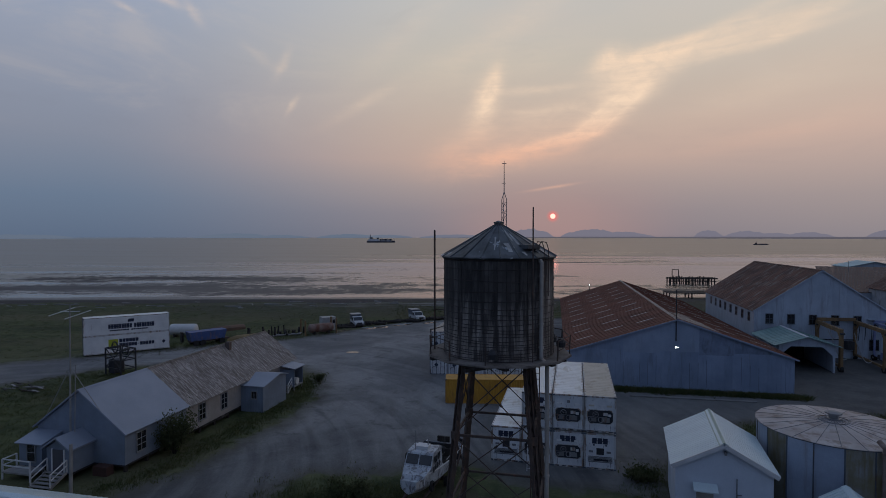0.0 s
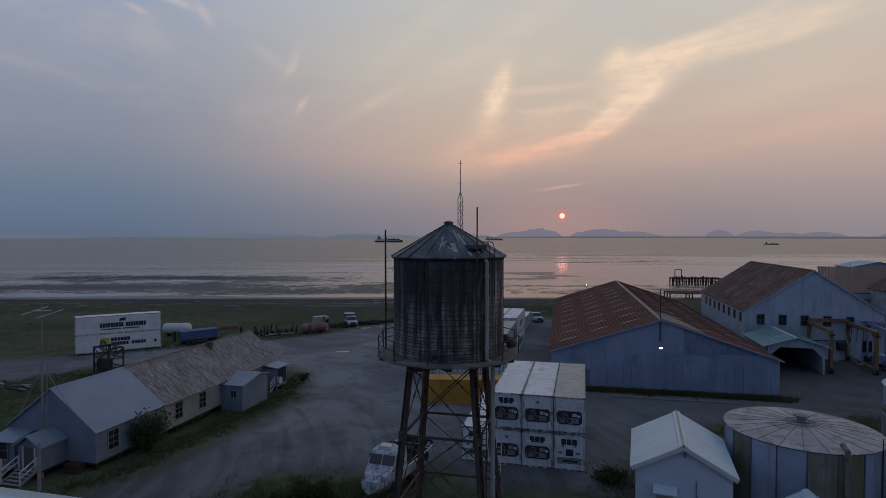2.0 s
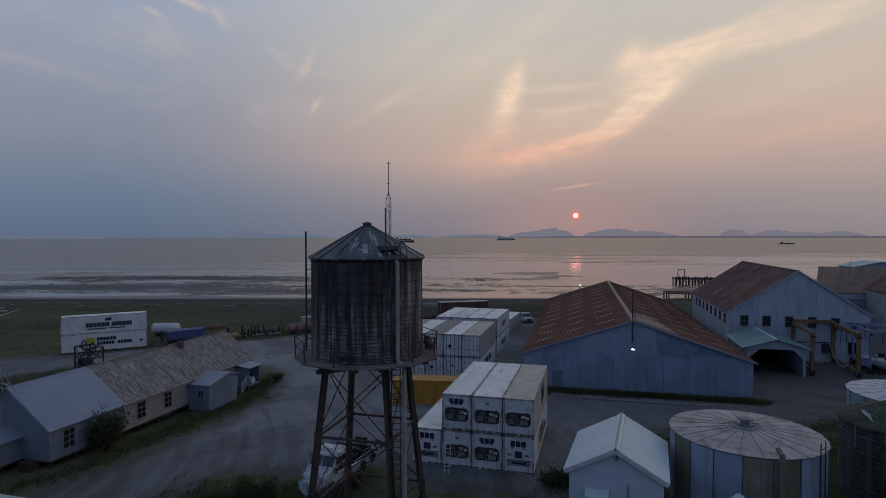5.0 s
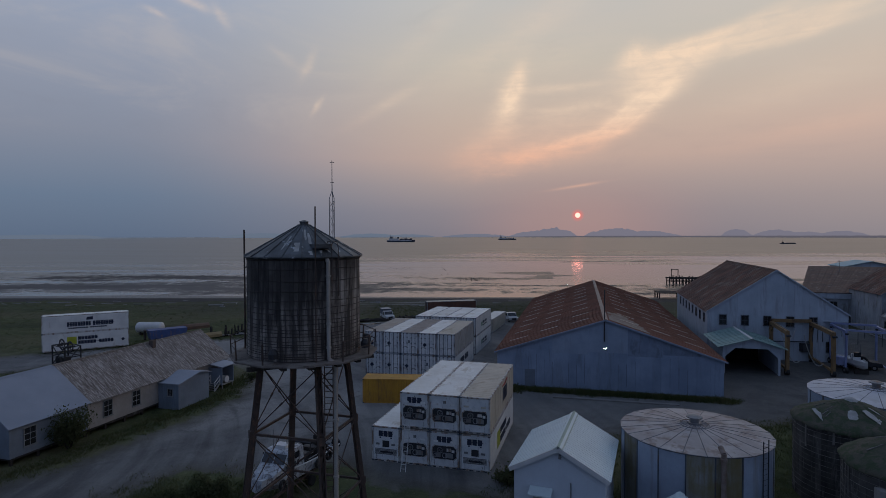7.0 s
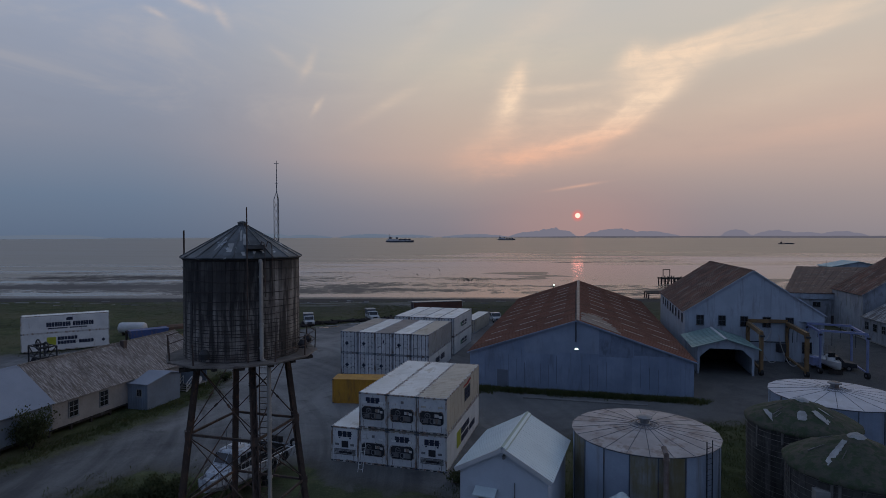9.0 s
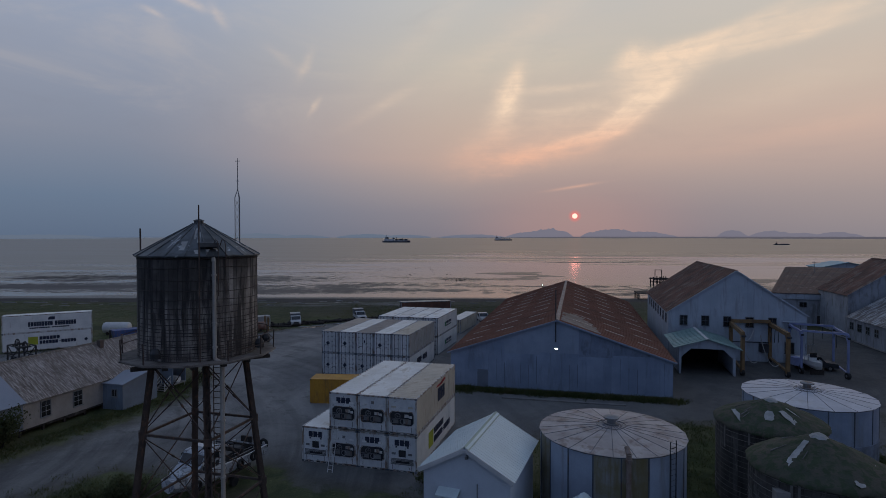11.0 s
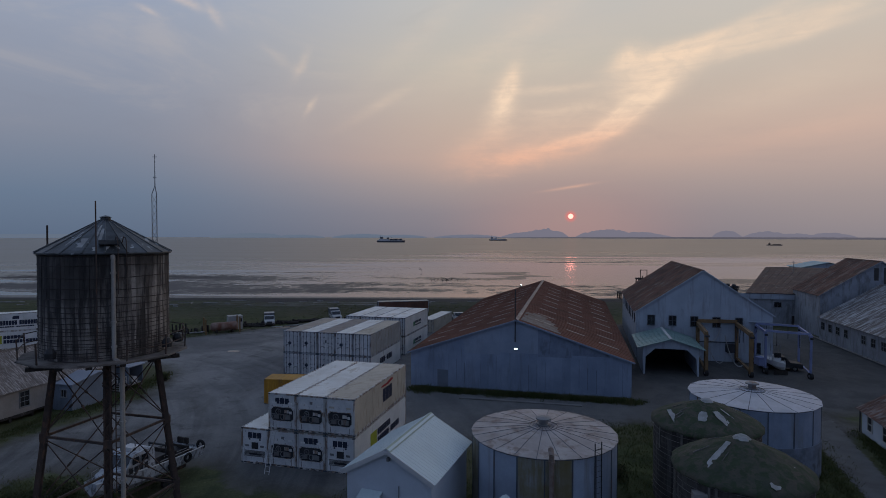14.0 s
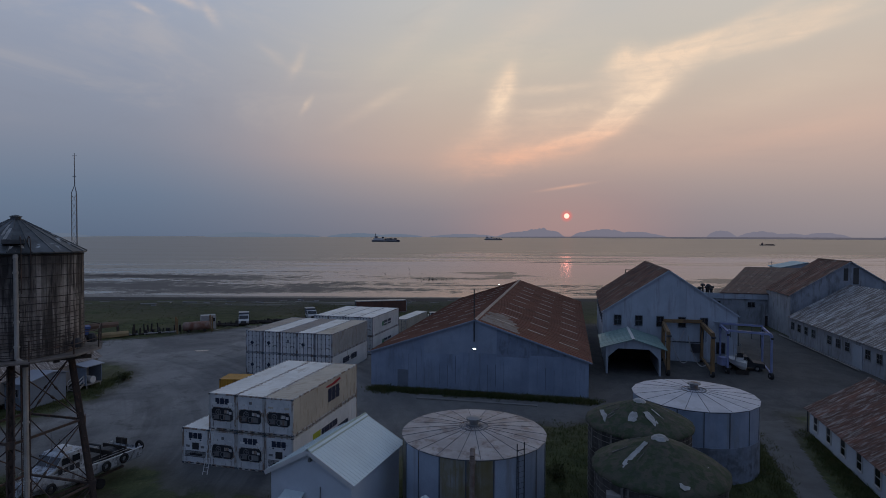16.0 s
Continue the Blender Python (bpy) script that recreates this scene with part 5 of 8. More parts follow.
def refrigerated_stack():
    spot = lambda k, lv: stack_spot(16.14, 45.3, 13.2, k, lv, gap=0.09)
    front = pose(0, 0.04, 0)
    word = [(-0.62, 2.06, 0.46, 3, 0.42, -1)]
    a = shipping_container("reefer_container", "white refrigerated container, black cooling unit, dark lettering", WHITE, ROOFWHITE, "machine", False)
    bars(a, front, word, NAVY)
    put_all(a, [spot(2, 1), spot(1, 0)])
    b = shipping_container("reefer_container", "white refrigerated container with a black cooling unit", WHITE, ROOFWHITE, "machine", False)
    part("notice", boxes((-0.1, 0.14, 0.03, 0.039, 2.2, 2.42)), MIDGREY, b)
    put_all(b, [spot(1, 1), spot(2, 0)])
    c = shipping_container("reefer_container", "white refrigerated container with control screen and dark lettering", WHITE, ROOFWHITE, "panel", False)
    bars(c, front, word + [(-0.55, 1.9, 0.12, 1, 0.16, -1), (0.4, 1.9, 0.12, 1, 0.16, -1)], NAVY)
    c.matrix_basis = spot(3, 0)
    d = copy_thing(c, spot(0, 0))
    d["label"] = "white refrigerated container with green square and side lettering"
    side = pose(CW / 2 - 0.001, 3.2, 0, 0, 0, 90)
    SQUARE(d, 0.0, 0.75, 1.35, LIME, side, "yellow-green square logo")
    bars(d, side, [(1.55, 1.5, 0.55, 6, 0.52, -1), (1.55, 0.78, 0.55, 12, 0.45, 6)], NAVY)
    e = shipping_container("reefer_container", "beige refrigerated container with a red and navy side marking", BEIGE, ROOFTAN, "machine", False, face=WHITE)
    e.matrix_basis = spot(0, 1)
    side = pose(CW / 2 - 0.001, 6.0, 0, 0, 0, 90)
    bm = bmesh.new()
    prism(bm, [(-0.5, 2.3), (2.6, 2.45), (2.3, 2.62), (1.2, 2.52), (1.3, 2.25), (0.7, 2.25), (0.6, 2.42), (-0.2, 2.45)], -0.016, -0.004)
    part("logo", bm, RED, e, "red wing-shaped mark", m=side)
    bars(e, side, [(0.0, 0.95, 1.15, 3, 0.78, -1)], NAVY, "large navy letters")
    lad = thing("ladder", 9.55, 47.0 - 0.55, 0, 13.2, "leaning aluminium ladder against the container stack", "ladder")
    bm = bmesh.new()
    for s in (-0.2, 0.2):
        rod(bm, (s, -1.15, 0), (s, 0, 3.6), 0.03, k=5)
    part("rail", bm, TRIM, lad)
    for i in range(11):
        f = (i + 0.7) / 11.5
        part("rung", rod(bmesh.new(), (-0.2, -1.15 * (1 - f), 3.6 * f), (0.2, -1.15 * (1 - f), 3.6 * f), 0.02, k=5), TRIM, lad)


def dry_stacks():
    spot = lambda k, lv: stack_spot(12.75, 74.0, 12.5, k, lv, 2.49)
    a = shipping_container("cargo_container", "white cargo container with barred doors, stacked in a block", WHITE, ROOFWHITE, "doors")
    di = lambda c, x, z: part("placard", prism(bmesh.new(), [(x - 0.29, z), (x, z - 0.29), (x + 0.29, z), (x, z + 0.29)], -0.03, -0.018), NAVY, c, "dark diamond placard")
    di(a, -0.35, 1.35)
    put_all(a, [spot(3, 1), spot(1, 1), spot(3, 0), spot(2, 0)])
    b = shipping_container("cargo_container", "white cargo container with a brown-grey roof and barred end doors", WHITE, ROOFDUN, "doors")
    part("notice", boxes((-0.12, 0.05, 0.0, 0.012, 1.5, 1.9)), NAVY, b)
    put_all(b, [spot(2, 1), spot(1, 0)])
    c = shipping_container("cargo_container", "white cargo container with a tan roof and barred end doors", WHITE, ROOFSAND, "doors")
    di(c, -0.3, 1.3)
    put_all(c, [spot(4, 1), spot(4, 0)])
    d = shipping_container("cargo_container", "grey-beige cargo container with ribbed sides, stacked in a block", GREYBOX, ROOFTAN, "doors", face=WHITE)
    d.matrix_basis = spot(0, 1)
    e = shipping_container("cargo_container", "white cargo container with dark lettering along its side", WHITE, ROOFWHITE, "doors")
    e.matrix_basis = spot(0, 0)
    side = pose(CW / 2 - 0.001, 3.4, 0, 0, 0, 90)
    bars(e, side, [(0, 1.3, 0.75, 7, 0.68, 3)], NAVY)
    spot = lambda k, lv: stack_spot(15.75, 88.6, 13.5, k, lv, 2.49)
    f = shipping_container("cargo_container", "white cargo container with small dark lettering, in the rear stack", WHITE, ROOFWHITE, "doors")
    side = pose(CW / 2 - 0.001, 5.0, 0, 0, 0, 90)
    bars(f, side, [(0, 1.35, 0.4, 9, 0.36, 4), (0, 0.95, 0.22, 12, 0.27, 5)], NAVY)
    SQUARE(f, -0.9, 1.0, 0.7, surface("green mark", (0.05, 0.2, 0.1, 1)), side, "green logo square")
    put_all(f, [spot(k, lv) for lv in (0, 1) for k in range(4)])
    y = shipping_container("cargo_container", "ochre-yellow ribbed cargo container standing alone on the gravel", YELLOW, YELLOW, "doors", H=2.75)
    y.matrix_basis = pose(2.75, 63.4 + 1.22, rise(-3), 0, 0, -92)
    r = shipping_container("cargo_container", "rust-brown cargo container with a weathered roof near the beach", BROWNBOX, ROOFTAN, "doors")
    r.matrix_basis = pose(4.6, 135.4, rise(4.6), 0, 0, -74)
    w = shipping_container("cargo_container", "dirty white cargo container behind the stacks", BEIGE, ROOFWHITE, "doors", H=2.6)
    w.matrix_basis = pose(18.0, 108.6, rise(18), 0, 0, -16)


def side_stack():
    """Two containers by the road, long side to the yard."""
    base = lambda lv: pose(-54.9, 90.0, 0.22 + lv * 2.9 + rise(-54.9), 0, 0, -(90 - 33.5)) @ Matrix.Translation((CW / 2, 0, 0))
    top = shipping_container("cargo_container", "white container with dark lettering, stacked by the road", WHITE, ROOFWHITE, "doors", False)
    top.matrix_basis = base(1)
    side = pose(CW / 2 + 0.001, 0, 0, 0, 0, 90)
    low = shipping_container("cargo_container", "white container with green square and lettering, by the road", WHITE, ROOFWHITE, "doors", False)
    low.matrix_basis = base(0)
    sl = thing("timber_sleepers", -54.9, 90.0, 0, 90 - 33.5, "squared timber sleepers under the stacked containers", "timber")
    for y in (0.3, 4.0, 8.0, 11.6):
        part("sleeper", boxes((0.1, CW - 0.1, y, y + 0.3, 0, 0.218)), DARKWOOD, sl)
    bars(top, side, [(3.4, 1.0, 0.72, 9, 0.37, -1), (7.0, 1.0, 0.72, 8, 0.37, -1), (3.6, 0.62, 0.2, 18, 0.3, 9)], NAVY)
    part("logo", prism(bmesh.new(), [(6.1, 1.95), (7.0, 1.95), (7.0, 2.45), (6.3, 2.45), (6.1, 2.3)], -0.016, -0.004), NAVY, top, "small dark logo above the lettering", m=side)
    SQUARE(low, 3.4, 0.9, 1.3, LIME, side, "yellow-green square logo")
    bars(low, side, [(4.9, 1.65, 0.55, 6, 0.46, -1), (4.9, 0.95, 0.55, 12, 0.42, 6)], NAVY)
    part("placard", prism(bmesh.new(), [(11.0, 1.2), (11.3, 0.9), (11.6, 1.2), (11.3, 1.5)], -0.016, -0.004), NAVY, low, m=side)


refrigerated_stack()
dry_stacks()
side_stack()


# ---- old house by the drive ----
def steps(parent, m, w, n, rise=0.18, go=0.27, rails=True, mat=GREYWOOD):
    """Open timber steps that climb towards local +y."""
    st = part("stair", beam(bmesh.new(), (-w / 2, 0, 0.05), (-w / 2, n * go, n * rise + 0.02), 0.06, 0.22), mat, parent, "open wooden steps with handrails", m=m)
    part("stringer", beam(bmesh.new(), (w / 2, 0, 0.05), (w / 2, n * go, n * rise + 0.02), 0.06, 0.22), mat, st)
    for i in range(n):
        part("tread", boxes((-w / 2, w / 2, i * go, i * go + 0.28, (i + 1) * rise - 0.05, (i + 1) * rise)), mat, st)
    if rails:
        for s in (-w / 2, w / 2):
            bm = bmesh.new()
            for y, z in ((0.1, 0.1), (n * go, n * rise)):
                beam(bm, (s, y, z), (s, y, z + 1.0), 0.08)
            beam(bm, (s, 0.1, 1.1), (s, n * go, n * rise + 1.0), 0.07)
            beam(bm, (s, 0.1, 0.65), (s, n * go, n * rise + 0.55), 0.06)
            part("handrail", bm, TRIM, st)


def old_house():
    W, L, E, R, B = 8.4, 27.9, 3.25, 6.35, 0.65
    h = W / 2
    b = thing("bunkhouse", -26.8, 46.12, 0, 12.6, "long weathered bunkhouse on posts with a shingled roof", "house")
    J = 7.3
    out = [(-h, B), (h, B), (h, E), (0, R), (-h, E)]
    part("wall", prism(bmesh.new(), out, 0, 0.18), BLUESIDING, b, "faded blue gable wall")
    part("wall", prism(bmesh.new(), out, L - 0.18, L), CREAMSIDING, b)
    for s in (-1, 1):
        x0, x1 = (h - 0.18, h) if s > 0 else (-h, -h + 0.18)
        part("wall", boxes((x0, x1, 0.18, J, B, E)), BLUESIDING, b)
        # added dark strips that stand for the shaded gap under the floor
        for i in range(12):
            y0 = 0.4 + i * 2.28
            part("skirt_board", boxes((s * (h - 0.02) - 0.02, s * (h - 0.02) + 0.02, y0, y0 + 2.0, B - 0.12 - 0.1 * (i % 3), B + 0.02)), DARKWOOD, b)
        part("wall", boxes((x0, x1, J, L - 0.18, B, E)), CREAMSIDING, b, "greying cream side wall")
    part("floor", boxes((-h + 0.1, h - 0.1, 0.1, L - 0.1, B - 0.2, B)), DARKWOOD, b)
    me = None
    for s in (-1, 0, 1):
        for i in range(13):
            m = Matrix.Translation((s * (h - 0.2), 0.25 + i * 2.28, 0))
            if me is None:
                me = part("post", boxes((-0.11, 0.11, -0.11, 0.11, -0.05, B - 0.2)), DARKWOOD, b, m=m).data
            else:
                place("post", me, b, m=m)
    slope, ang = math.hypot(h, R - E), math.atan2(R - E, h)
    for s in (-1, 1):
        m = Matrix(((0, -s * math.cos(ang), s * math.sin(ang), s * h), (1, 0, 0, 0), (0, math.sin(ang), math.cos(ang), E), (0, 0, 0, 1)))
        part("roof", boxes((-0.25, J + 0.1, -0.3, slope, 0.02, 0.13)), METALBLUE, b, "smooth blue-grey metal roof", m=m)
        o = part("roof", boxes((J + 0.1, L + 0.3, -0.3, slope, 0.02, 0.07)), SHINGLE, b, "lichen-streaked wooden shingle roof", m=m)
        # courses of shingles; the yard side is laid piece by piece
        rows = 14
        for r in range(rows):
            y0 = -0.35 + r * (slope + 0.35) / rows
            bm = bmesh.new()
            x = J + 0.1
            while x < L + 0.25:
                w = random.uniform(0.10, 0.24)
                q = y0 - random.uniform(0, 0.05)
                z = 0.075 + random.uniform(0, 0.025)
                vs = [bm.verts.new(p) for p in ((x, q, z + 0.025), (x + w - 0.014, q, z + 0.025), (x + w - 0.014, y0 + 0.52, z + 0.005), (x, y0 + 0.52, z + 0.005))]
                bm.faces.new(vs)
                lo = [bm.verts.new((v.co.x, v.co.y, v.co.z - 0.03)) for v in vs[:2]]
                bm.faces.new((vs[0], vs[1], lo[1], lo[0]))
                x += w
            tagged(part("shingles", bm, SHINGLE_ISLAND, o), kind="stuff")
    part("ridge_cap", prism(bmesh.new(), [(-0.2, R + 0.06), (0, R + 0.2), (0.2, R + 0.06), (0, R + 0.12)], J, L + 0.3), SHINGLE, b)
    part("ridge_cap", prism(bmesh.new(), [(-0.16, R + 0.08), (0, R + 0.18), (0.16, R + 0.08), (0, R + 0.12)], -0.25, J - 0.01), METALBLUE, b)
    part("chimney", boxes((0.35, 0.85, 19.0, 19.5, 5.6, 6.75)), surface("old brick flue", (0.10, 0.075, 0.065, 1)), b)
    for y, w, hh in ((1.7, 1.0, 1.5), (9.5, 0.95, 1.5), (13.0, 0.95, 1.5)):
        window(b, pose(h + 0.03, y, 2.05, 0, 0, 90), w, hh, 2, 3)
    # side annexe with its own low roof
    x0, x1, y0, y1 = h, h + 2.6, 16.1, 21.0
    part("annexe_wall", boxes((x0, x1, y0, y0 + 0.12, 0.05, 2.75)), BLUESIDING, b, "blue-grey annexe wall")
    bm = prism(bmesh.new(), [(y0 + 0.12, 0.05), (y1, 0.05), (y1, 3.0), (y0 + 3.2, 3.45), (y0 + 0.12, 2.78)], x1 - 0.12, x1, "x")
    part("annexe_wall", bm, BLUESIDING, b)
    part("annexe_wall", boxes((x0, x1 - 0.12, y1 - 0.12, y1, 0.05, 2.95)), BLUESIDING, b)
    part("annexe_roof", prism(bmesh.new(), [(y0 - 0.25, 2.80), (y0 + 3.2, 3.42), (y1 + 0.2, 3.0), (y1 + 0.2, 3.08), (y0 + 3.2, 3.52), (y0 - 0.25, 2.88)], x0 - 0.1, x1 + 0.25, "x"), METALBLUE, b, "pale metal annexe roof")
    for i in range(8):
        part("wall_board", boxes((x0 + i * 0.325 + 0.01, x0 + i * 0.325 + 0.315, y0 - 0.025, y0 - 0.002, 0.04, 2.72)), BLUESIDING, b)
    window(b, pose(x0 + 1.55, y0 - 0.03, 1.85), 0.6, 0.75, 2, 1)
    # open lean-to further along with steps
    y2, y3 = 24.3, 26.6
    part("leanto_wall", boxes((h, h + 1.9, y2, y2 + 0.1, 0.5, 2.6)), BLUESIDING, b)
    part("leanto_wall", boxes((h, h + 1.9, y3 - 0.1, y3, 0.5, 2.6)), BLUESIDING, b)
    part("leanto_floor", boxes((h, h + 1.9, y2 + 0.1, y3 - 0.1, 0.5, 0.6)), GREYWOOD, b)
    bm = prism(bmesh.new(), [(h - 0.1, 3.05), (h + 2.1, 2.7), (h + 2.1, 2.8), (h - 0.1, 3.15)], y2 - 0.2, y3 + 0.2)
    part("leanto_roof", bm, METALBLUE, b)
    for y in (y2 + 0.1, y3 - 0.2):
        part("post", boxes((h + 1.75, h + 1.85, y, y + 0.1, 0, 0.5)), GREYWOOD, b)
    steps(b, pose(h + 1.0, y2 - 0.05 - 1.1, 0, 0, 0, 0), 1.3, 4)
    d = bmesh.new()
    rod(d, (h + 0.5, y2 + 1.1, 1.03), (h + 1.8, y2 + 1.1, 1.03), 0.42, k=14)
    part("drum", d, TRIM, b, "white drum lying in the lean-to")
    # front entries
    for xa, xb, ya, zz in ((-4.1, -1.9, -1.7, 2.45), (-0.9, 1.3, -2.2, 2.5)):
        part("porch_wall", boxes((xa, xb, ya, ya + 0.1, 0.65, zz)), BLUESIDING, b)
        part("porch_wall", boxes((xa, xa + 0.1, ya + 0.1, 0, 0.65, zz)), BLUESIDING, b)
        part("porch_wall", boxes((xb - 0.1, xb, ya + 0.1, 0, 0.65, zz)), BLUESIDING, b)
        part("porch_floor", boxes((xa, xb, ya, 0, 0.5, 0.65)), DARKWOOD, b)
        for px in (xa + 0.1, xb - 0.1):
            part("post", boxes((px - 0.07, px + 0.07, ya + 0.1, ya + 0.24, 0, 0.5)), GREYWOOD, b)
    part("porch_roof", prism(bmesh.new(), [(-1.9, 2.4), (-0.0, 2.42), (0, 2.95), (-0.0, 3.0), (-1.95, 2.5)], -4.3, -1.7, "x"), METALBLUE, b)
    part("porch_roof", prism(bmesh.new(), [(-1.15, 2.42), (0.2, 3.3), (1.55, 2.42), (1.55, 2.54), (0.2, 3.42), (-1.15, 2.54)], -2.5, 0), METALBLUE, b, "small gabled porch roof")
    part("porch_wall", prism(bmesh.new(), [(-0.85, 2.5), (1.25, 2.5), (0.2, 3.22)], -2.16, -2.08), BLUESIDING, b)
    window(b, pose(-2.9, -1.73, 1.75), 0.75, 1.4, 1, 2)
    dr = part("door", boxes((-0.3, 0.7, -2.25, -2.203, 0.65, 2.4)), surface("dark porch door", (0.09, 0.09, 0.10, 1)), b, "dark door")
    part("door_handle", boxes((0.55, 0.62, -2.29, -2.25, 1.4, 1.5)), MIDGREY, dr)
    for x in (-0.42, 0.7):
        part("door_jamb", boxes((x, x + 0.12, -2.27, -2.2, 0.65, 2.45)), TRIM, dr)
    steps(b, pose(0.1, -3.75, 0, 0, 0, 0), 1.8, 5, 0.14, 0.30)
    deck = part("landing", boxes((-4.3, -1.6, -3.0, -1.72, 0.52, 0.64)), GREYWOOD, b, "small grey timber landing")
    for x, y in ((-4.25, -2.95), (-1.65, -2.95), (-4.25, -1.8)):
        part("post", boxes((x - 0.05, x + 0.05, y - 0.05, y + 0.05, 0, 1.6)), TRIM, deck)
    for z in (1.1, 1.57):
        part("rail", boxes((-4.2, -1.7, -2.98, -2.92, z - 0.04, z + 0.04)), TRIM, deck)
        part("rail", boxes((-4.28, -4.22, -2.9, -1.85, z - 0.04, z + 0.04)), TRIM, deck)
    part("crate", boxes((2.0, 3.3, -0.9, -0.2, 0, 0.75)), surface("rust-red crate", (0.07, 0.034, 0.028, 1)), b, "rust-red crate beneath the gable")
    # aerial on the gable
    a = thing("aerial_mast", -26.1, 45.2, 0, 12.6, "tall thin wooden aerial mast with a cross-arm", "aerial")
    part("pole", rod(bmesh.new(), (-1.0, -0.1, 0), (-1.15, 0.2, 13.3), 0.09, 0.045, 6), GREYWOOD, a)
    part("pole", rod(bmesh.new(), (-0.55, -0.2, 0), (-0.6, 0.1, 8.6), 0.05, 0.03, 6), GREYWOOD, a)
    bm = rod(bmesh.new(), (-2.1, 0.2, 12.75), (-0.2, 0.2, 12.85), 0.035, k=5)
    for x, z in ((-1.9, 12.7), (-0.4, 12.5)):
        rod(bm, (x - 0.55, -0.5, z - 0.2), (x + 0.55, 0.9, z + 0.35), 0.03, k=5)
    part("cross_arm", bm, TRIM, a, "pale cross-arm with short aerial rods")
    for q in ((1.22, 0.55, 4.9), (-4.1, 0.55, 4.0)):
        part("guy_wire", rod(bmesh.new(), (-1.1, 0.1, 8.4), q, 0.035, k=4), GREYWOOD, a)
    u = thing("utility_post", -24.75, 41.8, 0, 0, "short weathered grey wooden post by the steps", "post")
    part("pole", rod(bmesh.new(), (0, 0, 0), (0.02, 0.05, 3.6), 0.13, 0.11, 8), GREYWOOD, u)
    # pale roof of the next building below the view
    gable("cottage", -36.9, 34.4, 102.5, 8.0, 24.0, 3.12, 5.0, HUTWALL, HUTROOF, "white cottage with a pale corrugated roof", strip=0.4)


SHINGLE_ISLAND = surface("old lichened shingle pieces", (0.215, 0.19, 0.175, 1), (0.15, 0.125, 0.11, 1), 0.9, scale=0.5, stain=(0.42, 0.39, 0.37, 1), stretch=(1.1, 7.5, 1.2), cut=(0.45, 0.62), amount=0.75, rand=0.20, island=True)
old_house()


# ---- hut and tanks ----
def hut():
    b = gable("pump_hut", 19.93, 35.95, 18.4, 5.55, 6.7, 4.12, 5.62, HUTWALL, HUTROOF, "small white hut with a pale teal metal roof", over=0.28, strip=0.32, rib=0.142)
    part("ridge_flash", prism(bmesh.new(), [(-0.3, 5.61), (0, 5.86), (0.3, 5.61), (0, 5.83)], -0.3, 7.0), surface("pale green flashing", (0.42, 0.50, 0.42, 1)), b, "pale green ridge flashing")
    part("awning", prism(bmesh.new(), [(-0.75, 2.75), (-0.02, 3.0), (-0.02, 3.08), (-0.75, 2.83)], -1.75, -0.35, "x"), HUTROOF, b, "small awning over the door")
    part("door", boxes((-1.55, -0.55, -0.05, -0.003, 0.4, 2.6)), surface("door beige", (0.35, 0.33, 0.30, 1)), b)
    bm = rod(bmesh.new(), (0.75, -0.1, 0.6), (0.75, -0.1, 3.6), 0.035, k=6)
    rod(bm, (0.75, -0.1, 2.6), (1.05, -0.1, 2.6), 0.03, k=5)
    part("pipe", bm, MIDGREY, b)
    bm = bmesh.new()
    box(bm, 0.02, 0.16, -0.28, -0.002, 5.05, 5.25)
    part("lamp", bm, MIDGREY, b)


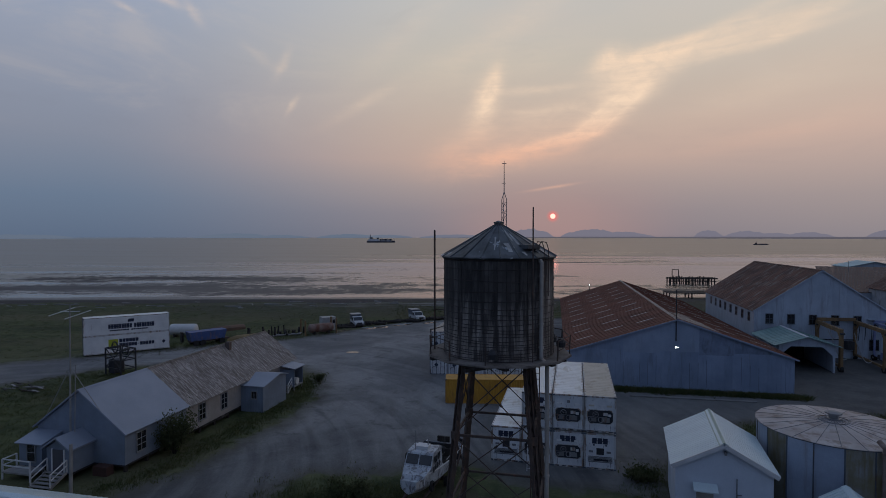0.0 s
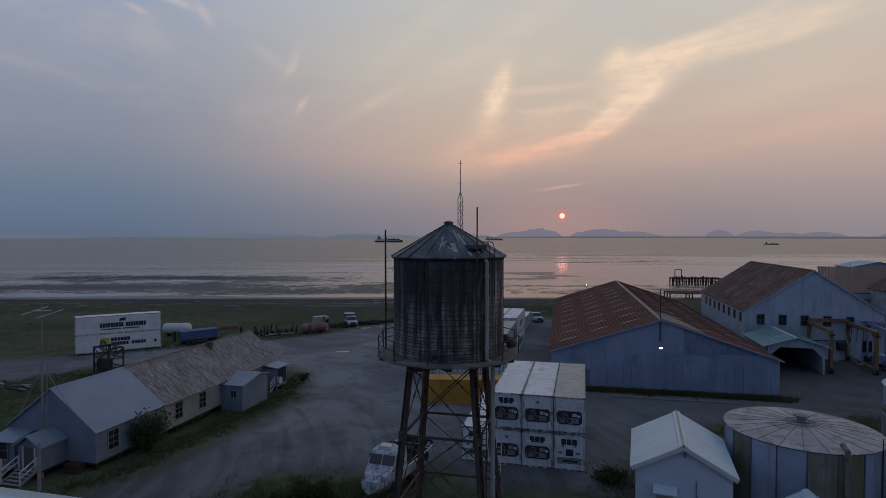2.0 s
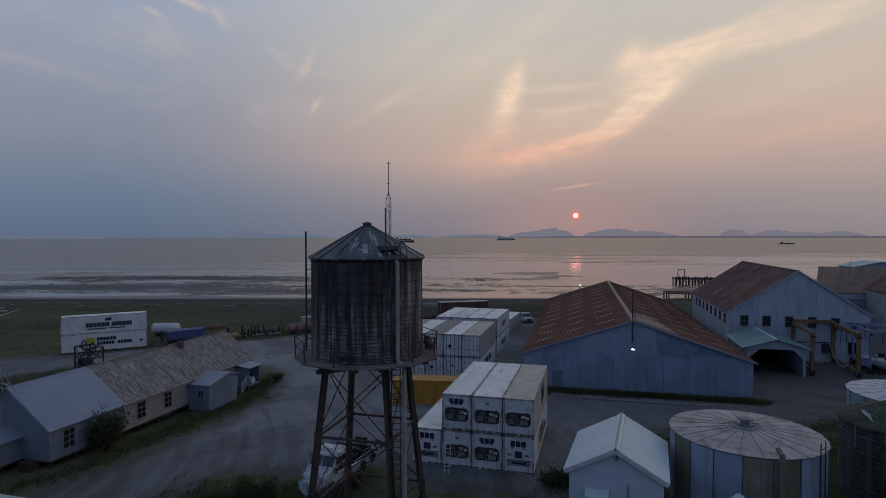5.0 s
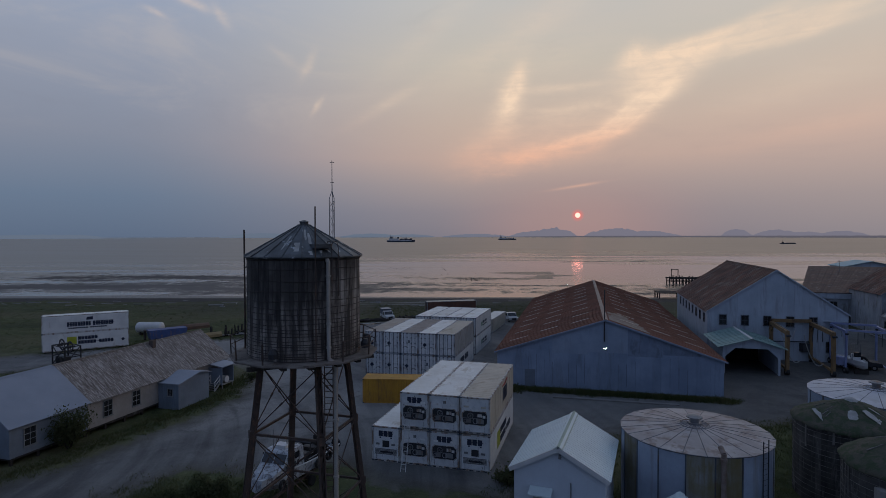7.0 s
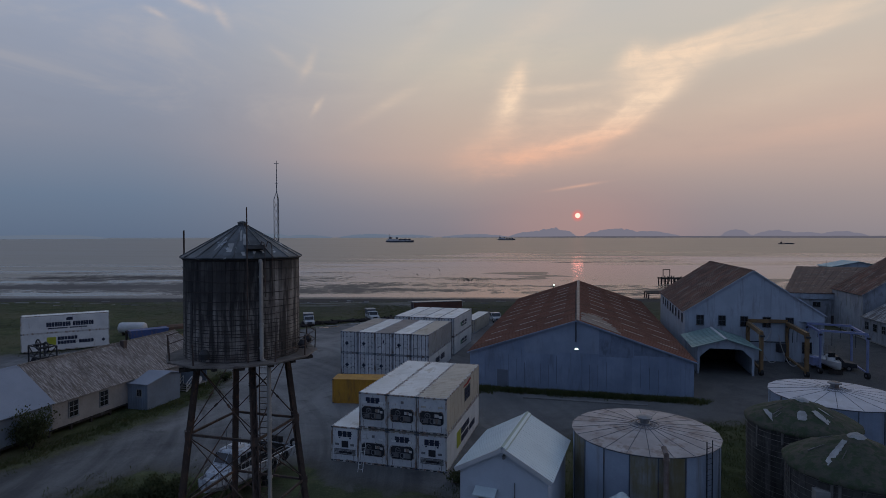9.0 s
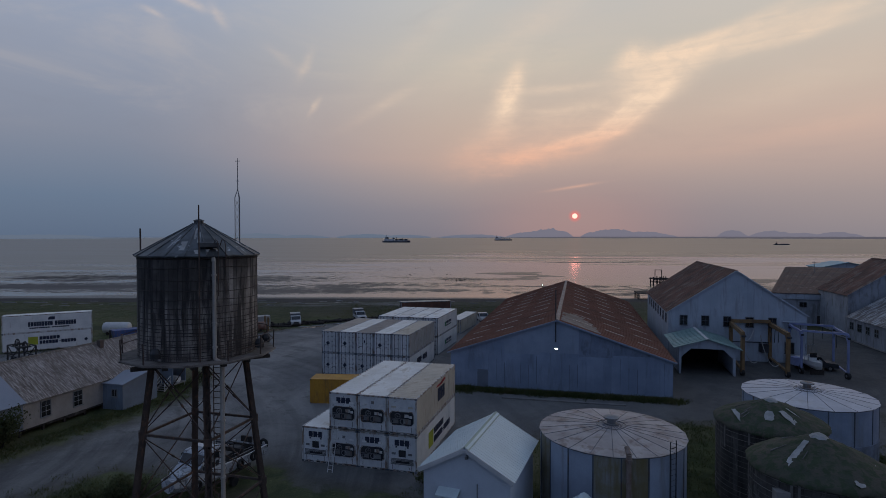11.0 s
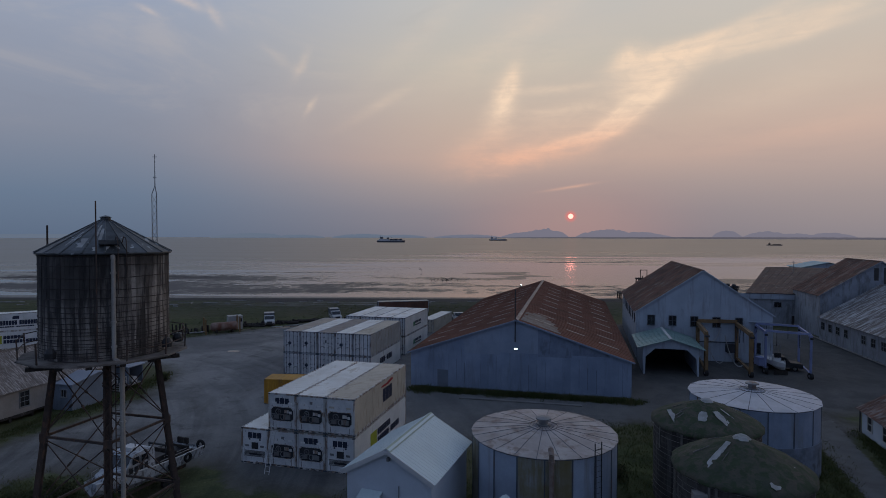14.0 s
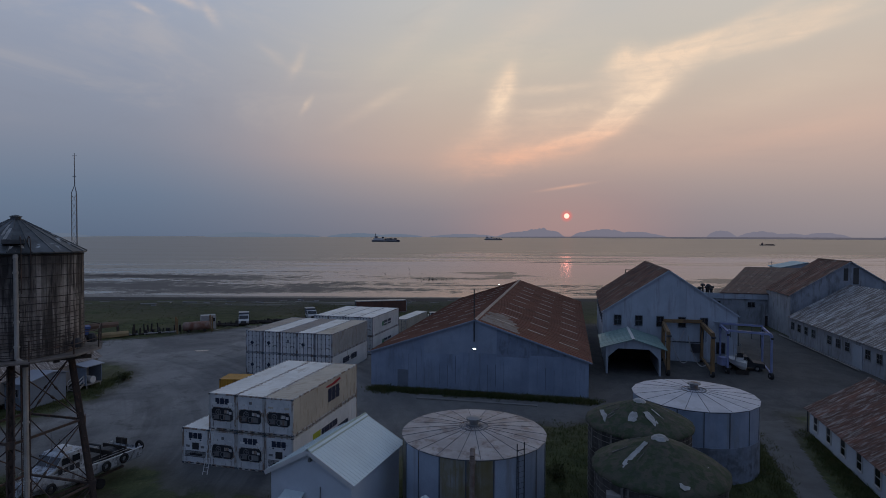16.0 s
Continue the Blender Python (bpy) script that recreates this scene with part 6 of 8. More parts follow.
def steel_tank(name, x, y, R, rim, apex, wall, roof, label, turn=0.0, band=0.0, joints=18, sectors=22, phase=0.0, stained=()):
    t = thing(name, x, y, 0, turn, label, "storage tank")
    w = 2 * math.pi * R / joints
    a = math.pi / joints
    z0 = band
    bm = bmesh.new()
    k = 4
    rings = []
    for i in range(k + 1):
        q = -a + 2 * a * i / k
        rings.append([bm.verts.new((r * math.sin(q), -r * math.cos(q), z)) for r, z in ((R, z0), (R, rim - 0.04), (R - 0.05, rim - 0.04), (R - 0.05, z0))])
    for p, q in zip(rings, rings[1:]):
        for i in range(4):
            bm.faces.new((p[i], q[i], q[(i + 1) % 4], p[(i + 1) % 4]))
    me = None
    for i in range(joints):
        m = pose(0, 0, 0, 0, 0, 360 * i / joints + phase)
        if me is None:
            ob = part("shell_plate", bm, wall, t, m=m)
            me = ob.data
            sm = part("seam", boxes((-0.04, 0.04, -0.03, 0.01, z0, rim - 0.05)), ENDFRAME, t, m=m @ pose(0, 0, 0, 0, 0, math.degrees(a)) @ Matrix.Translation((0, -R, 0))).data
        else:
            ob = place("shell_plate", me, t, m=m)
            place("seam", sm, t, m=m @ pose(0, 0, 0, 0, 0, math.degrees(a)) @ Matrix.Translation((0, -R, 0)))
        if i in stained:
            ob.material_slots[0].link, ob.material_slots[0].material = "OBJECT", TANKOLIVE
    if band:
        part("base_ring", lathe(bmesh.new(), [(R + 0.06, 0), (R + 0.06, band), (R - 0.3, band), (R - 0.3, 0)], 48), surface("mottled base ring paint", (0.20, 0.235, 0.30, 1), (0.13, 0.15, 0.185, 1), 0.8, scale=1.4, stain=(0.075, 0.08, 0.085, 1), stretch=(1.2, 1.2, 0.9), cut=(0.48, 0.62), amount=0.7), t, "mottled blue-grey base ring")
    part("rim", torus(bmesh.new(), (0, 0, rim - 0.02), R + 0.01, 0.045, 64, 5, "z"), ENDFRAME, t)
    s = math.pi / sectors
    bm = bmesh.new()
    r0, r1 = R + 0.05, 0.35
    zz = lambda r: rim + (apex - rim) * (1 - r / R) ** 0.85
    pts = [(r * math.tan(s) * sg, -r, zz(min(r, R)) + dz) for r in (r0, (r0 + r1) / 2, r1) for sg in (-1, 1) for dz in (0,)]
    v = [bm.verts.new(p) for p in pts]
    bm.faces.new((v[0], v[1], v[3], v[2]))
    bm.faces.new((v[2], v[3], v[5], v[4]))
    e = bmesh.ops.extrude_face_region(bm, geom=bm.faces[:])
    for q in e["geom"]:
        if isinstance(q, bmesh.types.BMVert):
            q.co.z += 0.03
    rib = bmesh.new()
    for p, q in ((pts[1], pts[3]), (pts[3], pts[5])):
        rod(rib, Vector(p) + Vector((0, 0, 0.03)), Vector(q) + Vector((0, 0, 0.03)), 0.021, k=5)
    me = None
    for i in range(sectors):
        m = pose(0, 0, 0, 0, 0, 360 * i / sectors + 3)
        if me is None:
            me, rb = part("roof_plate", bm, roof, t, m=m).data, part("roof_rib", rib, ENDFRAME, t, m=m).data
        else:
            place("roof_plate", me, t, m=m)
            place("roof_rib", rb, t, m=m)
    part("roof_ring", torus(bmesh.new(), (0, 0, zz(0.95) + 0.05), 0.95, 0.03, 24, 4, "z"), MIDGREY, t)
    part("vent", lathe(bmesh.new(), [(0.42, zz(0) - 0.15), (0.4, apex + 0.08), (0.3, apex + 0.1), (0.3, apex + 0.38), (0.52, apex + 0.42), (0.52, apex + 0.5), (0.22, apex + 0.6), (0, apex + 0.62)], 14), MIDGREY, t, "grey roof vent")
    return t


TANKSTAVE = surface("mould-dark tank staves", (0.088, 0.084, 0.080, 1), (0.052, 0.050, 0.048, 1), 0.92, spec=0.2, scale=1.0, stain=(0.17, 0.165, 0.155, 1), stretch=(2.4, 2.4, 0.4), cut=(0.54, 0.70), rand=0.28)
BOARDGREY = surface("old grey tank boards", (0.17, 0.165, 0.155, 1), (0.10, 0.096, 0.09, 1), 0.9, scale=1.5, rand=0.3)


def mossy_tank(x, y, R, rim, apex, label, patches, turn=0):
    t = thing("wooden_tank", x, y, 0, turn, label, "storage tank")
    k = 56
    w = 2 * math.pi * R / k
    bm = boxes((-w / 2 + 0.008, w / 2 - 0.008, 0, 0.08, 0, rim + 0.05))
    me = None
    for i in range(k):
        m = pose(0, 0, 0, 0, 0, 360 * i / k) @ Matrix.Translation((0, -R + random.uniform(-0.015, 0.015), 0))
        if me is None:
            me = part("stave", bm, TANKSTAVE, t, m=m).data
        else:
            place("stave", me, t, m=m)
    z = 0.4
    while z < rim - 0.15:
        bm = torus(bmesh.new(), (0, 0, z), R + 0.02, 0.018, 48, 4, "z")
        for v in bm.verts:
            v.co.z += 0.04 * math.sin(2 * math.atan2(v.co.y, v.co.x) + z)
        part("hoop", bm, BOARDGREY, t, "pale iron hoop")
        z += 0.36
    # sagging mossy roof with a ragged edge
    bm = bmesh.new()
    n, rows = 84, 15
    drop = lambda f: (1 - f) ** 0.92 * 0.92 + 0.08 * (1 - f ** 6)
    rings = []
    for j in range(rows + 1):
        f = 1 - 0.92 * j / rows
        ring = []
        for i in range(n):
            A = 2 * math.pi * i / n
            r = (R + 0.18) * f * (1 + (0.025 * noise.noise(Vector((math.cos(A) * 6, math.sin(A) * 6, x))) if j == 0 else 0))
            px, py = r * math.cos(A), r * math.sin(A)
            clump = 0.07 * noise.noise(Vector((px * 0.9, py * 0.9, x))) + 0.075 * noise.noise(Vector((px * 2.6, py * 2.6, y))) + 0.03 * noise.noise(Vector((px * 6, py * 6, 2.0)))
            ring.append(bm.verts.new((px, py, rim + (apex - rim) * drop(f) + clump)))
        rings.append(ring)
    lip = [bm.verts.new((v.co.x, v.co.y, v.co.z - 0.12 - 0.12 * abs(noise.noise(Vector((v.co.x * 4, v.co.y * 4, 1.0)))))) for v in rings[0]]
    for a, b in zip([lip] + rings, rings):
        for i in range(n):
            bm.faces.new((a[i], a[(i + 1) % n], b[(i + 1) % n], b[i]))
    bm.faces.new(rings[-1])
    part("roof", bm, MOSS, t, "mossy conical board roof", smooth=True)
    rr = random.Random(int(x * 10))
    for i in range(7):
        a, r0 = rr.uniform(0, 360), rr.uniform(0.3, 0.8) * R
        ln, w = rr.uniform(0.25, 0.9), rr.uniform(0.03, 0.07)
        pt = lambda r: Vector((0, -r, rim + (apex - rim) * drop(r / (R + 0.18)) + 0.05))
        part("bare_board", beam(bmesh.new(), pt(r0), pt(min(R, r0 + ln)), w, 0.04), BOARDGREY, t, m=pose(0, 0, 0, 0, 0, a))
    for i in range(10):
        a = rr.uniform(0, 360)
        part("loose_board", boxes((-0.07, 0.07, -0.05, -0.02, rim - rr.uniform(0.9, 2.6), rim - 0.12)), BOARDGREY, t, m=pose(0, 0, 0, 0, 0, a) @ Matrix.Translation((0, -R, 0)))
    part("cap", lathe(bmesh.new(), [(0.5, apex - 0.2), (0.34, apex - 0.04), (0.12, apex + 0.05), (0, apex + 0.06)], 7), PALEWOOD, t, "torn pale cap")
    for a, r, w, ln, tilt in patches:
        bm = bmesh.new()
        k = max(4, int(ln / 0.16))
        jag = lambda i, c: 0.32 * w * noise.noise(Vector((i * 1.7, a + c, r))) + 0.07 * w * (i % 2)
        taper = lambda i: 0.55 + 0.45 * math.sin(math.pi * (0.12 + 0.8 * i / k))
        pts = [(w / 2 * taper(i) + jag(i, 0), -ln / 2 + ln * i / k) for i in range(k + 1)]
        pts += [(-w / 2 * taper(i) + jag(i, 5) * 0.6, -ln / 2 + ln * i / k) for i in range(k, -1, -1)]
        prism(bm, pts, 0.03, 0.055, "z")
        pitch = math.degrees(math.atan2(apex - rim, R)) * 1.02
        part("roof_patch", bm, PALEWOOD, t, "bare pale roof patch", m=pose(0, 0, 0, 0, 0, a + 90) @ Matrix.Translation((0, -r, rim + (apex - rim) * (1 - r / (R + 0.2)) * 1.02 + 0.05)) @ pose(0, 0, 0, pitch, 0, tilt))
    return t


hut()
tank = steel_tank("steel_tank", 29.8, 40.3, 4.72, 5.3, 5.75, TANKWHITE, TANKTOP, "squat pale steel tank with olive stains and a chalky ribbed roof", 8, phase=10.5, stained=(0, 14, 17))
bm = rod(bmesh.new(), (0.44, -4.95, 0.1), (0.44, -4.95, 5.6), 0.15, k=12)
rod(bm, (0.44, -4.95, 5.55), (0.40, -4.4, 5.8), 0.16, k=10)
rod(bm, (0.44, -4.95, 5.2), (0.44, -4.95, 5.32), 0.2, k=12)
part("pipe", bm, surface("rust-streaked filler pipe", (0.26, 0.22, 0.20, 1), (0.14, 0.09, 0.07, 1), 0.7, 0.1, scale=1.5), tank, "rust-streaked vertical filler pipe")
bm = bmesh.new()
for q in (38.0, 44.5):
    px, py = 4.86 * math.sin(radians(q)), -4.86 * math.cos(radians(q))
    rod(bm, (px, py, 0), (px, py, 6.1), 0.035, k=5)
for i in range(17):
    z = 0.4 + i * 0.33
    rod(bm, (4.86 * math.sin(radians(38)), -4.86 * math.cos(radians(38)), z), (4.86 * math.sin(radians(44.5)), -4.86 * math.cos(radians(44.5)), z), 0.034 if i == 16 else 0.012, k=4)
part("ladder", bm, DARK, tank, "dark upright ladder rising above the rim")
steel_tank("steel_tank", 48.1, 49.2, 4.72, 5.4, 5.85, TANKBLUE, TANKTOPB, "pale blue steel tank on a dark ring, pale ribbed roof", 3, band=2.7, joints=16, sectors=18)
mossy_tank(41.35, 42.2, 3.4, 5.5, 7.05, "dark wooden tank with a mossy roof and iron hoops", [(-160, 2.7, 0.45, 1.6, 80), (-120, 1.9, 0.55, 0.95, 0), (-85, 2.0, 0.5, 1.4, 15), (-62, 1.7, 0.1, 1.2, 10)], 0)
mossy_tank(40.1, 34.77, 3.5, 5.35, 7.15, "dark wooden tank with a sagging mossy roof", [(-135, 1.9, 0.34, 2.3, 6), (-68, 3.2, 0.55, 0.45, 20), (-20, 2.7, 0.2, 0.35, 0)], 20)
crate = thing("pump_cabinet", 37.0, 32.9, 0, 10, "weathered pale board housing beside the wooden tank", "cabinet")
part("housing", boxes((-0.35, 0.35, -0.3, 0.3, 0, 4.7)), GREYWOOD, crate)
gable("tool_shed", 25.9, 32.3, 20, 2.4, 2.7, 2.5, 3.3, HUTWALL, HUTROOF, "tiny white shed with a pale roof", over=0.15, strip=0.3)


# ---- cannery yard ----
def portico():
    p = thing("boat_shelter", 52.0, 77.2, 0, 12.5, "open boat shelter with a sea-green roof and braced posts", "shelter")
    W, L, E, R = 6.9, 9.6, 3.7, 4.75
    h = W / 2
    part("wall", boxes((h - 0.15, h, 0.3, L, 0, E)), PALEWALL, p)
    part("wall", boxes((-h, -h + 0.15, 0.3, L, 0, E)), PALEWALL, p)
    bm = prism(bmesh.new(), [(-h, E), (-h, 0), (-h + 0.25, 0), (-h + 0.3, 2.3), (-h + 1.5, 3.45), (h - 1.5, 3.45), (h - 0.3, 2.3), (h - 0.25, 0), (h, 0), (h, E), (0, R - 0.05)], 0, 0.25)
    part("portal", bm, PALEWALL, p, "pale arched front frame")
    slope, ang = math.hypot(h, R - E), math.atan2(R - E, h)
    for s in (-1, 1):
        m = Matrix(((0, -s * math.cos(ang), s * math.sin(ang), s * h), (1, 0, 0, 0), (0, math.sin(ang), math.cos(ang), E), (0, 0, 0, 1)))
        d = part("roof", boxes((-0.5, L, -0.75, slope, 0.02, 0.08)), GREENROOF, p, m=m)
        me = None
        for i in range(12):
            mm = Matrix.Translation((-0.5 + i * 0.84, 0, 0))
            if me is None:
                me = part("roof_sheet", boxes((0, 0.78, -0.77, slope, 0.084, 0.105), (0.78, 0.84, -0.77, slope, 0.084, 0.13)), GREENROOF, d, m=mm).data
            else:
                place("roof_sheet", me, d, m=mm)
    part("ridge_cap", prism(bmesh.new(), [(-0.2, R + 0.08), (0, R + 0.2), (0.2, R + 0.08), (0, R + 0.14)], -0.5, L), TRIM, p, "pale ridge cap")
    part("back", boxes((-h + 0.2, h - 0.2, L - 0.1, L - 0.05, 0, E)), DARKWOOD, p)


def straddle_frame(name, corners, H, size, mat, label, drop=True):
    """A hoist on four wheeled legs: side beams along the travel, cross beams, winches and slings."""
    f = thing(name, corners[0][0], corners[0][1], 0, 0, label, "boat hoist")
    o = Vector((corners[0][0], corners[0][1], 0))
    P = [Vector((x, y, 0)) - o for x, y in corners]          # front left, front right, back right, back left
    top = Vector((0, 0, H))
    for p in P:
        part("leg", beam(bmesh.new(), p + Vector((0, 0, 0.5)), p + top, size), mat, f)
        w = part("wheel", rod(bmesh.new(), p + Vector((-0.17, 0, 0.42)), p + Vector((0.17, 0, 0.42)), 0.42, k=16), TYRE, f)
        part("hub", rod(bmesh.new(), p + Vector((-0.19, 0, 0.42)), p + Vector((0.19, 0, 0.42)), 0.16, k=10), MIDGREY, w)
        part("winch", rod(bmesh.new(), p + top + Vector((-size * 0.7, -size * 0.62, -0.35)), p + top + Vector((size * 0.7, -size * 0.62, -0.35)), 0.14, k=8), DARK, f)
    for a, b in ((0, 3), (1, 2)):
        d = (P[b] - P[a]).normalized()
        part("side_beam", beam(bmesh.new(), P[a] + top - d * size * 0.5, P[b] + top + d * size * 0.5, size, size * 1.3), mat, f)
        part("sill_beam", beam(bmesh.new(), P[a] + Vector((0, 0, 0.75)), P[b] + Vector((0, 0, 0.75)), size * 0.7), mat, f)
        for e, sg in ((a, 1), (b, -1)):
            part("knee_brace", beam(bmesh.new(), P[e] + Vector((0, 0, H - 1.3)), P[e] + d * sg * 1.3 + top, size * 0.5), mat, f)
    part("cross_beam", beam(bmesh.new(), P[3] + top + Vector((0, 0, size * 0.9)), P[2] + top + Vector((0, 0, size * 0.9)), size, size * 1.2), mat, f)
    if drop:
        part("tie_rod", beam(bmesh.new(), P[3] + Vector((0, 0, H * 0.52)), P[2] + Vector((0, 0, H * 0.52)), 0.14), DARK, f)
        for k, (u0, u1, dep, fr) in enumerate(((0.12, 0.5, 1.6, 0.75), (0.5, 0.93, 4.2, 0.3), (0.1, 0.55, 4.4, 0.6))):
            bm = bmesh.new()
            A, B = P[0].lerp(P[3], fr), P[1].lerp(P[2], fr)
            pts = [A.lerp(B, u0 + (u1 - u0) * i / 10) + Vector((0, 0, H - 0.6 - dep * math.sin(math.pi * (0.5 * k * 0 + i / 10) * (1.0 if k == 0 else 0.62)) ** 0.8)) for i in range(11)]
            for p, q in zip(pts, pts[1:]):
                rod(bm, p, q, 0.06, k=5)
            part("sling", bm, PALEWOOD, f, "hanging pale lifting sling")
        for k in range(3):
            p = P[1].lerp(P[2], 0.35 + 0.2 * k)
            part("hoist_chain", rod(bmesh.new(), p + Vector((-0.35, 0, H - 0.2)), p + Vector((-0.35 - 0.1 * k, 0, H - 1.6 - 0.4 * k)), 0.05, k=5), DARK, f)
        part("engine_box", boxes((P[2].x - 1.4, P[2].x - 0.4, P[2].y - 0.5, P[2].y + 0.5, 1.5, 2.7)), DARK, f)
    else:
        part("cross_beam", beam(bmesh.new(), P[0] + top + Vector((0, 0, size * 0.9)), P[1] + top + Vector((0, 0, size * 0.9)), size, size * 1.2), mat, f)
        part("engine_box", boxes((-0.5, 0.35, 0.6, 1.9, 0.95, 2.0)), mat, f)
        for u in (0.25, 0.75):
            for fr in (0.0, 1.0):
                p = (P[0].lerp(P[1], u)).lerp(P[3].lerp(P[2], u), fr)
                part("hoist_chain", rod(bmesh.new(), p + top, p + Vector((0, 0, H - 1.7)), 0.04, k=5), DARK, f)
    return f


def hull(bm, L, W, D, keel=0.0, sheer=0.35, n=12, full=0.8, blunt=0.0):
    """An open boat hull, bow at -y, stern at y = L."""
    rows = []
    for i in range(n + 1):
        t = i / n
        w = W / 2 * min(1.0, blunt + (1 - blunt) * (1 - (1 - t) ** 2.4) * 1.02 + 0.015)
        zt = D + sheer * (1 - t) ** 2
        zb = keel + 0.55 * D * max(0, 1 - t * 3.2) ** 1.6
        ring = [(-w, zt), (-w * 0.93, zb + (zt - zb) * 0.45), (-w * 0.55 * full, zb + 0.12), (0, zb), (w * 0.55 * full, zb + 0.12), (w * 0.93, zb + (zt - zb) * 0.45), (w, zt)]
        y = L * t - (0.5 * (1 - t) ** 3)
        rows.append([bm.verts.new((a, y, z)) for a, z in ring])
    for a, b in zip(rows, rows[1:]):
        for i in range(6):
            bm.faces.new((a[i], a[i + 1], b[i + 1], b[i]))
    bm.faces.new(rows[-1])
    bm.faces.new(rows[0])
    for a, b in zip(rows, rows[1:]):       # deck a little below the gunwale
        d = [bm.verts.new((v.co.x * 0.94, v.co.y, v.co.z - 0.18)) for v in (a[0], a[6], b[6], b[0])]
        bm.faces.new(d)
    return bm


def fishing_boat():
    b = thing("fishing_boat", 0.05, 38.2, 0, 17.5, "worn white fishing boat on a trailer beside the tower", "boat")
    up = 0.75
    hl = part("hull", hull(bmesh.new(), 7.9, 3.1, 1.2, blunt=0.36), BOATWHITE, b, m=Matrix.Translation((0, 0.7, up)))
    bm = bmesh.new()
    for s in (-1, 1):
        for i in range(10):
            t0, t1 = 0.08 + i * 0.092, 0.08 + (i + 1) * 0.092
            w = lambda t: s * 3.1 / 2 * min(1.0, 0.36 + 0.64 * (1 - (1 - t) ** 2.4) * 1.02 + 0.015)
            rod(bm, (w(t0), 0.7 + 7.9 * t0, up + 1.25 + 0.35 * (1 - t0) ** 2), (w(t1), 0.7 + 7.9 * t1, up + 1.25 + 0.35 * (1 - t1) ** 2), 0.05, k=6)
    part("gunwale", bm, TRIM, hl, m=Matrix.Translation((0, -0.7, -up)))
    z = up + 1.15
    cab = bmesh.new()
    prism(cab, [(1.0, z - 0.15), (4.4, z - 0.15), (4.4, z + 1.42), (4.2, z + 1.5), (2.75, z + 1.5), (2.6, z + 1.44), (2.05, z + 0.68), (1.2, z + 0.42), (0.95, z + 0.1)], -1.08, 1.08, "x")
    for v in cab.verts:                    # tumblehome and a narrower nose
        v.co.x *= 1 - 0.10 * max(0, (v.co.z - z) / 1.5) - 0.22 * max(0, 2.1 - v.co.y)
    c = part("cabin", cab, BOATWHITE, b, "low white wheelhouse")
    for x in (-0.48, 0.48):
        m = Matrix.Translation((x * 1.02, 2.32, z + 1.06)) @ pose(0, 0, 0, -36, 0, 0)
        part("windscreen", boxes((-0.44, 0.44, -0.03, 0.0, -0.34, 0.34)), GLASSDARK, c, m=m)
    for s in (-1, 1):
        for y in (2.75, 3.5):
            part("side_window", boxes((min(s * 1.083, s * 1.1), max(s * 1.083, s * 1.1), y - 0.27, y + 0.27, z + 0.85, z + 1.3)), GLASSDARK, c)
    bars_ = bmesh.new()
    for i in range(4):
        box(bars_, 1.085, 1.098, 2.2 + i * 0.42, 2.48 + i * 0.42, z + 0.3, z + 0.68)
    box(bars_, 1.084, 1.09, 2.2, 3.9, z + 0.47, z + 0.5)
    part("lettering", bars_, DARK, c)
    bm = rod(bmesh.new(), (-0.5, 2.9, z + 1.5), (-0.5, 2.9, z + 2.9), 0.025, k=5)
    rod(bm, (0.3, 3.4, z + 1.5), (0.3, 3.4, z + 2.3), 0.04, k=6)
    rod(bm, (-0.8, 3.7, z + 1.5), (-0.8, 3.7, z + 2.1), 0.03, k=5)
    part("aerial", bm, MIDGREY, c)
    part("roof_box", boxes((-0.5, 0.4, 3.0, 3.7, z + 1.502, z + 1.75)), TRIM, c)
    deck = bmesh.new()
    for i in range(9):
        t0, t1 = 0.5 + i * 0.05, 0.5 + (i + 1) * 0.05 - 0.004
        w0, w1 = (1.34 * min(1.0, (1 - (1 - t) ** 2.4) * 1.02) for t in (t0, t1))
        prism(deck, [(-w0, 8.6 * t0), (w0, 8.6 * t0), (w1, 8.6 * t1), (-w1, 8.6 * t1)], up + 1.06, up + 1.1, "z")
    part("deck_boards", deck, DARKWOOD, b, "dark wet deck boards")
    for x0, y0, x1, y1 in ((-1.3, 4.5, -1.3, 8.2), (1.3, 4.6, 1.3, 8.0)):
        part("deck_rail", rod(bmesh.new(), (x0, y0, z + 0.32), (x1, y1, z + 0.22), 0.03, k=6), GREYWOOD, b)
    part("net_pole", rod(bmesh.new(), (0.3, 4.9, z + 0.1), (1.1, 7.6, z + 0.3), 0.03, k=6), GREYWOOD, b)
    for y, q in ((6.2, 0.5), (7.4, 0.42)):
        part("deck_frame", boxes((-1.15, 1.15, y, y + 0.09, z - 0.05, z + q)), DARKWOOD, b)
    part("netting", lathe(bmesh.new(), [(0.9, z - 0.08), (0.8, z + 0.12), (0.5, z + 0.3), (0.15, z + 0.36), (0, z + 0.36)], 9, (-0.2, 6.9, 0)), DARK, b, "heap of dark netting")
    part("fender", torus(bmesh.new(), (1.6, 6.9, z - 0.2), 0.27, 0.11, 16, 6, "x"), TYRE, b)
    part("fender", torus(bmesh.new(), (1.2, 1.6, z - 0.35), 0.27, 0.11, 16, 6, "x"), TYRE, b)
    part("deck_hatch", boxes((-0.55, 0.55, 4.6, 5.9, z - 0.1, z + 0.35)), DARK, b, "dark engine box")
    part("rack", boxes((-0.5, 0.5, 8.0, 8.15, z + 0.3, z + 0.75)), DARKWOOD, b)
    bm = bmesh.new()
    for s in (-0.8, 0.8):
        rod(bm, (s, 5.6, z), (s, 5.6, z + 1.1), 0.04, k=5)
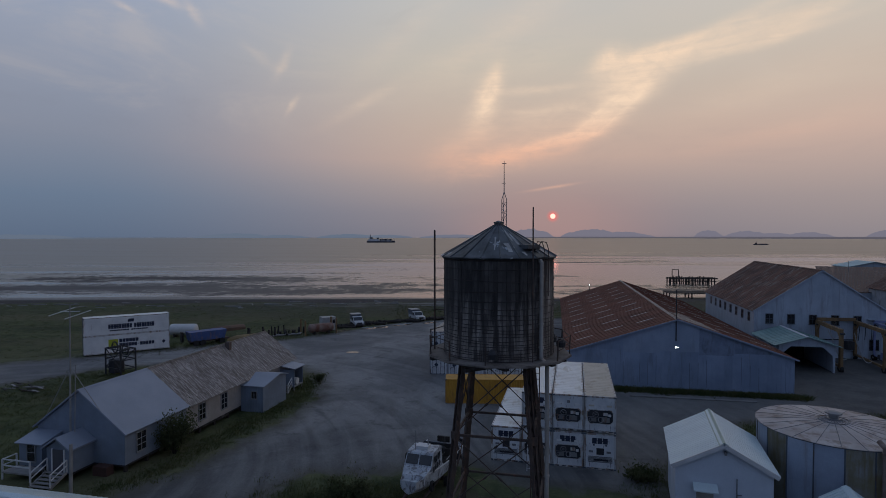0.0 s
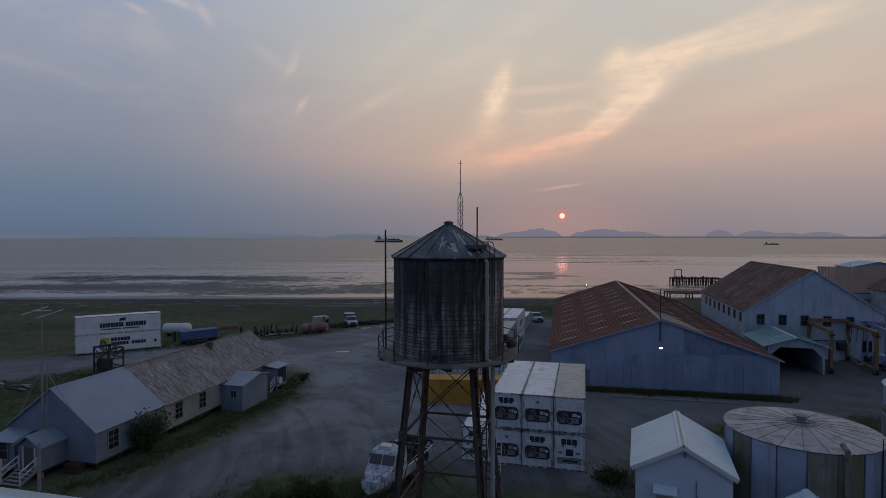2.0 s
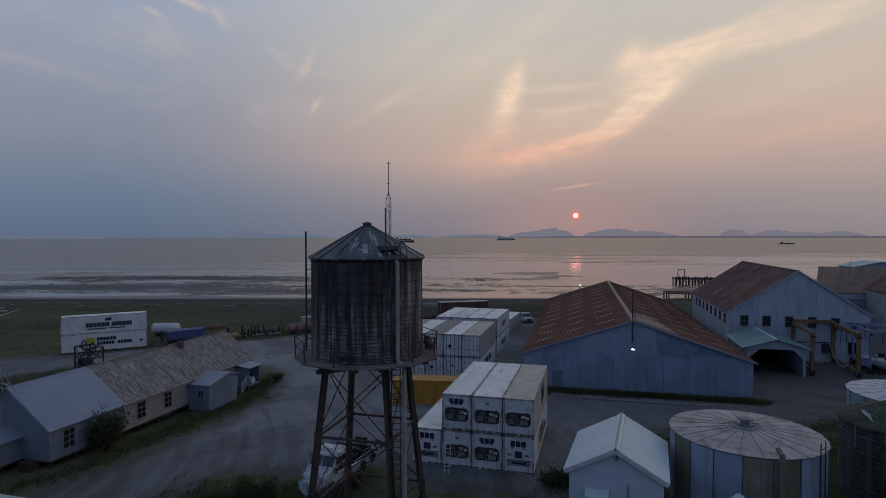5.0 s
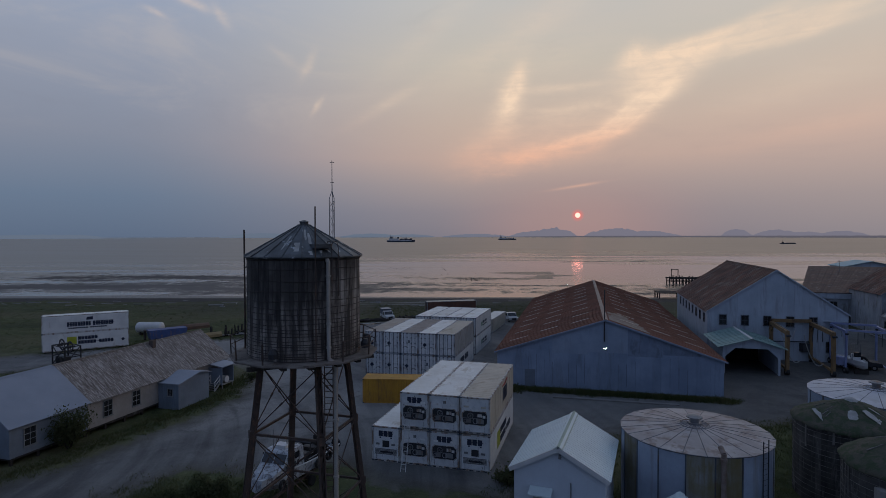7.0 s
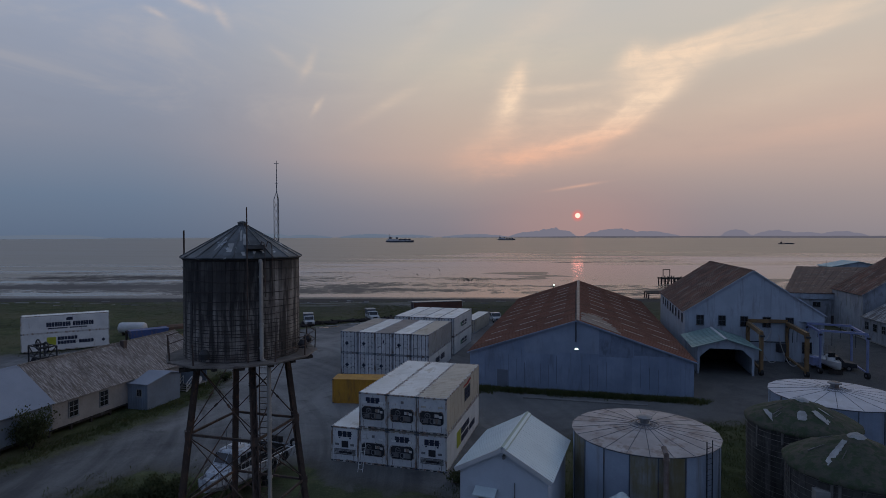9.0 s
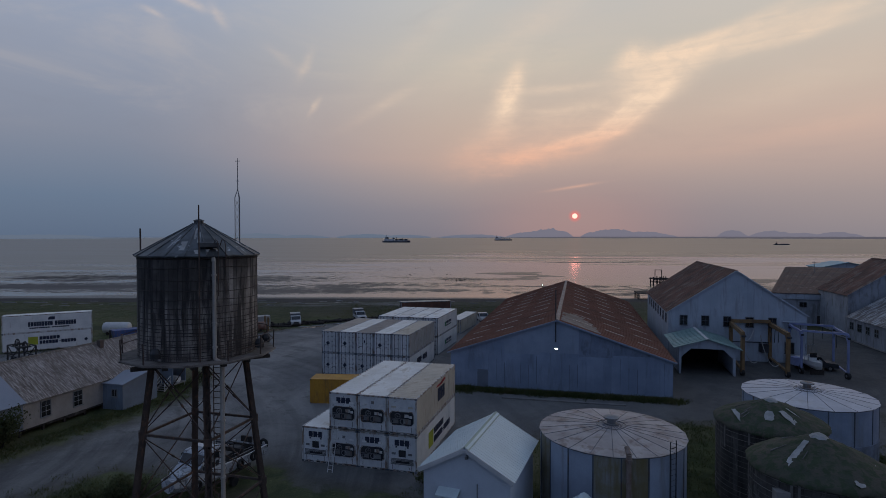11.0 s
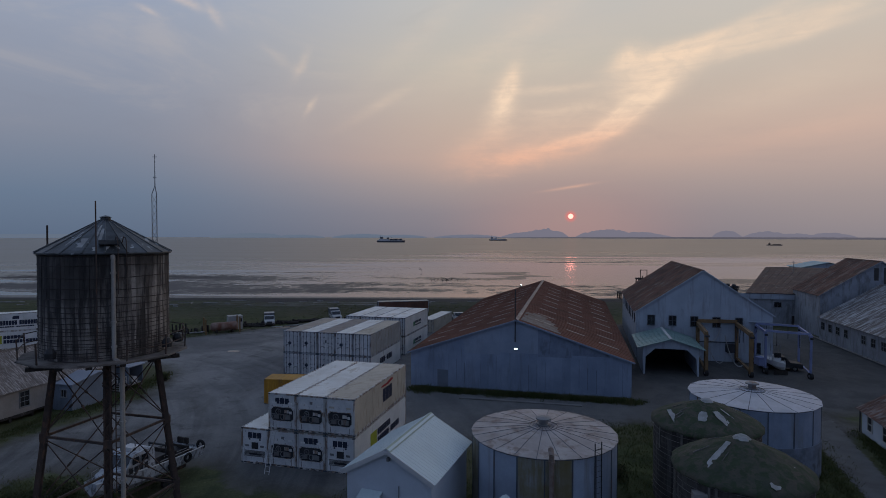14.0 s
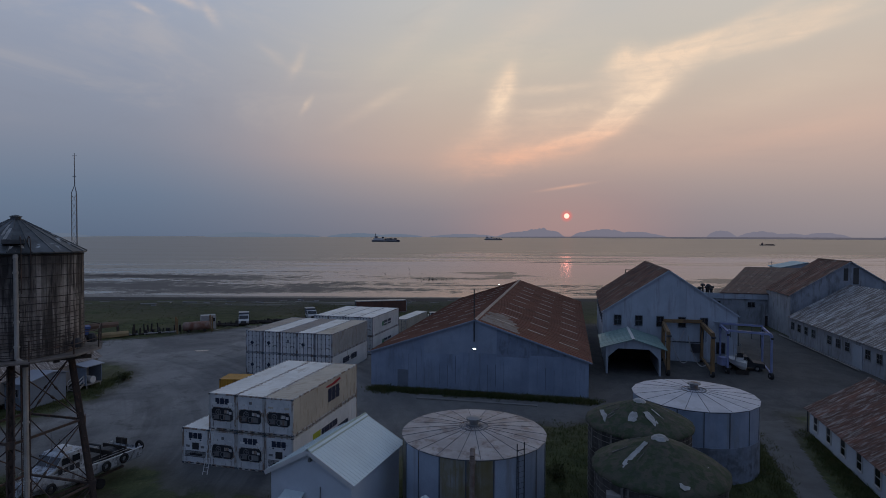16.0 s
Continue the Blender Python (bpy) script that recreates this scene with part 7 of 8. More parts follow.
    rod(bm, (-0.8, 5.6, z + 1.1), (0.8, 5.6, z + 1.1), 0.08, k=8)
    part("net_roller", bm, DARK, b)
    part("fender", torus(bmesh.new(), (1.2, 8.65, z + 0.1), 0.3, 0.12, 16, 6, "y"), TYRE, b, "old tyre on the stern")
    part("fender", torus(bmesh.new(), (1.62, 5.4, z - 0.25), 0.27, 0.11, 16, 6, "x"), TYRE, b)
    for s in (-1, 1):
        bm = bmesh.new()
        for y in (0.8, 1.5):
            rod(bm, (s * (0.35 + y * 0.35), y, z + 0.2), (s * (0.35 + y * 0.35), y, z + 0.75), 0.02, k=5)
        rod(bm, (s * 0.63, 0.8, z + 0.75), (s * 0.875, 1.5, z + 0.75), 0.02, k=5)
        part("bow_rail", bm, GREYWOOD, b)
    tr = part("trailer", boxes((-0.75, -0.6, 0.4, 7.6, 0.62, 0.78), (0.6, 0.75, 0.4, 7.6, 0.62, 0.78), (-1.1, 1.1, 5.2, 5.35, 0.4, 0.7)), RUST, b)
    for s in (-1, 1):
        part("wheel", rod(bmesh.new(), (s * 1.0, 5.25, 0.36), (s * 1.25, 5.25, 0.36), 0.36, k=16), TYRE, tr)
    part("jack_stand", boxes((-0.7, 0.7, 1.0, 1.16, 0, 0.66)), RUST, tr)


def small_boat():
    b = thing("skiff", 66.2, 76.4, 0, 14, "small pale boat on stands under the blue hoist", "boat")
    part("hull", hull(bmesh.new(), 6.4, 2.3, 0.95), TRIM, b, m=Matrix.Translation((0, 0, 0.6)))
    part("console", boxes((-0.45, 0.45, 2.8, 3.6, 1.4, 2.3)), TRIM, b)
    part("windscreen", boxes((-0.42, 0.42, 2.74, 2.79, 2.0, 2.6)), GLASSDARK, b)
    bm = bmesh.new()
    for x in (-0.5, 0.5):
        for y in (3.0, 4.4):
            rod(bm, (x, y, 1.4), (x * 0.8, y, 3.6), 0.03, k=5)
    rod(bm, (-0.4, 3.7, 3.6), (0.4, 3.7, 3.6), 0.03, k=5)
    part("arch", bm, MIDGREY, b)
    for y in (1.3, 5.0):
        part("stand", boxes((-0.8, 0.8, y - 0.1, y + 0.1, 0, 0.62)), DARKWOOD, b)


def vehicle(x, y, rz, body, label, box_back=None, name="pickup_truck"):
    v = thing(name, x, y, 0, rz, label, "truck")
    L, W = 5.3, 1.95
    h = W / 2
    bm = bmesh.new()
    prism(bm, [(0.0, 0.5), (0.02, 0.98), (0.12, 1.06), (1.45, 1.18), (2.1, 1.88), (3.15, 1.92), (3.3, 1.15), (L, 1.15), (L, 0.5)], -h, h, "x")
    part("body", bm, body, v)
    part("windscreen", boxes((-h + 0.1, h - 0.1, -0.03, 0.0, -0.40, 0.40)), GLASSDARK, v, m=Matrix.Translation((0, 1.77, 1.535)) @ pose(0, 0, 0, -43, 0, 0))
    for s in (-1, 1):
        part("side_window", boxes((min(s * h, s * (h + 0.01)), max(s * h, s * (h + 0.01)), 1.95, 3.05, 1.25, 1.78)), GLASSDARK, v)
        for yy in (0.95, 4.25):
            w = part("wheel", rod(bmesh.new(), (s * (h - 0.2), yy, 0.38), (s * (h + 0.02), yy, 0.38), 0.38, k=16), TYRE, v)
            part("rim", rod(bmesh.new(), (s * (h + 0.021), yy, 0.38), (s * (h + 0.03), yy, 0.38), 0.2, k=12), MIDGREY, w)
        part("headlight", boxes((s * 0.68 - 0.16, s * 0.68 + 0.16, -0.02, 0.0, 0.72, 0.92)), TRIM, v)
        part("mirror", boxes((s * (h + 0.12) - 0.1, s * (h + 0.12) + 0.1, 1.75, 1.85, 1.2, 1.45)), DARK, v)
    part("grille", boxes((-0.5, 0.5, -0.02, 0.0, 0.62, 1.0)), DARK, v)
    part("bumper", boxes((-h, h, -0.12, -0.002, 0.42, 0.62)), MIDGREY, v)
    if box_back:
        cn = part("canopy", boxes((-h - 0.02, h + 0.02, 3.32, L + 0.2, 1.16, 2.25)), ENDFRAME, v, "dark boxy rear canopy")
        part("canopy_roof", boxes((-h - 0.07, h + 0.07, 3.25, L + 0.26, 2.25, 2.32)), GREYBOX, cn)
    else:
        part("bed", boxes((-h + 0.12, h - 0.12, 3.35, L - 0.1, 1.151, 1.16)), DARK, v)
    return v


portico()
straddle_frame("boat_hoist", [(56.5, 77.0), (61.9, 76.2), (64.3, 85.0), (59.0, 85.6)], 5.6, 0.4, OCHREBEAM, "ochre timber boat hoist with hanging slings")
straddle_frame("boat_hoist", [(64.8, 78.2), (69.0, 75.4), (71.4, 82.0), (66.6, 84.2)], 5.6, 0.22, LIFTBLUE, "violet-blue steel travel hoist on wheels", drop=False)
fishing_boat()
small_boat()
vehicle(70.6, 80.0, -70, DARK, "dark pickup truck parked beside the hoist")
vehicle(-14.7, 115.8, -20, CARWHITE, "white truck with a boxy canopy beside driftwood", CARWHITE)
vehicle(-2.3, 123.2, -24, CARWHITE, "white truck with a boxy canopy parked by the meadow", CARWHITE)
vehicle(24.4, 121.0, -12, CARWHITE, "pale pickup parked beyond the shed")


# ---- far wings of the plant ----
def plant_wings():
    b = thing("plant_wing", 80.5, 121.5, 0, 16, "long grey two-storey plant wing with a rusted roof", "building")
    part("wall", boxes((0, 16.5, 0, 0.25, 0, 6.4)), PACKWALL, b)
    part("wall", boxes((-0.25, 0, 0, 2.5, 0, 6.4)), PALEWALL, b)
    part("fascia", boxes((-0.3, 16.5, -0.3, 0.0, 5.4, 6.5)), PALEWALL, b, "pale fascia band")
    P0, P1, P2, P3 = (Vector(p) for p in ((3.0, -0.4, 6.5), (16.6, -0.4, 6.5), (40.0, 47.0, 9.55), (17.4, 49.0, 9.55)))
    for i in range(28):
        a0, a1 = i / 28, (i + 0.94) / 28
        q = [P0.lerp(P1, a0), P0.lerp(P1, a1), P3.lerp(P2, a1), P3.lerp(P2, a0)]
        bm = bmesh.new()
        lo = [bm.verts.new(p) for p in q]
        hi = [bm.verts.new(p + Vector((0, 0, 0.12 + 0.03 * (i % 2)))) for p in q]
        bm.faces.new(lo)
        bm.faces.new(hi)
        for j in range(4):
            bm.faces.new((lo[j], lo[(j + 1) % 4], hi[(j + 1) % 4], hi[j]))
        part("roof_sheet", bm, PATCHROOF, b)
    for x in (2.6, 9.0, 13.2):
        window(b, pose(x, -0.03, 4.3), 1.3, 1.0, 2, 1, WINDOWTRIM)
    part("door", boxes((11.5, 12.7, -0.06, -0.002, 0, 2.1)), DARKWOOD, b)
    part("parapet", boxes((-8, 2.9, 0.26, 14, 5.6, 6.0)), GREYROOF, b)
    part("wall", boxes((-8, -0.3, 0.0, 0.2, 0, 5.6)), PALEWALL, b)
    k = thing("roof_equipment", 78.6, 126.0, 6.0, 0, "cluttered dark fans and ducts on a flat roof", "machinery")
    k.matrix_basis = pose(82.4, 124.4, 5.98 + rise(80.5), 0, 0, -16)
    for i in range(6):
        a, hh = random.uniform(-1.6, 1.6), random.uniform(0.7, 2.0)
        part("duct", rod(bmesh.new(), (a, 0.4 * i - 1, 0), (a, 0.4 * i - 1, hh), random.uniform(0.12, 0.3), k=10), DARKWOOD, k)
        part("cowl", lathe(bmesh.new(), [(0, hh - 0.05), (0.42, hh), (0.48, hh + 0.25), (0.3, hh + 0.5), (0, hh + 0.55)], 10, (a, 0.4 * i - 1, 0)), DARK, k)
    # low streaked wing along the yard
    low = thing("packing_wing", 88.2, 105.6, 0, 0, "low packing wing with a streaked grey metal roof", "building")
    low.matrix_basis = pose(88.6, 104.9, rise(84), 0, 0, -190.5)
    Lw = 52.0
    part("wall", boxes((-0.25, 0.0, 0, Lw, 0, 3.9)), PACKWALL, low)
    sl, A = math.hypot(9.6, 5.9), math.atan2(5.9, 9.6)
    for sd in (1, -1):
        mm = Matrix(((0, -sd * math.cos(A), sd * math.sin(A), -9.6 + sd * 9.9), (1, 0, 0, 0), (0, math.sin(A), math.cos(A), 3.75), (0, 0, 0, 1)))
        d = part("roof", boxes((0.1, Lw + 0.4, 0, sl + 0.2, 0.02, 0.1)), PACKROOF, low, m=mm)
        me = None
        for i in range(57):
            q = Matrix.Translation((0.1 + i * 0.918, 0, 0))
            if me is None:
                me = part("roof_sheet", boxes((0, 0.85, -0.05, sl + 0.2, 0.104, 0.125), (0.85, 0.918, -0.05, sl + 0.2, 0.104, 0.145)), PACKROOF, d, m=q).data
            else:
                place("roof_sheet", me, d, m=q)
    part("wall", prism(bmesh.new(), [(-19.2, 0), (-0.25, 0), (-0.25, 3.9), (-9.6, 9.6), (-19.2, 3.9)], Lw - 0.25, Lw), PACKWALL, low)
    for i in range(18):
        y = 1.6 + i * 2.75
        if i == 8:
            part("door", boxes((0.004, 0.06, y - 1.3, y + 1.3, 0, 3.2)), PALEWALL, low, "pale sliding door")
        elif i not in (4,):
            window(low, pose(0.03, y, 2.45, 0, 0, 90), 1.2, 1.25, 2, 2, WINDOWTRIM)
    part("kerb_pipe", rod(bmesh.new(), (0.9, -2, 0.25), (0.9, 26, 0.25), 0.1, k=8), GREYWOOD, low, "pale pipe along the wall's foot")
    # gable of the processing hall, boarded opening
    t = thing("turquoise_roofed_hall", 121.5, 165.0, 0, 12, "distant hall, one roof slope turquoise, the other dark green", "building")
    part("wall", prism(bmesh.new(), [(0, 0), (13, 0), (13, 9.5), (6.5, 10.95), (0, 9.5)], 0, 10), PALEWALL, t)
    for pts, mat, words in (([(-0.5, 9.4), (6.5, 10.96), (6.5, 11.1), (-0.5, 9.54)], TEALROOF, "pale turquoise roof slope"), ([(6.51, 10.96), (13.5, 9.4), (13.5, 9.54), (6.51, 11.1)], GREENROOF, "dark green roof slope")):
        part("roof", prism(bmesh.new(), pts, -0.5, 10.5), mat, t, words)
    v = thing("wind_vane_mast", 110.3, 150.0, 0, 0, "thin pole with a cross-piece behind the roofs", "mast")
    bm = rod(bmesh.new(), (0, 0, 0), (0, 0, 11.8), 0.09, 0.05, 6)
    rod(bm, (-0.7, 0, 11.4), (0.7, 0, 11.4), 0.05, k=5)
    part("pole", bm, MIDGREY, v)


def rust_bunkhouse():
    b = thing("rust_roofed_bunkhouse", 61.7, 55.9, 0, 194.0, "white bunkhouse with a flaking rust-red roof", "house")
    L, W, E, R = 24.0, 9.6, 2.35, 5.3
    part("wall", boxes((-0.2, 0, 0, L, 0, E)), HUTWALL, b)
    part("wall", boxes((-W, -W + 0.2, 0, L, 0, E)), HUTWALL, b)
    for y in (0, L - 0.2):
        part("wall", prism(bmesh.new(), [(-W + 0.2, 0), (-0.2, 0), (-0.2, E), (-W / 2, R - 0.1), (-W + 0.2, E)], y, y + 0.2), HUTWALL, b)
    h = W / 2
    sl, A = math.hypot(h, R - E), math.atan2(R - E, h)
    for s in (1, -1):
        mm = Matrix(((0, -s * math.cos(A), s * math.sin(A), -h + s * h), (1, 0, 0, 0), (0, math.sin(A), math.cos(A), E), (0, 0, 0, 1)))
        d = part("roof", boxes((-0.3, L + 0.3, -0.4, sl, 0.02, 0.1)), REDRUST, b, m=mm)
        me = None
        for i in range(30):
            q = Matrix.Translation((-0.3 + i * 0.82, 0, 0))
            if me is None:
                me = part("roof_sheet", boxes((0, 0.76, -0.45, sl, 0.104, 0.125), (0.76, 0.82, -0.45, sl, 0.104, 0.138)), REDRUST, d, m=q).data
            else:
                place("roof_sheet", me, d, m=q)
    part("ridge_cap", prism(bmesh.new(), [(-h - 0.2, R + 0.1), (-h, R + 0.22), (-h + 0.2, R + 0.1), (-h, R + 0.16)], -0.3, L + 0.3), REDRUST, b)
    for i in range(8):
        window(b, pose(0.03, 1.7 + i * 2.9, 1.3, 0, 0, 90), 0.85, 1.25, 1, 2, TRIM)
    part("downpipe", rod(bmesh.new(), (0.12, -0.1, 0), (0.12, -0.1, 2.3), 0.06, k=6), DARK, b)


plant_wings()
rust_bunkhouse()


# ---- yard clutter ----
def winch_rig():
    w = thing("net_reel_rig", -43.6, 77.3, 0, 30, "dark skeletal winch rig with large reels beside the road", "machinery")
    bm = bmesh.new()
    for x in (0, 3.6):
        for y in (0, 2.0):
            beam(bm, (x, y, 0), (x, y, 3.6), 0.16)
    for z in (1.0, 2.2, 3.6):
        for y in (0, 2.0):
            beam(bm, (0, y, z), (3.6, y, z), 0.12)
        for x in (0, 3.6):
            beam(bm, (x, 0, z), (x, 2.0, z), 0.12)
    part("frame", bm, DARK, w)
    for a, b in (((0, 0, 1), (3.6, 0, 3.6)), ((3.6, 0, 1), (0, 0, 3.6)), ((0, 2, 1), (3.6, 2, 3.6))):
        part("brace", beam(bmesh.new(), a, b, 0.09), DARK, w)
    for x, z in ((0.5, 3.6), (2.9, 3.5)):
        bm = torus(bmesh.new(), (x, 1.0, z), 0.72, 0.09, 18, 5, "y")
        rod(bm, (x, 0.4, z), (x, 1.6, z), 0.16, k=8)
        for k in range(4):
            a = math.pi * k / 4
            rod(bm, (x - 0.72 * math.cos(a), 1.0, z - 0.72 * math.sin(a)), (x + 0.72 * math.cos(a), 1.0, z + 0.72 * math.sin(a)), 0.035, k=4)
        part("reel", bm, DARK, w)
    part("engine", boxes((0.15, 1.5, 0.3, 1.7, 0.2, 1.9)), DARK, w)


def lying_tank(name, x, y, rz, L, R, mat, label, category="tank"):
    t = thing(name, x, y, 0, rz, label, category)
    bm = bmesh.new()
    prof = [(0, 0.0), (R * 0.6, 0.08 * R), (R * 0.92, 0.3 * R), (R, 0.6 * R), (R, L - 0.6 * R), (R * 0.92, L - 0.3 * R), (R * 0.6, L - 0.08 * R), (0, L)]
    lathe(bm, prof, 18)
    part("shell", bm, mat, t, smooth=True, m=Matrix.Translation((0, 0, R + 0.3)) @ pose(0, 0, 0, 0, 90, 0))
    for q in (0.22, 0.78):
        part("cradle", boxes((L * q - 0.15, L * q + 0.15, -R * 0.8, R * 0.8, 0, 0.62)), DARKWOOD, t)
    return t


def tipper():
    d = thing("dump_trailer", -40.3, 96.0, 0, -42, "faded blue dump trailer by the road", "trailer")
    bm = prism(bmesh.new(), [(0, 0.9), (5.6, 0.9), (6.0, 2.4), (-0.3, 2.4)], 0, 2.3)
    part("tub", bm, BLUEPAINT, d)
    part("chassis", boxes((0, 6.6, 0.4, 1.9, 0.6, 0.895)), RUST, d)
    for x in (0.8, 1.9, 5.2):
        for y in (-0.02, 2.0):
            part("wheel", rod(bmesh.new(), (x, y, 0.5), (x, y + 0.32, 0.5), 0.5, k=16), TYRE, d)
    s = thing("upturned_skiff", -35.5, 100.6, 0, -38, "upturned yellow-brown wooden skiff", "boat")
    hb = hull(bmesh.new(), 5.2, 1.7, 0.8)
    part("hull", hb, surface("faded ochre hull", (0.30, 0.22, 0.10, 1), (0.2, 0.14, 0.07, 1), 0.7), s, m=Matrix.Translation((0, 0, 1.05)) @ pose(0, 0, 0, 0, 180, 0) @ pose(0, 0, 0, 0, 0, 90))
    o = thing("upturned_skiff", -40.5, 103.2, 0, -38, "upturned orange-brown skiff behind the trailer", "boat")
    hb = hull(bmesh.new(), 6.5, 1.9, 0.9)
    part("hull", hb, surface("rust-orange hull", (0.15, 0.085, 0.05, 1), (0.10, 0.062, 0.042, 1), 0.7), o, m=Matrix.Translation((0, 0, 2.2)) @ pose(0, 0, 0, 0, 180, 0) @ pose(0, 0, 0, 0, 0, 90))
    for x in (-0.3, -4.6):
        part("trestle", boxes((x, x + 0.3, -0.6, 0.6, 0, 1.7)), DARKWOOD, o)


def timber_fence():
    """A ragged row of dark pilings and driftwood along the meadow's edge."""
    f = thing("driftwood_row", -33.5, 103.5, 0, 0, "ragged row of dark old pilings and driftwood", "timber")
    rnd = random.Random(5)
    for i in range(26):
        q = i / 25
        x, y = 8.8 * q + rnd.uniform(-0.3, 0.3), 5.0 * q + rnd.uniform(-0.7, 0.7)
        part("piling", rod(bmesh.new(), (x, y, -0.1), (x + rnd.uniform(-0.15, 0.15), y, rnd.uniform(0.7, 2.0)), rnd.uniform(0.12, 0.24), k=7), DARKWOOD, f)
    for i in range(34):
        x, y, a = rnd.uniform(-1, 9), rnd.uniform(0, 5), rnd.uniform(0, 3)
        part("log", rod(bmesh.new(), (x, x * 0.56 - 0.6, 0.16), (x + 1.6 * math.cos(a), x * 0.56 - 0.6 + 0.5 * math.sin(a), 0.3), 0.16, 0.12, 7), GREYWOOD if i % 3 else DARKWOOD, f)
    g_ = thing("driftwood_row", -21.0, 112.0, 0, 0, "dark timber retaining edge with pale planks at its foot", "timber")
    for i in range(70):
        q = rnd.random()
        x, y = 26 * q + rnd.uniform(-0.15, 0.15), 14.5 * q ** 0.9 + rnd.gauss(0, 0.7) + 2.0
        part("piling", rod(bmesh.new(), (x, y, -0.1), (x + rnd.gauss(0, 0.25), y + rnd.gauss(0, 0.2), rnd.uniform(0.25, 1.0)), rnd.uniform(0.14, 0.34), rnd.uniform(0.08, 0.3), 6), DARKWOOD, g_)
    for i in range(40):
        q, a = rnd.random(), rnd.uniform(-0.4, 1.0)
        x, y = 26 * q, 14.5 * q ** 0.9 + 1.9 + rnd.gauss(0, 0.6)
        L = rnd.uniform(1.2, 3.6)
        part("log", rod(bmesh.new(), (x, y, 0.2 + rnd.uniform(0, 0.5)), (x + L * math.cos(a), y + L * math.sin(a), 0.2 + rnd.uniform(0, 0.4)), rnd.uniform(0.16, 0.36), rnd.uniform(0.12, 0.3), 7), DARKWOOD, g_)
    for i in range(14):
        q = rnd.uniform(0.15, 0.95)
        x, y, a = 26 * q, 14.5 * q ** 0.9 - 0.9, rnd.uniform(-0.3, 1.0)
        part("plank", beam(bmesh.new(), (x, y, 0.07), (x + 2.4 * math.cos(a), y + 1.2 * math.sin(a), 0.1), 0.3, 0.1), PALEWOOD if i % 2 else GREYWOOD, g_)
    lying_tank("boiler_tank", -23.2, 107.4, -32, 5.0, 0.85, surface("rusty cream tank", (0.26, 0.19, 0.16, 1), (0.16, 0.07, 0.045, 1), 0.8, scale=0.9), "rust-streaked tank lying in a post frame")
    fr = thing("post_frame", -23.6, 107.2, 0, -32, "weathered yellowish posts around the rusty tank", "frame")
    for x in (-0.5, 5.6):
        for y in (-1.2, 1.6):
            part("post", beam(bmesh.new(), (x, y, 0), (x, y, 2.9), 0.26), OCHREBEAM, fr)
    bx = thing("grey_cabin", -21.2, 111.0, 0, -32, "grey boxy cabin behind the tank", "cabin")
    part("body", boxes((0, 2.7, 0, 2.0, 0, 2.7)), GREYBOX, bx)
    part("window", boxes((2.0, 2.5, -0.02, -0.002, 1.5, 2.2)), GLASSDARK, bx)
    p = thing("pallet_pile", -52.8, 70.0, 0, 20, "low heap of pale boards and rubble in the grass", "rubble")
    for i in range(16):
        x, y, a = rnd.uniform(0, 6), rnd.uniform(0, 2.4), rnd.uniform(-0.5, 0.5)
        part("board", beam(bmesh.new(), (x, y, 0.08 + 0.015 * i), (x + 1.5 * math.cos(a), y + 1.5 * math.sin(a), 0.1 + 0.015 * i), 0.24, 0.06), GREYWOOD if i % 3 == 0 else DARKWOOD, p)
    part("post", beam(bmesh.new(), (-0.6, -1.0, 0), (-0.6, -1.0, 2.0), 0.45), GREYWOOD, p)


def street_lamp(x, y, h, label, lit=True):
    s = thing("lamp_post", x, y, 0, 0, label, "lamp post")
    part("pole", rod(bmesh.new(), (0, 0, -0.1), (0, 0, h), 0.1, 0.07, 8), DARK, s)
    hd = part("lamp_head", boxes((-0.25, 0.25, -0.3, 0.1, h, h + 0.22)), MIDGREY, s)
    part("lens", boxes((-0.11, 0.11, -0.32, -0.303, h + 0.06, h + 0.18)), LAMPGLOW, hd)


def beach_logs():
    """Stranded logs along the top of the beach."""
    d = thing("stranded_logs", 0, 160, 0, 0, "scattered pale driftwood logs along the beach top", "driftwood")
    rnd = random.Random(21)
    for i in range(60):
        x, y = rnd.uniform(-150, 46), rnd.gauss(0, 4.0) - 3
        L, a, r = rnd.uniform(1.2, 4.5), rnd.gauss(0.1, 0.5), rnd.uniform(0.10, 0.22)
        z = height(x, 160 + y) + r * 0.8
        part("log", rod(bmesh.new(), (x, y, z), (x + L * math.cos(a), y + L * math.sin(a), height(x, 160 + y + L * math.sin(a)) + r * 0.7), r, r * 0.7, 7), GREYWOOD, d)


beach_logs()
winch_rig()
lying_tank("fuel_tank", -48.9, 105.9, -4, 5.2, 1.05, TRIM, "white cylindrical fuel tank lying on cradles")
tipper()
timber_fence()
street_lamp(39.3, 142.0, 6.2, "lit lamp on a dark post by the beach")


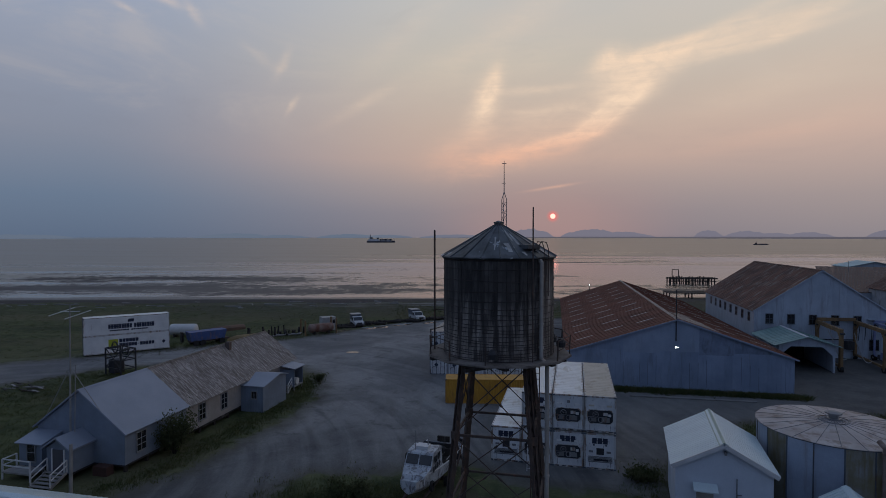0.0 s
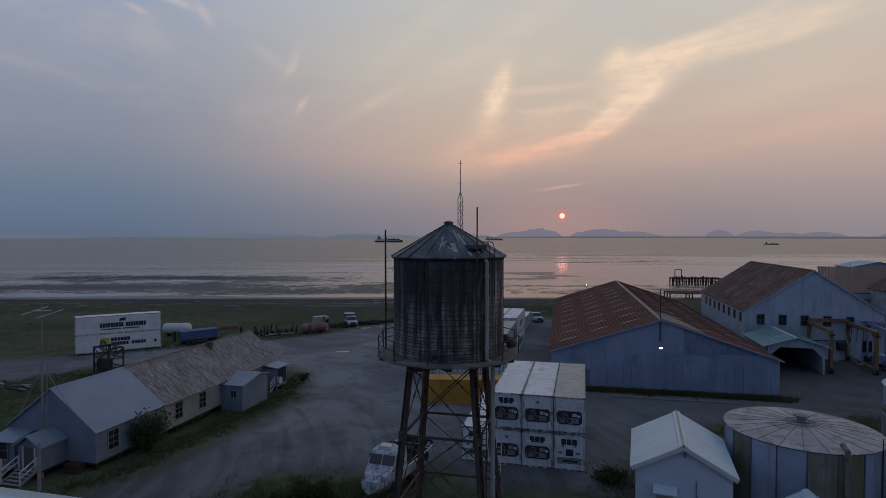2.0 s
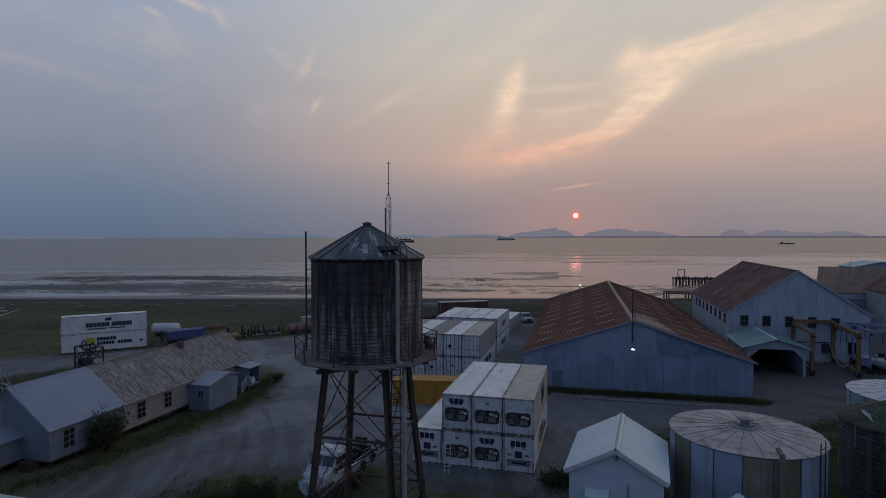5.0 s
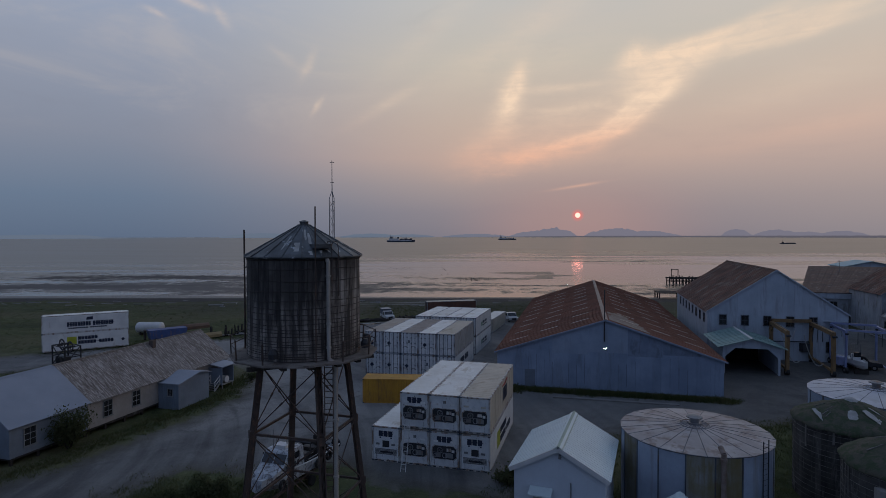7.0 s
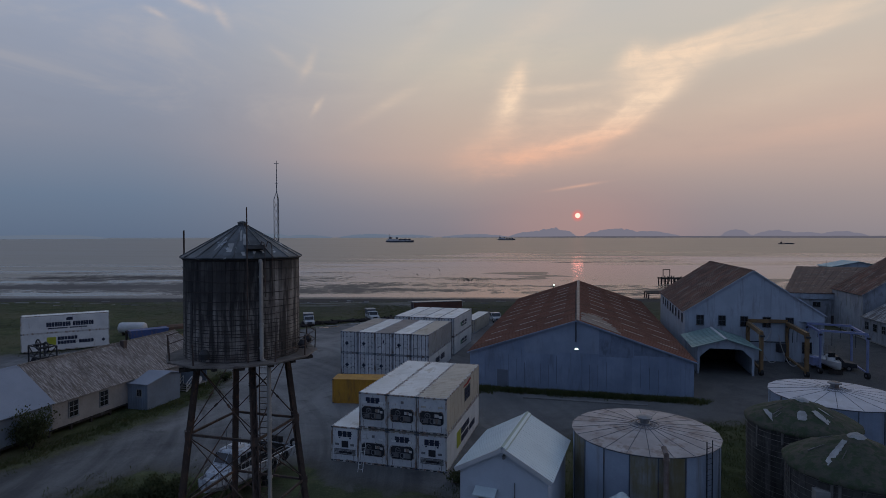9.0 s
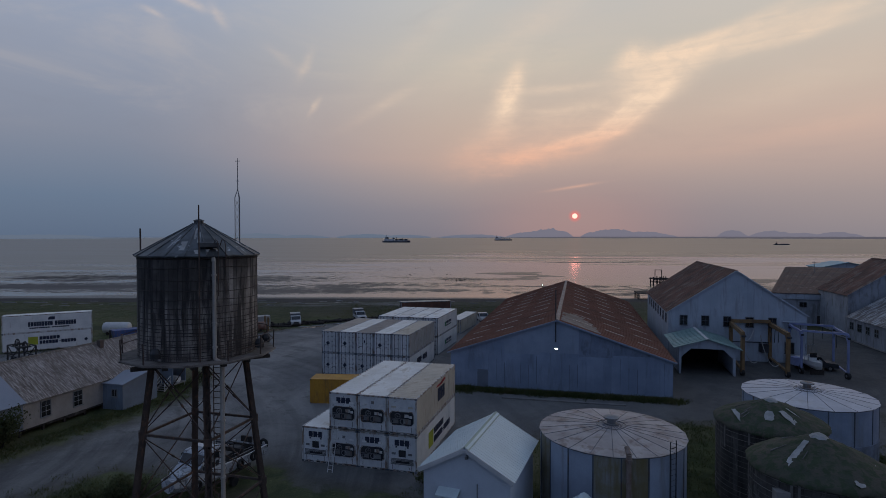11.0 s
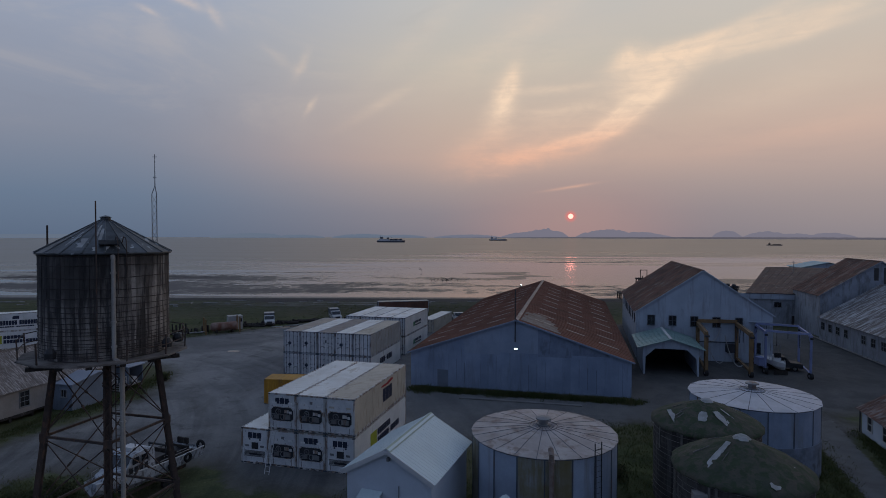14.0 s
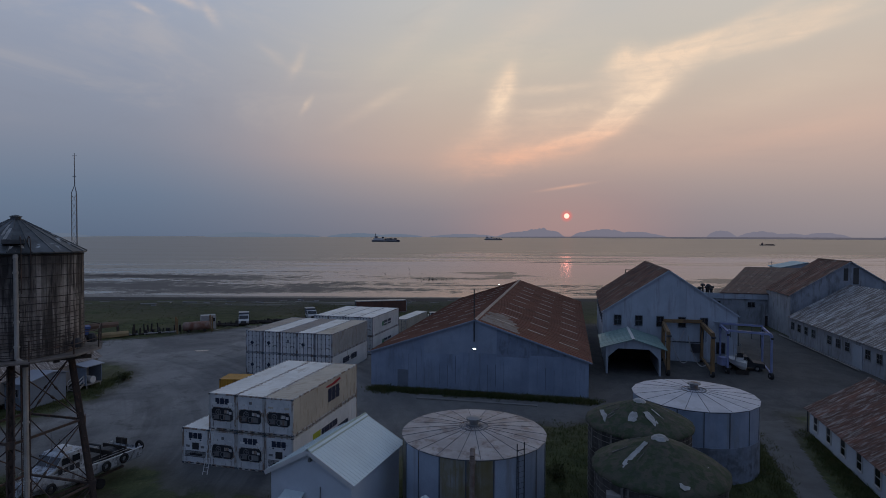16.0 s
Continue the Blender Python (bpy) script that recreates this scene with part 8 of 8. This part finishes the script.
# ---- water's edge ----
def pier():
    p = thing("ruined_pier", 98.3, 236.0, 0, 0, "ruined timber pier with a beam along its dark pilings", "pier")
    rnd = random.Random(8)
    for i in range(15):
        for j in range(2):
            x, y = i * 1.3 + rnd.uniform(-0.15, 0.15), j * 4.2 + rnd.uniform(-0.3, 0.3)
            part("piling", rod(bmesh.new(), (x, y, -3.0), (x + rnd.uniform(-0.1, 0.1), y, 1.4 + rnd.uniform(-0.4, 0.4)), 0.26, 0.22, 7), DARKWOOD, p)
    for j in range(2):
        part("cap_beam", beam(bmesh.new(), (-0.6, j * 4.2 - 0.3, 0.8), (19.4, j * 4.2 - 0.3, 0.8), 0.4, 0.5), DARKWOOD, p)
        part("brace_beam", beam(bmesh.new(), (-0.4, j * 4.2 - 0.3, -0.5), (19.0, j * 4.2 - 0.3, -0.4), 0.2), DARKWOOD, p)
    bm = bmesh.new()
    for x in (0.2, 2.9):
        beam(bm, (x, -0.5, 0), (x, -0.5, 4.6), 0.26)
    beam(bm, (0.1, -0.5, 4.6), (3.0, -0.5, 4.6), 0.26)
    part("frame", bm, DARKWOOD, p, "bare timber portal")
    d = thing("dock_deck", 74.0, 178.0, 0, 8, "low dark timber dock deck on the beach", "dock")
    for i in range(14):
        part("plank", boxes((0, 15, i * 0.6, i * 0.6 + 0.55, 0.5, 0.65)), DARKWOOD, d)
    for x in (0.3, 7, 14.6):
        for y in (0.4, 4.0, 7.8):
            part("post", rod(bmesh.new(), (x, y, -2.6), (x, y, 0.5), 0.2, k=7), DARKWOOD, d)
    # stumps of a vanished trestle out on the flats
    for cx, cy, sx, sy, k, tall in ((17, 258, 5.5, 8, 60, 0.32), (-14, 340, 22, 14, 44, 0.2), (-4, 292, 16, 7, 24, 0.2)):
        st = thing("pile_stumps", cx, cy, SEA, 0, "scatter of black rotted pile stumps on the flats", "pilings")
        for i in range(k):
            x, y = rnd.gauss(0, sx * 0.6), rnd.gauss(0, sy * 0.6)
            part("stump", rod(bmesh.new(), (x, y, -0.5), (x + rnd.uniform(-0.08, 0.08), y, tall * rnd.uniform(0.4, 1.1)), rnd.uniform(0.14, 0.24), 0.13, 5), DARKWOOD, st)


def ship(name, x, y, L, rz, label, tall=1.0, barge=False):
    s = thing(name, x, y, SEA - 0.4, rz, label, "ship")
    W = L * 0.16
    bm = prism(bmesh.new(), [(0, -W / 2), (L * 0.86, -W / 2), (L, 0), (L * 0.86, W / 2), (0, W / 2)], 0, L * 0.075, "z")
    part("hull", bm, NAVY, s)
    if barge:
        part("wheelhouse", boxes((L * 0.12, L * 0.22, -W * 0.3, W * 0.3, L * 0.075, L * 0.17)), DARK, s)
        part("mast", rod(bmesh.new(), (L * 0.18, 0, L * 0.17), (L * 0.18, 0, L * 0.27), L * 0.008), DARK, s)
        part("cargo", boxes((L * 0.4, L * 0.9, -W * 0.4, W * 0.4, L * 0.075, L * 0.1)), DARKWOOD, s)
        return
    part("white_strake", boxes((L * 0.01, L * 0.9, -W / 2 - 0.1, W / 2 + 0.1, L * 0.05, L * 0.074)), TRIM, s)
    part("deck_house", boxes((L * 0.06, L * 0.42, -W * 0.42, W * 0.42, L * 0.0751, L * 0.13)), TRIM, s)
    part("bridge", boxes((L * 0.1, L * 0.2, -W * 0.36, W * 0.36, L * 0.1301, L * 0.2)), MIDGREY, s)
    part("funnel", boxes((L * 0.36, L * 0.42, -W * 0.2, W * 0.2, L * 0.1301, L * 0.18)), DARK, s)
    for f, q in ((0.12, 0.3), (0.5, 0.2), (0.72, 0.16)):
        part("mast", rod(bmesh.new(), (L * f, 0, L * 0.07), (L * f, 0, L * q), L * 0.006), DARK, s)
    for i in range(5):
        part("cargo", boxes((L * (0.46 + i * 0.09), L * (0.53 + i * 0.09), -W * 0.36, W * 0.36, L * 0.0751, L * random.uniform(0.1, 0.135))), MIDGREY if i % 2 else NAVY, s)


pier()
ship("freighter", -236, 1760, 88, 6, "dark freighter with white deckhouses anchored offshore")
ship("freighter", 158, 2560, 80, 4, "small distant dark freighter on the horizon")
ship("tug_and_barge", 718, 1290, 32, 12, "low dark tug and barge far out", barge=True)


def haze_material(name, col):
    """Distant land as a flat glowing colour, with the lit haze before it put into that colour."""
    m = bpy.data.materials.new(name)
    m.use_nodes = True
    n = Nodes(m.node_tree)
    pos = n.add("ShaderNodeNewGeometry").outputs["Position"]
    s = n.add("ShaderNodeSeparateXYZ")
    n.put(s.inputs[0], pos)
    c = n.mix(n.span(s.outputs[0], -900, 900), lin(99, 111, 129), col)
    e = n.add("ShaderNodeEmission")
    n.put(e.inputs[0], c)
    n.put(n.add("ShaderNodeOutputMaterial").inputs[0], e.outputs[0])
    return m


def far_shore():
    """Faint islands along the horizon: centre azimuth, half width and height in degrees."""
    D = 4700
    humps = [(-19.6, 4.6, 2.6, 0.40), (-16.5, 1.6, 3.2, 0.26), (-9.4, 3.4, 3.0, 0.34), (-5.6, 2.6, 2.6, 0.26), (1.5, 4.0, 3.0, 0.30), (-36.5, 8.0, 3.2, 0.26),
             (9.3, 3.6, 2.0, 0.86), (6.4, 2.0, 2.4, 0.52), (14.8, 2.6, 3.6, 0.84), (17.6, 2.6, 3.4, 0.60), (13.0, 1.2, 1.6, 0.52), (25.3, 1.2, 1.5, 0.70), (28.3, 1.7, 2.4, 0.64), (30.4, 1.6, 2.2, 0.44), (33.2, 2.2, 2.0, 0.46), (38.9, 1.9, 3.0, 0.66), (43.0, 3.0, 4.0, 0.5)]
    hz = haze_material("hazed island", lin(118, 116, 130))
    bm = bmesh.new()
    k = 700
    prev = None
    for i in range(k + 1):
        az = -45 + 95 * i / k
        e = max([h * max(0.0, 1 - (abs(az - c) / (wl if az < c else wr)) ** 1.9) for c, wl, wr, h in humps] + [0.0])
        e *= 1 + 0.16 * noise.noise(Vector((az * 1.6, 0.5, 0))) + 0.14 * noise.noise(Vector((az * 4, 1.5, 0)))
        a = radians(az)
        x, y = D * math.sin(a), D * math.cos(a)
        z = 9.0 + D * math.tan(radians(max(0.0, e) * 0.98))
        cur = (bm.verts.new((x, y, SEA - 2)), bm.verts.new((x, y, z if e > 0.02 else 3.0)), bm.verts.new((x * 1.02, y * 1.02, SEA - 2)))
        if prev:
            bm.faces.new((prev[0], cur[0], cur[1], prev[1]))
            bm.faces.new((prev[1], cur[1], cur[2], prev[2]))
        prev = cur
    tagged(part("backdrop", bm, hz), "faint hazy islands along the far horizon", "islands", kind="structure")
    bm = bmesh.new()
    prev = None
    for i in range(201):
        az = -2 + 50 * i / 200
        a = radians(az)
        x, y = 4650 * math.sin(a), 4650 * math.cos(a)
        zt = 5.0 + 9.0 * min(1, max(0, (az + 2) / 14)) + 1.5 * noise.noise(Vector((az * 2, 3, 0)))
        cur = (bm.verts.new((x, y, SEA - 2)), bm.verts.new((x, y, zt)), bm.verts.new((x * 1.01, y * 1.01, SEA - 2)))
        if prev:
            bm.faces.new((prev[0], cur[0], cur[1], prev[1]))
            bm.faces.new((prev[1], cur[1], cur[2], prev[2]))
        prev = cur
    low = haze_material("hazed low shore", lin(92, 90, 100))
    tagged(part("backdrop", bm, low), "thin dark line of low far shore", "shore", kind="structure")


far_shore()


# ---- plants ----
def leaf_material(name, a, b):
    """Thin leaves: half of the light passes through."""
    m = surface(name, a, b, 0.8, scale=0.8, rand=0.25, island=True, bump=0, spec=0.15)
    n = Nodes(m.node_tree, True)
    p = next(q for q in n.t.nodes if q.type == "BSDF_PRINCIPLED")
    o = next(q for q in n.t.nodes if q.type == "OUTPUT_MATERIAL")
    t, mx = n.add("ShaderNodeBsdfTranslucent"), n.add("ShaderNodeMixShader")
    n.put(t.inputs[0], p.inputs["Base Color"].links[0].from_socket)
    mx.inputs[0].default_value = 0.5
    n.put(mx.inputs[1], p.outputs[0])
    n.put(mx.inputs[2], t.outputs[0])
    n.put(o.inputs[0], mx.outputs[0])
    return m


GRASSBLADE = leaf_material("meadow grass", (0.072, 0.094, 0.036, 1), (0.115, 0.117, 0.054, 1))
LEAF = leaf_material("shrub leaves", (0.066, 0.084, 0.040, 1), (0.105, 0.112, 0.058, 1))


def blades(name, spots, label, size, rnd):
    """Grass as crossed tapering blades, one joined mesh."""
    vs, fs = [], []
    for x, y in spots:
        for _ in range(9):
            a, w, h, lean = rnd.uniform(0, 6.28), size * rnd.uniform(0.03, 0.07), size * rnd.uniform(0.15, 0.75), size * rnd.uniform(-0.6, 0.6)
            px, py = x + rnd.uniform(-0.3, 0.3), y + rnd.uniform(-0.3, 0.3)
            i = len(vs)
            gz = rise(px, py)
            vs += [(px - w * math.cos(a), py - w * math.sin(a), gz), (px + w * math.cos(a), py + w * math.sin(a), gz), (px + lean * math.sin(a), py + lean * math.cos(a), gz + h)]
            fs.append((i, i + 1, i + 2))
    me = bpy.data.meshes.new(name)
    me.from_pydata(vs, [], fs)
    me.materials.append(GRASSBLADE)
    tagged(new(name, me), label, "grass", kind="stuff")


def inside(x, y, poly):
    c = False
    for i in range(len(poly)):
        (xa, ya), (xb, yb) = poly[i], poly[i - 1]
        if (ya > y) != (yb > y) and x < (xb - xa) * (y - ya) / (yb - ya) + xa:
            c = not c
    return c


def shrub(x, y, R, H, label, seed, n=900, z=0.0):
    rnd = random.Random(seed)
    s = thing("shrub", x, y, z, 0, label, "bush")
    tips = []
    for i in range(9):
        bm = bmesh.new()
        a, r = rnd.uniform(0, 6.28), R * rnd.uniform(0.2, 0.75)
        tip = Vector((r * math.cos(a), r * math.sin(a), H * rnd.uniform(0.5, 0.95)))
        mid = tip * 0.5 + Vector((0, 0, H * 0.08))
        rod(bm, (0.1 * math.cos(a), 0.1 * math.sin(a), 0), mid, 0.06, 0.04, 5)
        rod(bm, mid, tip, 0.04, 0.015, 5)
        tips.append(tip)
        part("branch", bm, DARKWOOD, s)
    bm = bmesh.new()
    for i in range(n):
        t = rnd.choice(tips)
        c = t * rnd.uniform(0.45, 1.1) + Vector((rnd.gauss(0, R * 0.2), rnd.gauss(0, R * 0.2), rnd.gauss(0, H * 0.1)))
        c.z = max(0.08, c.z)
        q = Euler((rnd.uniform(0, 6), rnd.uniform(0, 6), rnd.uniform(0, 6))).to_matrix()
        w = rnd.uniform(0.06, 0.15)
        bm.faces.new([bm.verts.new(c + q @ Vector(p)) for p in ((-w, 0, 0), (0, -w * 0.5, 0.02), (w, 0, 0), (0, w * 0.5, -0.02))])
    part("crown", bm, LEAF, s)


rnd_ = random.Random(11)
verge = []
for a, b, wd, k in (((-14.0, 66), (-20.4, 45), 1.9, 1100), ((-15.2, 74.5), (-14.0, 66), 1.8, 400), ((-20.4, 45), (-23.6, 41.5), 1.8, 260), ((-10, 41), (-1, 41.5), 3.5, 700),
                    ((18.4, 70.4), (43.8, 65.2), 1.5, 900), ((33, 55), (53, 58), 2.2, 700), ((26, 51), (33, 55), 2.0, 300), ((61.5, 56), (57.6, 43), 1.4, 420), ((56.0, 56), (50.4, 39), 1.6, 600),
                    ((-48, 75), (-30, 83), 3.0, 500), ((-52, 90), (-20, 111), 5.0, 1500), ((17, 41), (20, 46), 2.0, 200), ((60.8, 54), (56.5, 41), 0.8, 300)):
    for _ in range(k):
        q = rnd_.random()
        verge.append((a[0] + (b[0] - a[0]) * q + rnd_.gauss(0, wd * 0.45), a[1] + (b[1] - a[1]) * q + rnd_.gauss(0, wd * 0.45)))
weeds = [(18.6 + 25.4 * q + rnd_.gauss(0, 0.4), 70.4 - 5.2 * q - 0.7 + rnd_.gauss(0, 0.35 + 0.8 * max(0, noise.noise(Vector((q * 9, 0, 0)))))) for q in (rnd_.random() for _ in range(1900)) if noise.noise(Vector((q * 14, 4, 0))) > -0.25]
blades("weed_strip", weeds, "tall dark weeds along the foot of the shed", 0.7, rnd_)
blades("verge_grass", verge, "rough tufted grass along the gravel's edges", 0.40, rnd_)
meadow = []
for poly, k in (([(-120, 66), (-62, 87), (-44, 98), (-24, 110), (-8, 126), (-10, 150), (-120, 156)], 2500), ([(-60, 40), (-31, 46), (-24, 74), (-30, 82), (-46, 79), (-60, 66)], 3500), ([(-8, 126), (3, 129), (34, 131), (34, 150), (-10, 152)], 1800),
                ([(33, 30), (47.6, 30), (56, 55), (44, 56.5), (34, 54)], 2600), ([(51.8, 30), (61, 30), (61.5, 54), (60, 54), (56.2, 42.6)], 700), ([(-11, 30), (4, 30), (6, 38), (-2, 43), (-9, 40)], 1500), ([(22, 30), (33, 30), (33, 52), (25, 50), (20, 40)], 900)):
    xs, ys = [p[0] for p in poly], [p[1] for p in poly]
    n_ = 0
    while n_ < k:
        x, y = rnd_.uniform(min(xs), max(xs)), rnd_.uniform(min(ys), max(ys))
        if inside(x, y, poly):
            meadow.append((x, y))
            n_ += 1
blades("meadow_grass", meadow, "uneven dark green meadow grass", 0.42, rnd_)
shrub(-20.75, 49.3, 1.8, 3.5, "leafy shrub against the bunkhouse wall", 1, 3200)
shrub(17.6, 43.4, 1.6, 0.9, "dark weedy bush at the hut's back corner", 7, 1800)
shrub(-4.6, 41.2, 1.8, 0.95, "low spreading bush beside the gravel", 2, 2200)
shrub(-6.9, 39.6, 1.2, 0.6, "low bush at the drive's edge", 3, 900)
shrub(-13.6, 72.8, 1.3, 1.2, "low weedy bush by the lean-to", 4, 700)
shrub(52.6, 57.4, 1.3, 1.5, "dark shrub beside the pale tank", 5, 800)
shrub(36.2, 45.5, 1.2, 1.0, "weedy clump between the tanks", 6, 600)
def puddle(x, y, u, v, turn, label):
    """A ragged pool of still water lying in the gravel."""
    bm = bmesh.new()
    k = 28
    bm.faces.new([bm.verts.new((u * math.cos(6.2832 * i / k) * (1 + 0.35 * noise.noise(Vector((i * 0.7, x, y)))), v * math.sin(6.2832 * i / k) * (1 + 0.35 * noise.noise(Vector((x, i * 0.7, y)))), 0.026)) for i in range(k)])
    tagged(part("puddle", bm, bpy.data.materials["silty sea water"], m=pose(x, y, rise(x), 0, 0, turn)), label, "puddle", kind="structure")


puddle(-12.1, 91.2, 1.1, 0.5, 0, "small pale puddle shining in the gravel")
for x, y, u, v in ((-10.6, 115.6, 3.4, 0.75), (-5.6, 119.2, 2.8, 0.8), (-17.2, 112.0, 1.8, 0.5), (-0.2, 121.6, 2.0, 0.6)):
    puddle(x, y, u, v, 32, "long shallow puddle along the driftwood berm")
apron = thing("concrete_strip", 33.0, 64.2, 0, 11.3, "low pale concrete strip before the shed", "concrete")
part("slab", boxes((-9.0, 4.5, -0.25, 0.25, -0.05, 0.14)), surface("pale concrete", (0.20, 0.195, 0.19, 1), (0.13, 0.128, 0.125, 1), 0.85), apron)
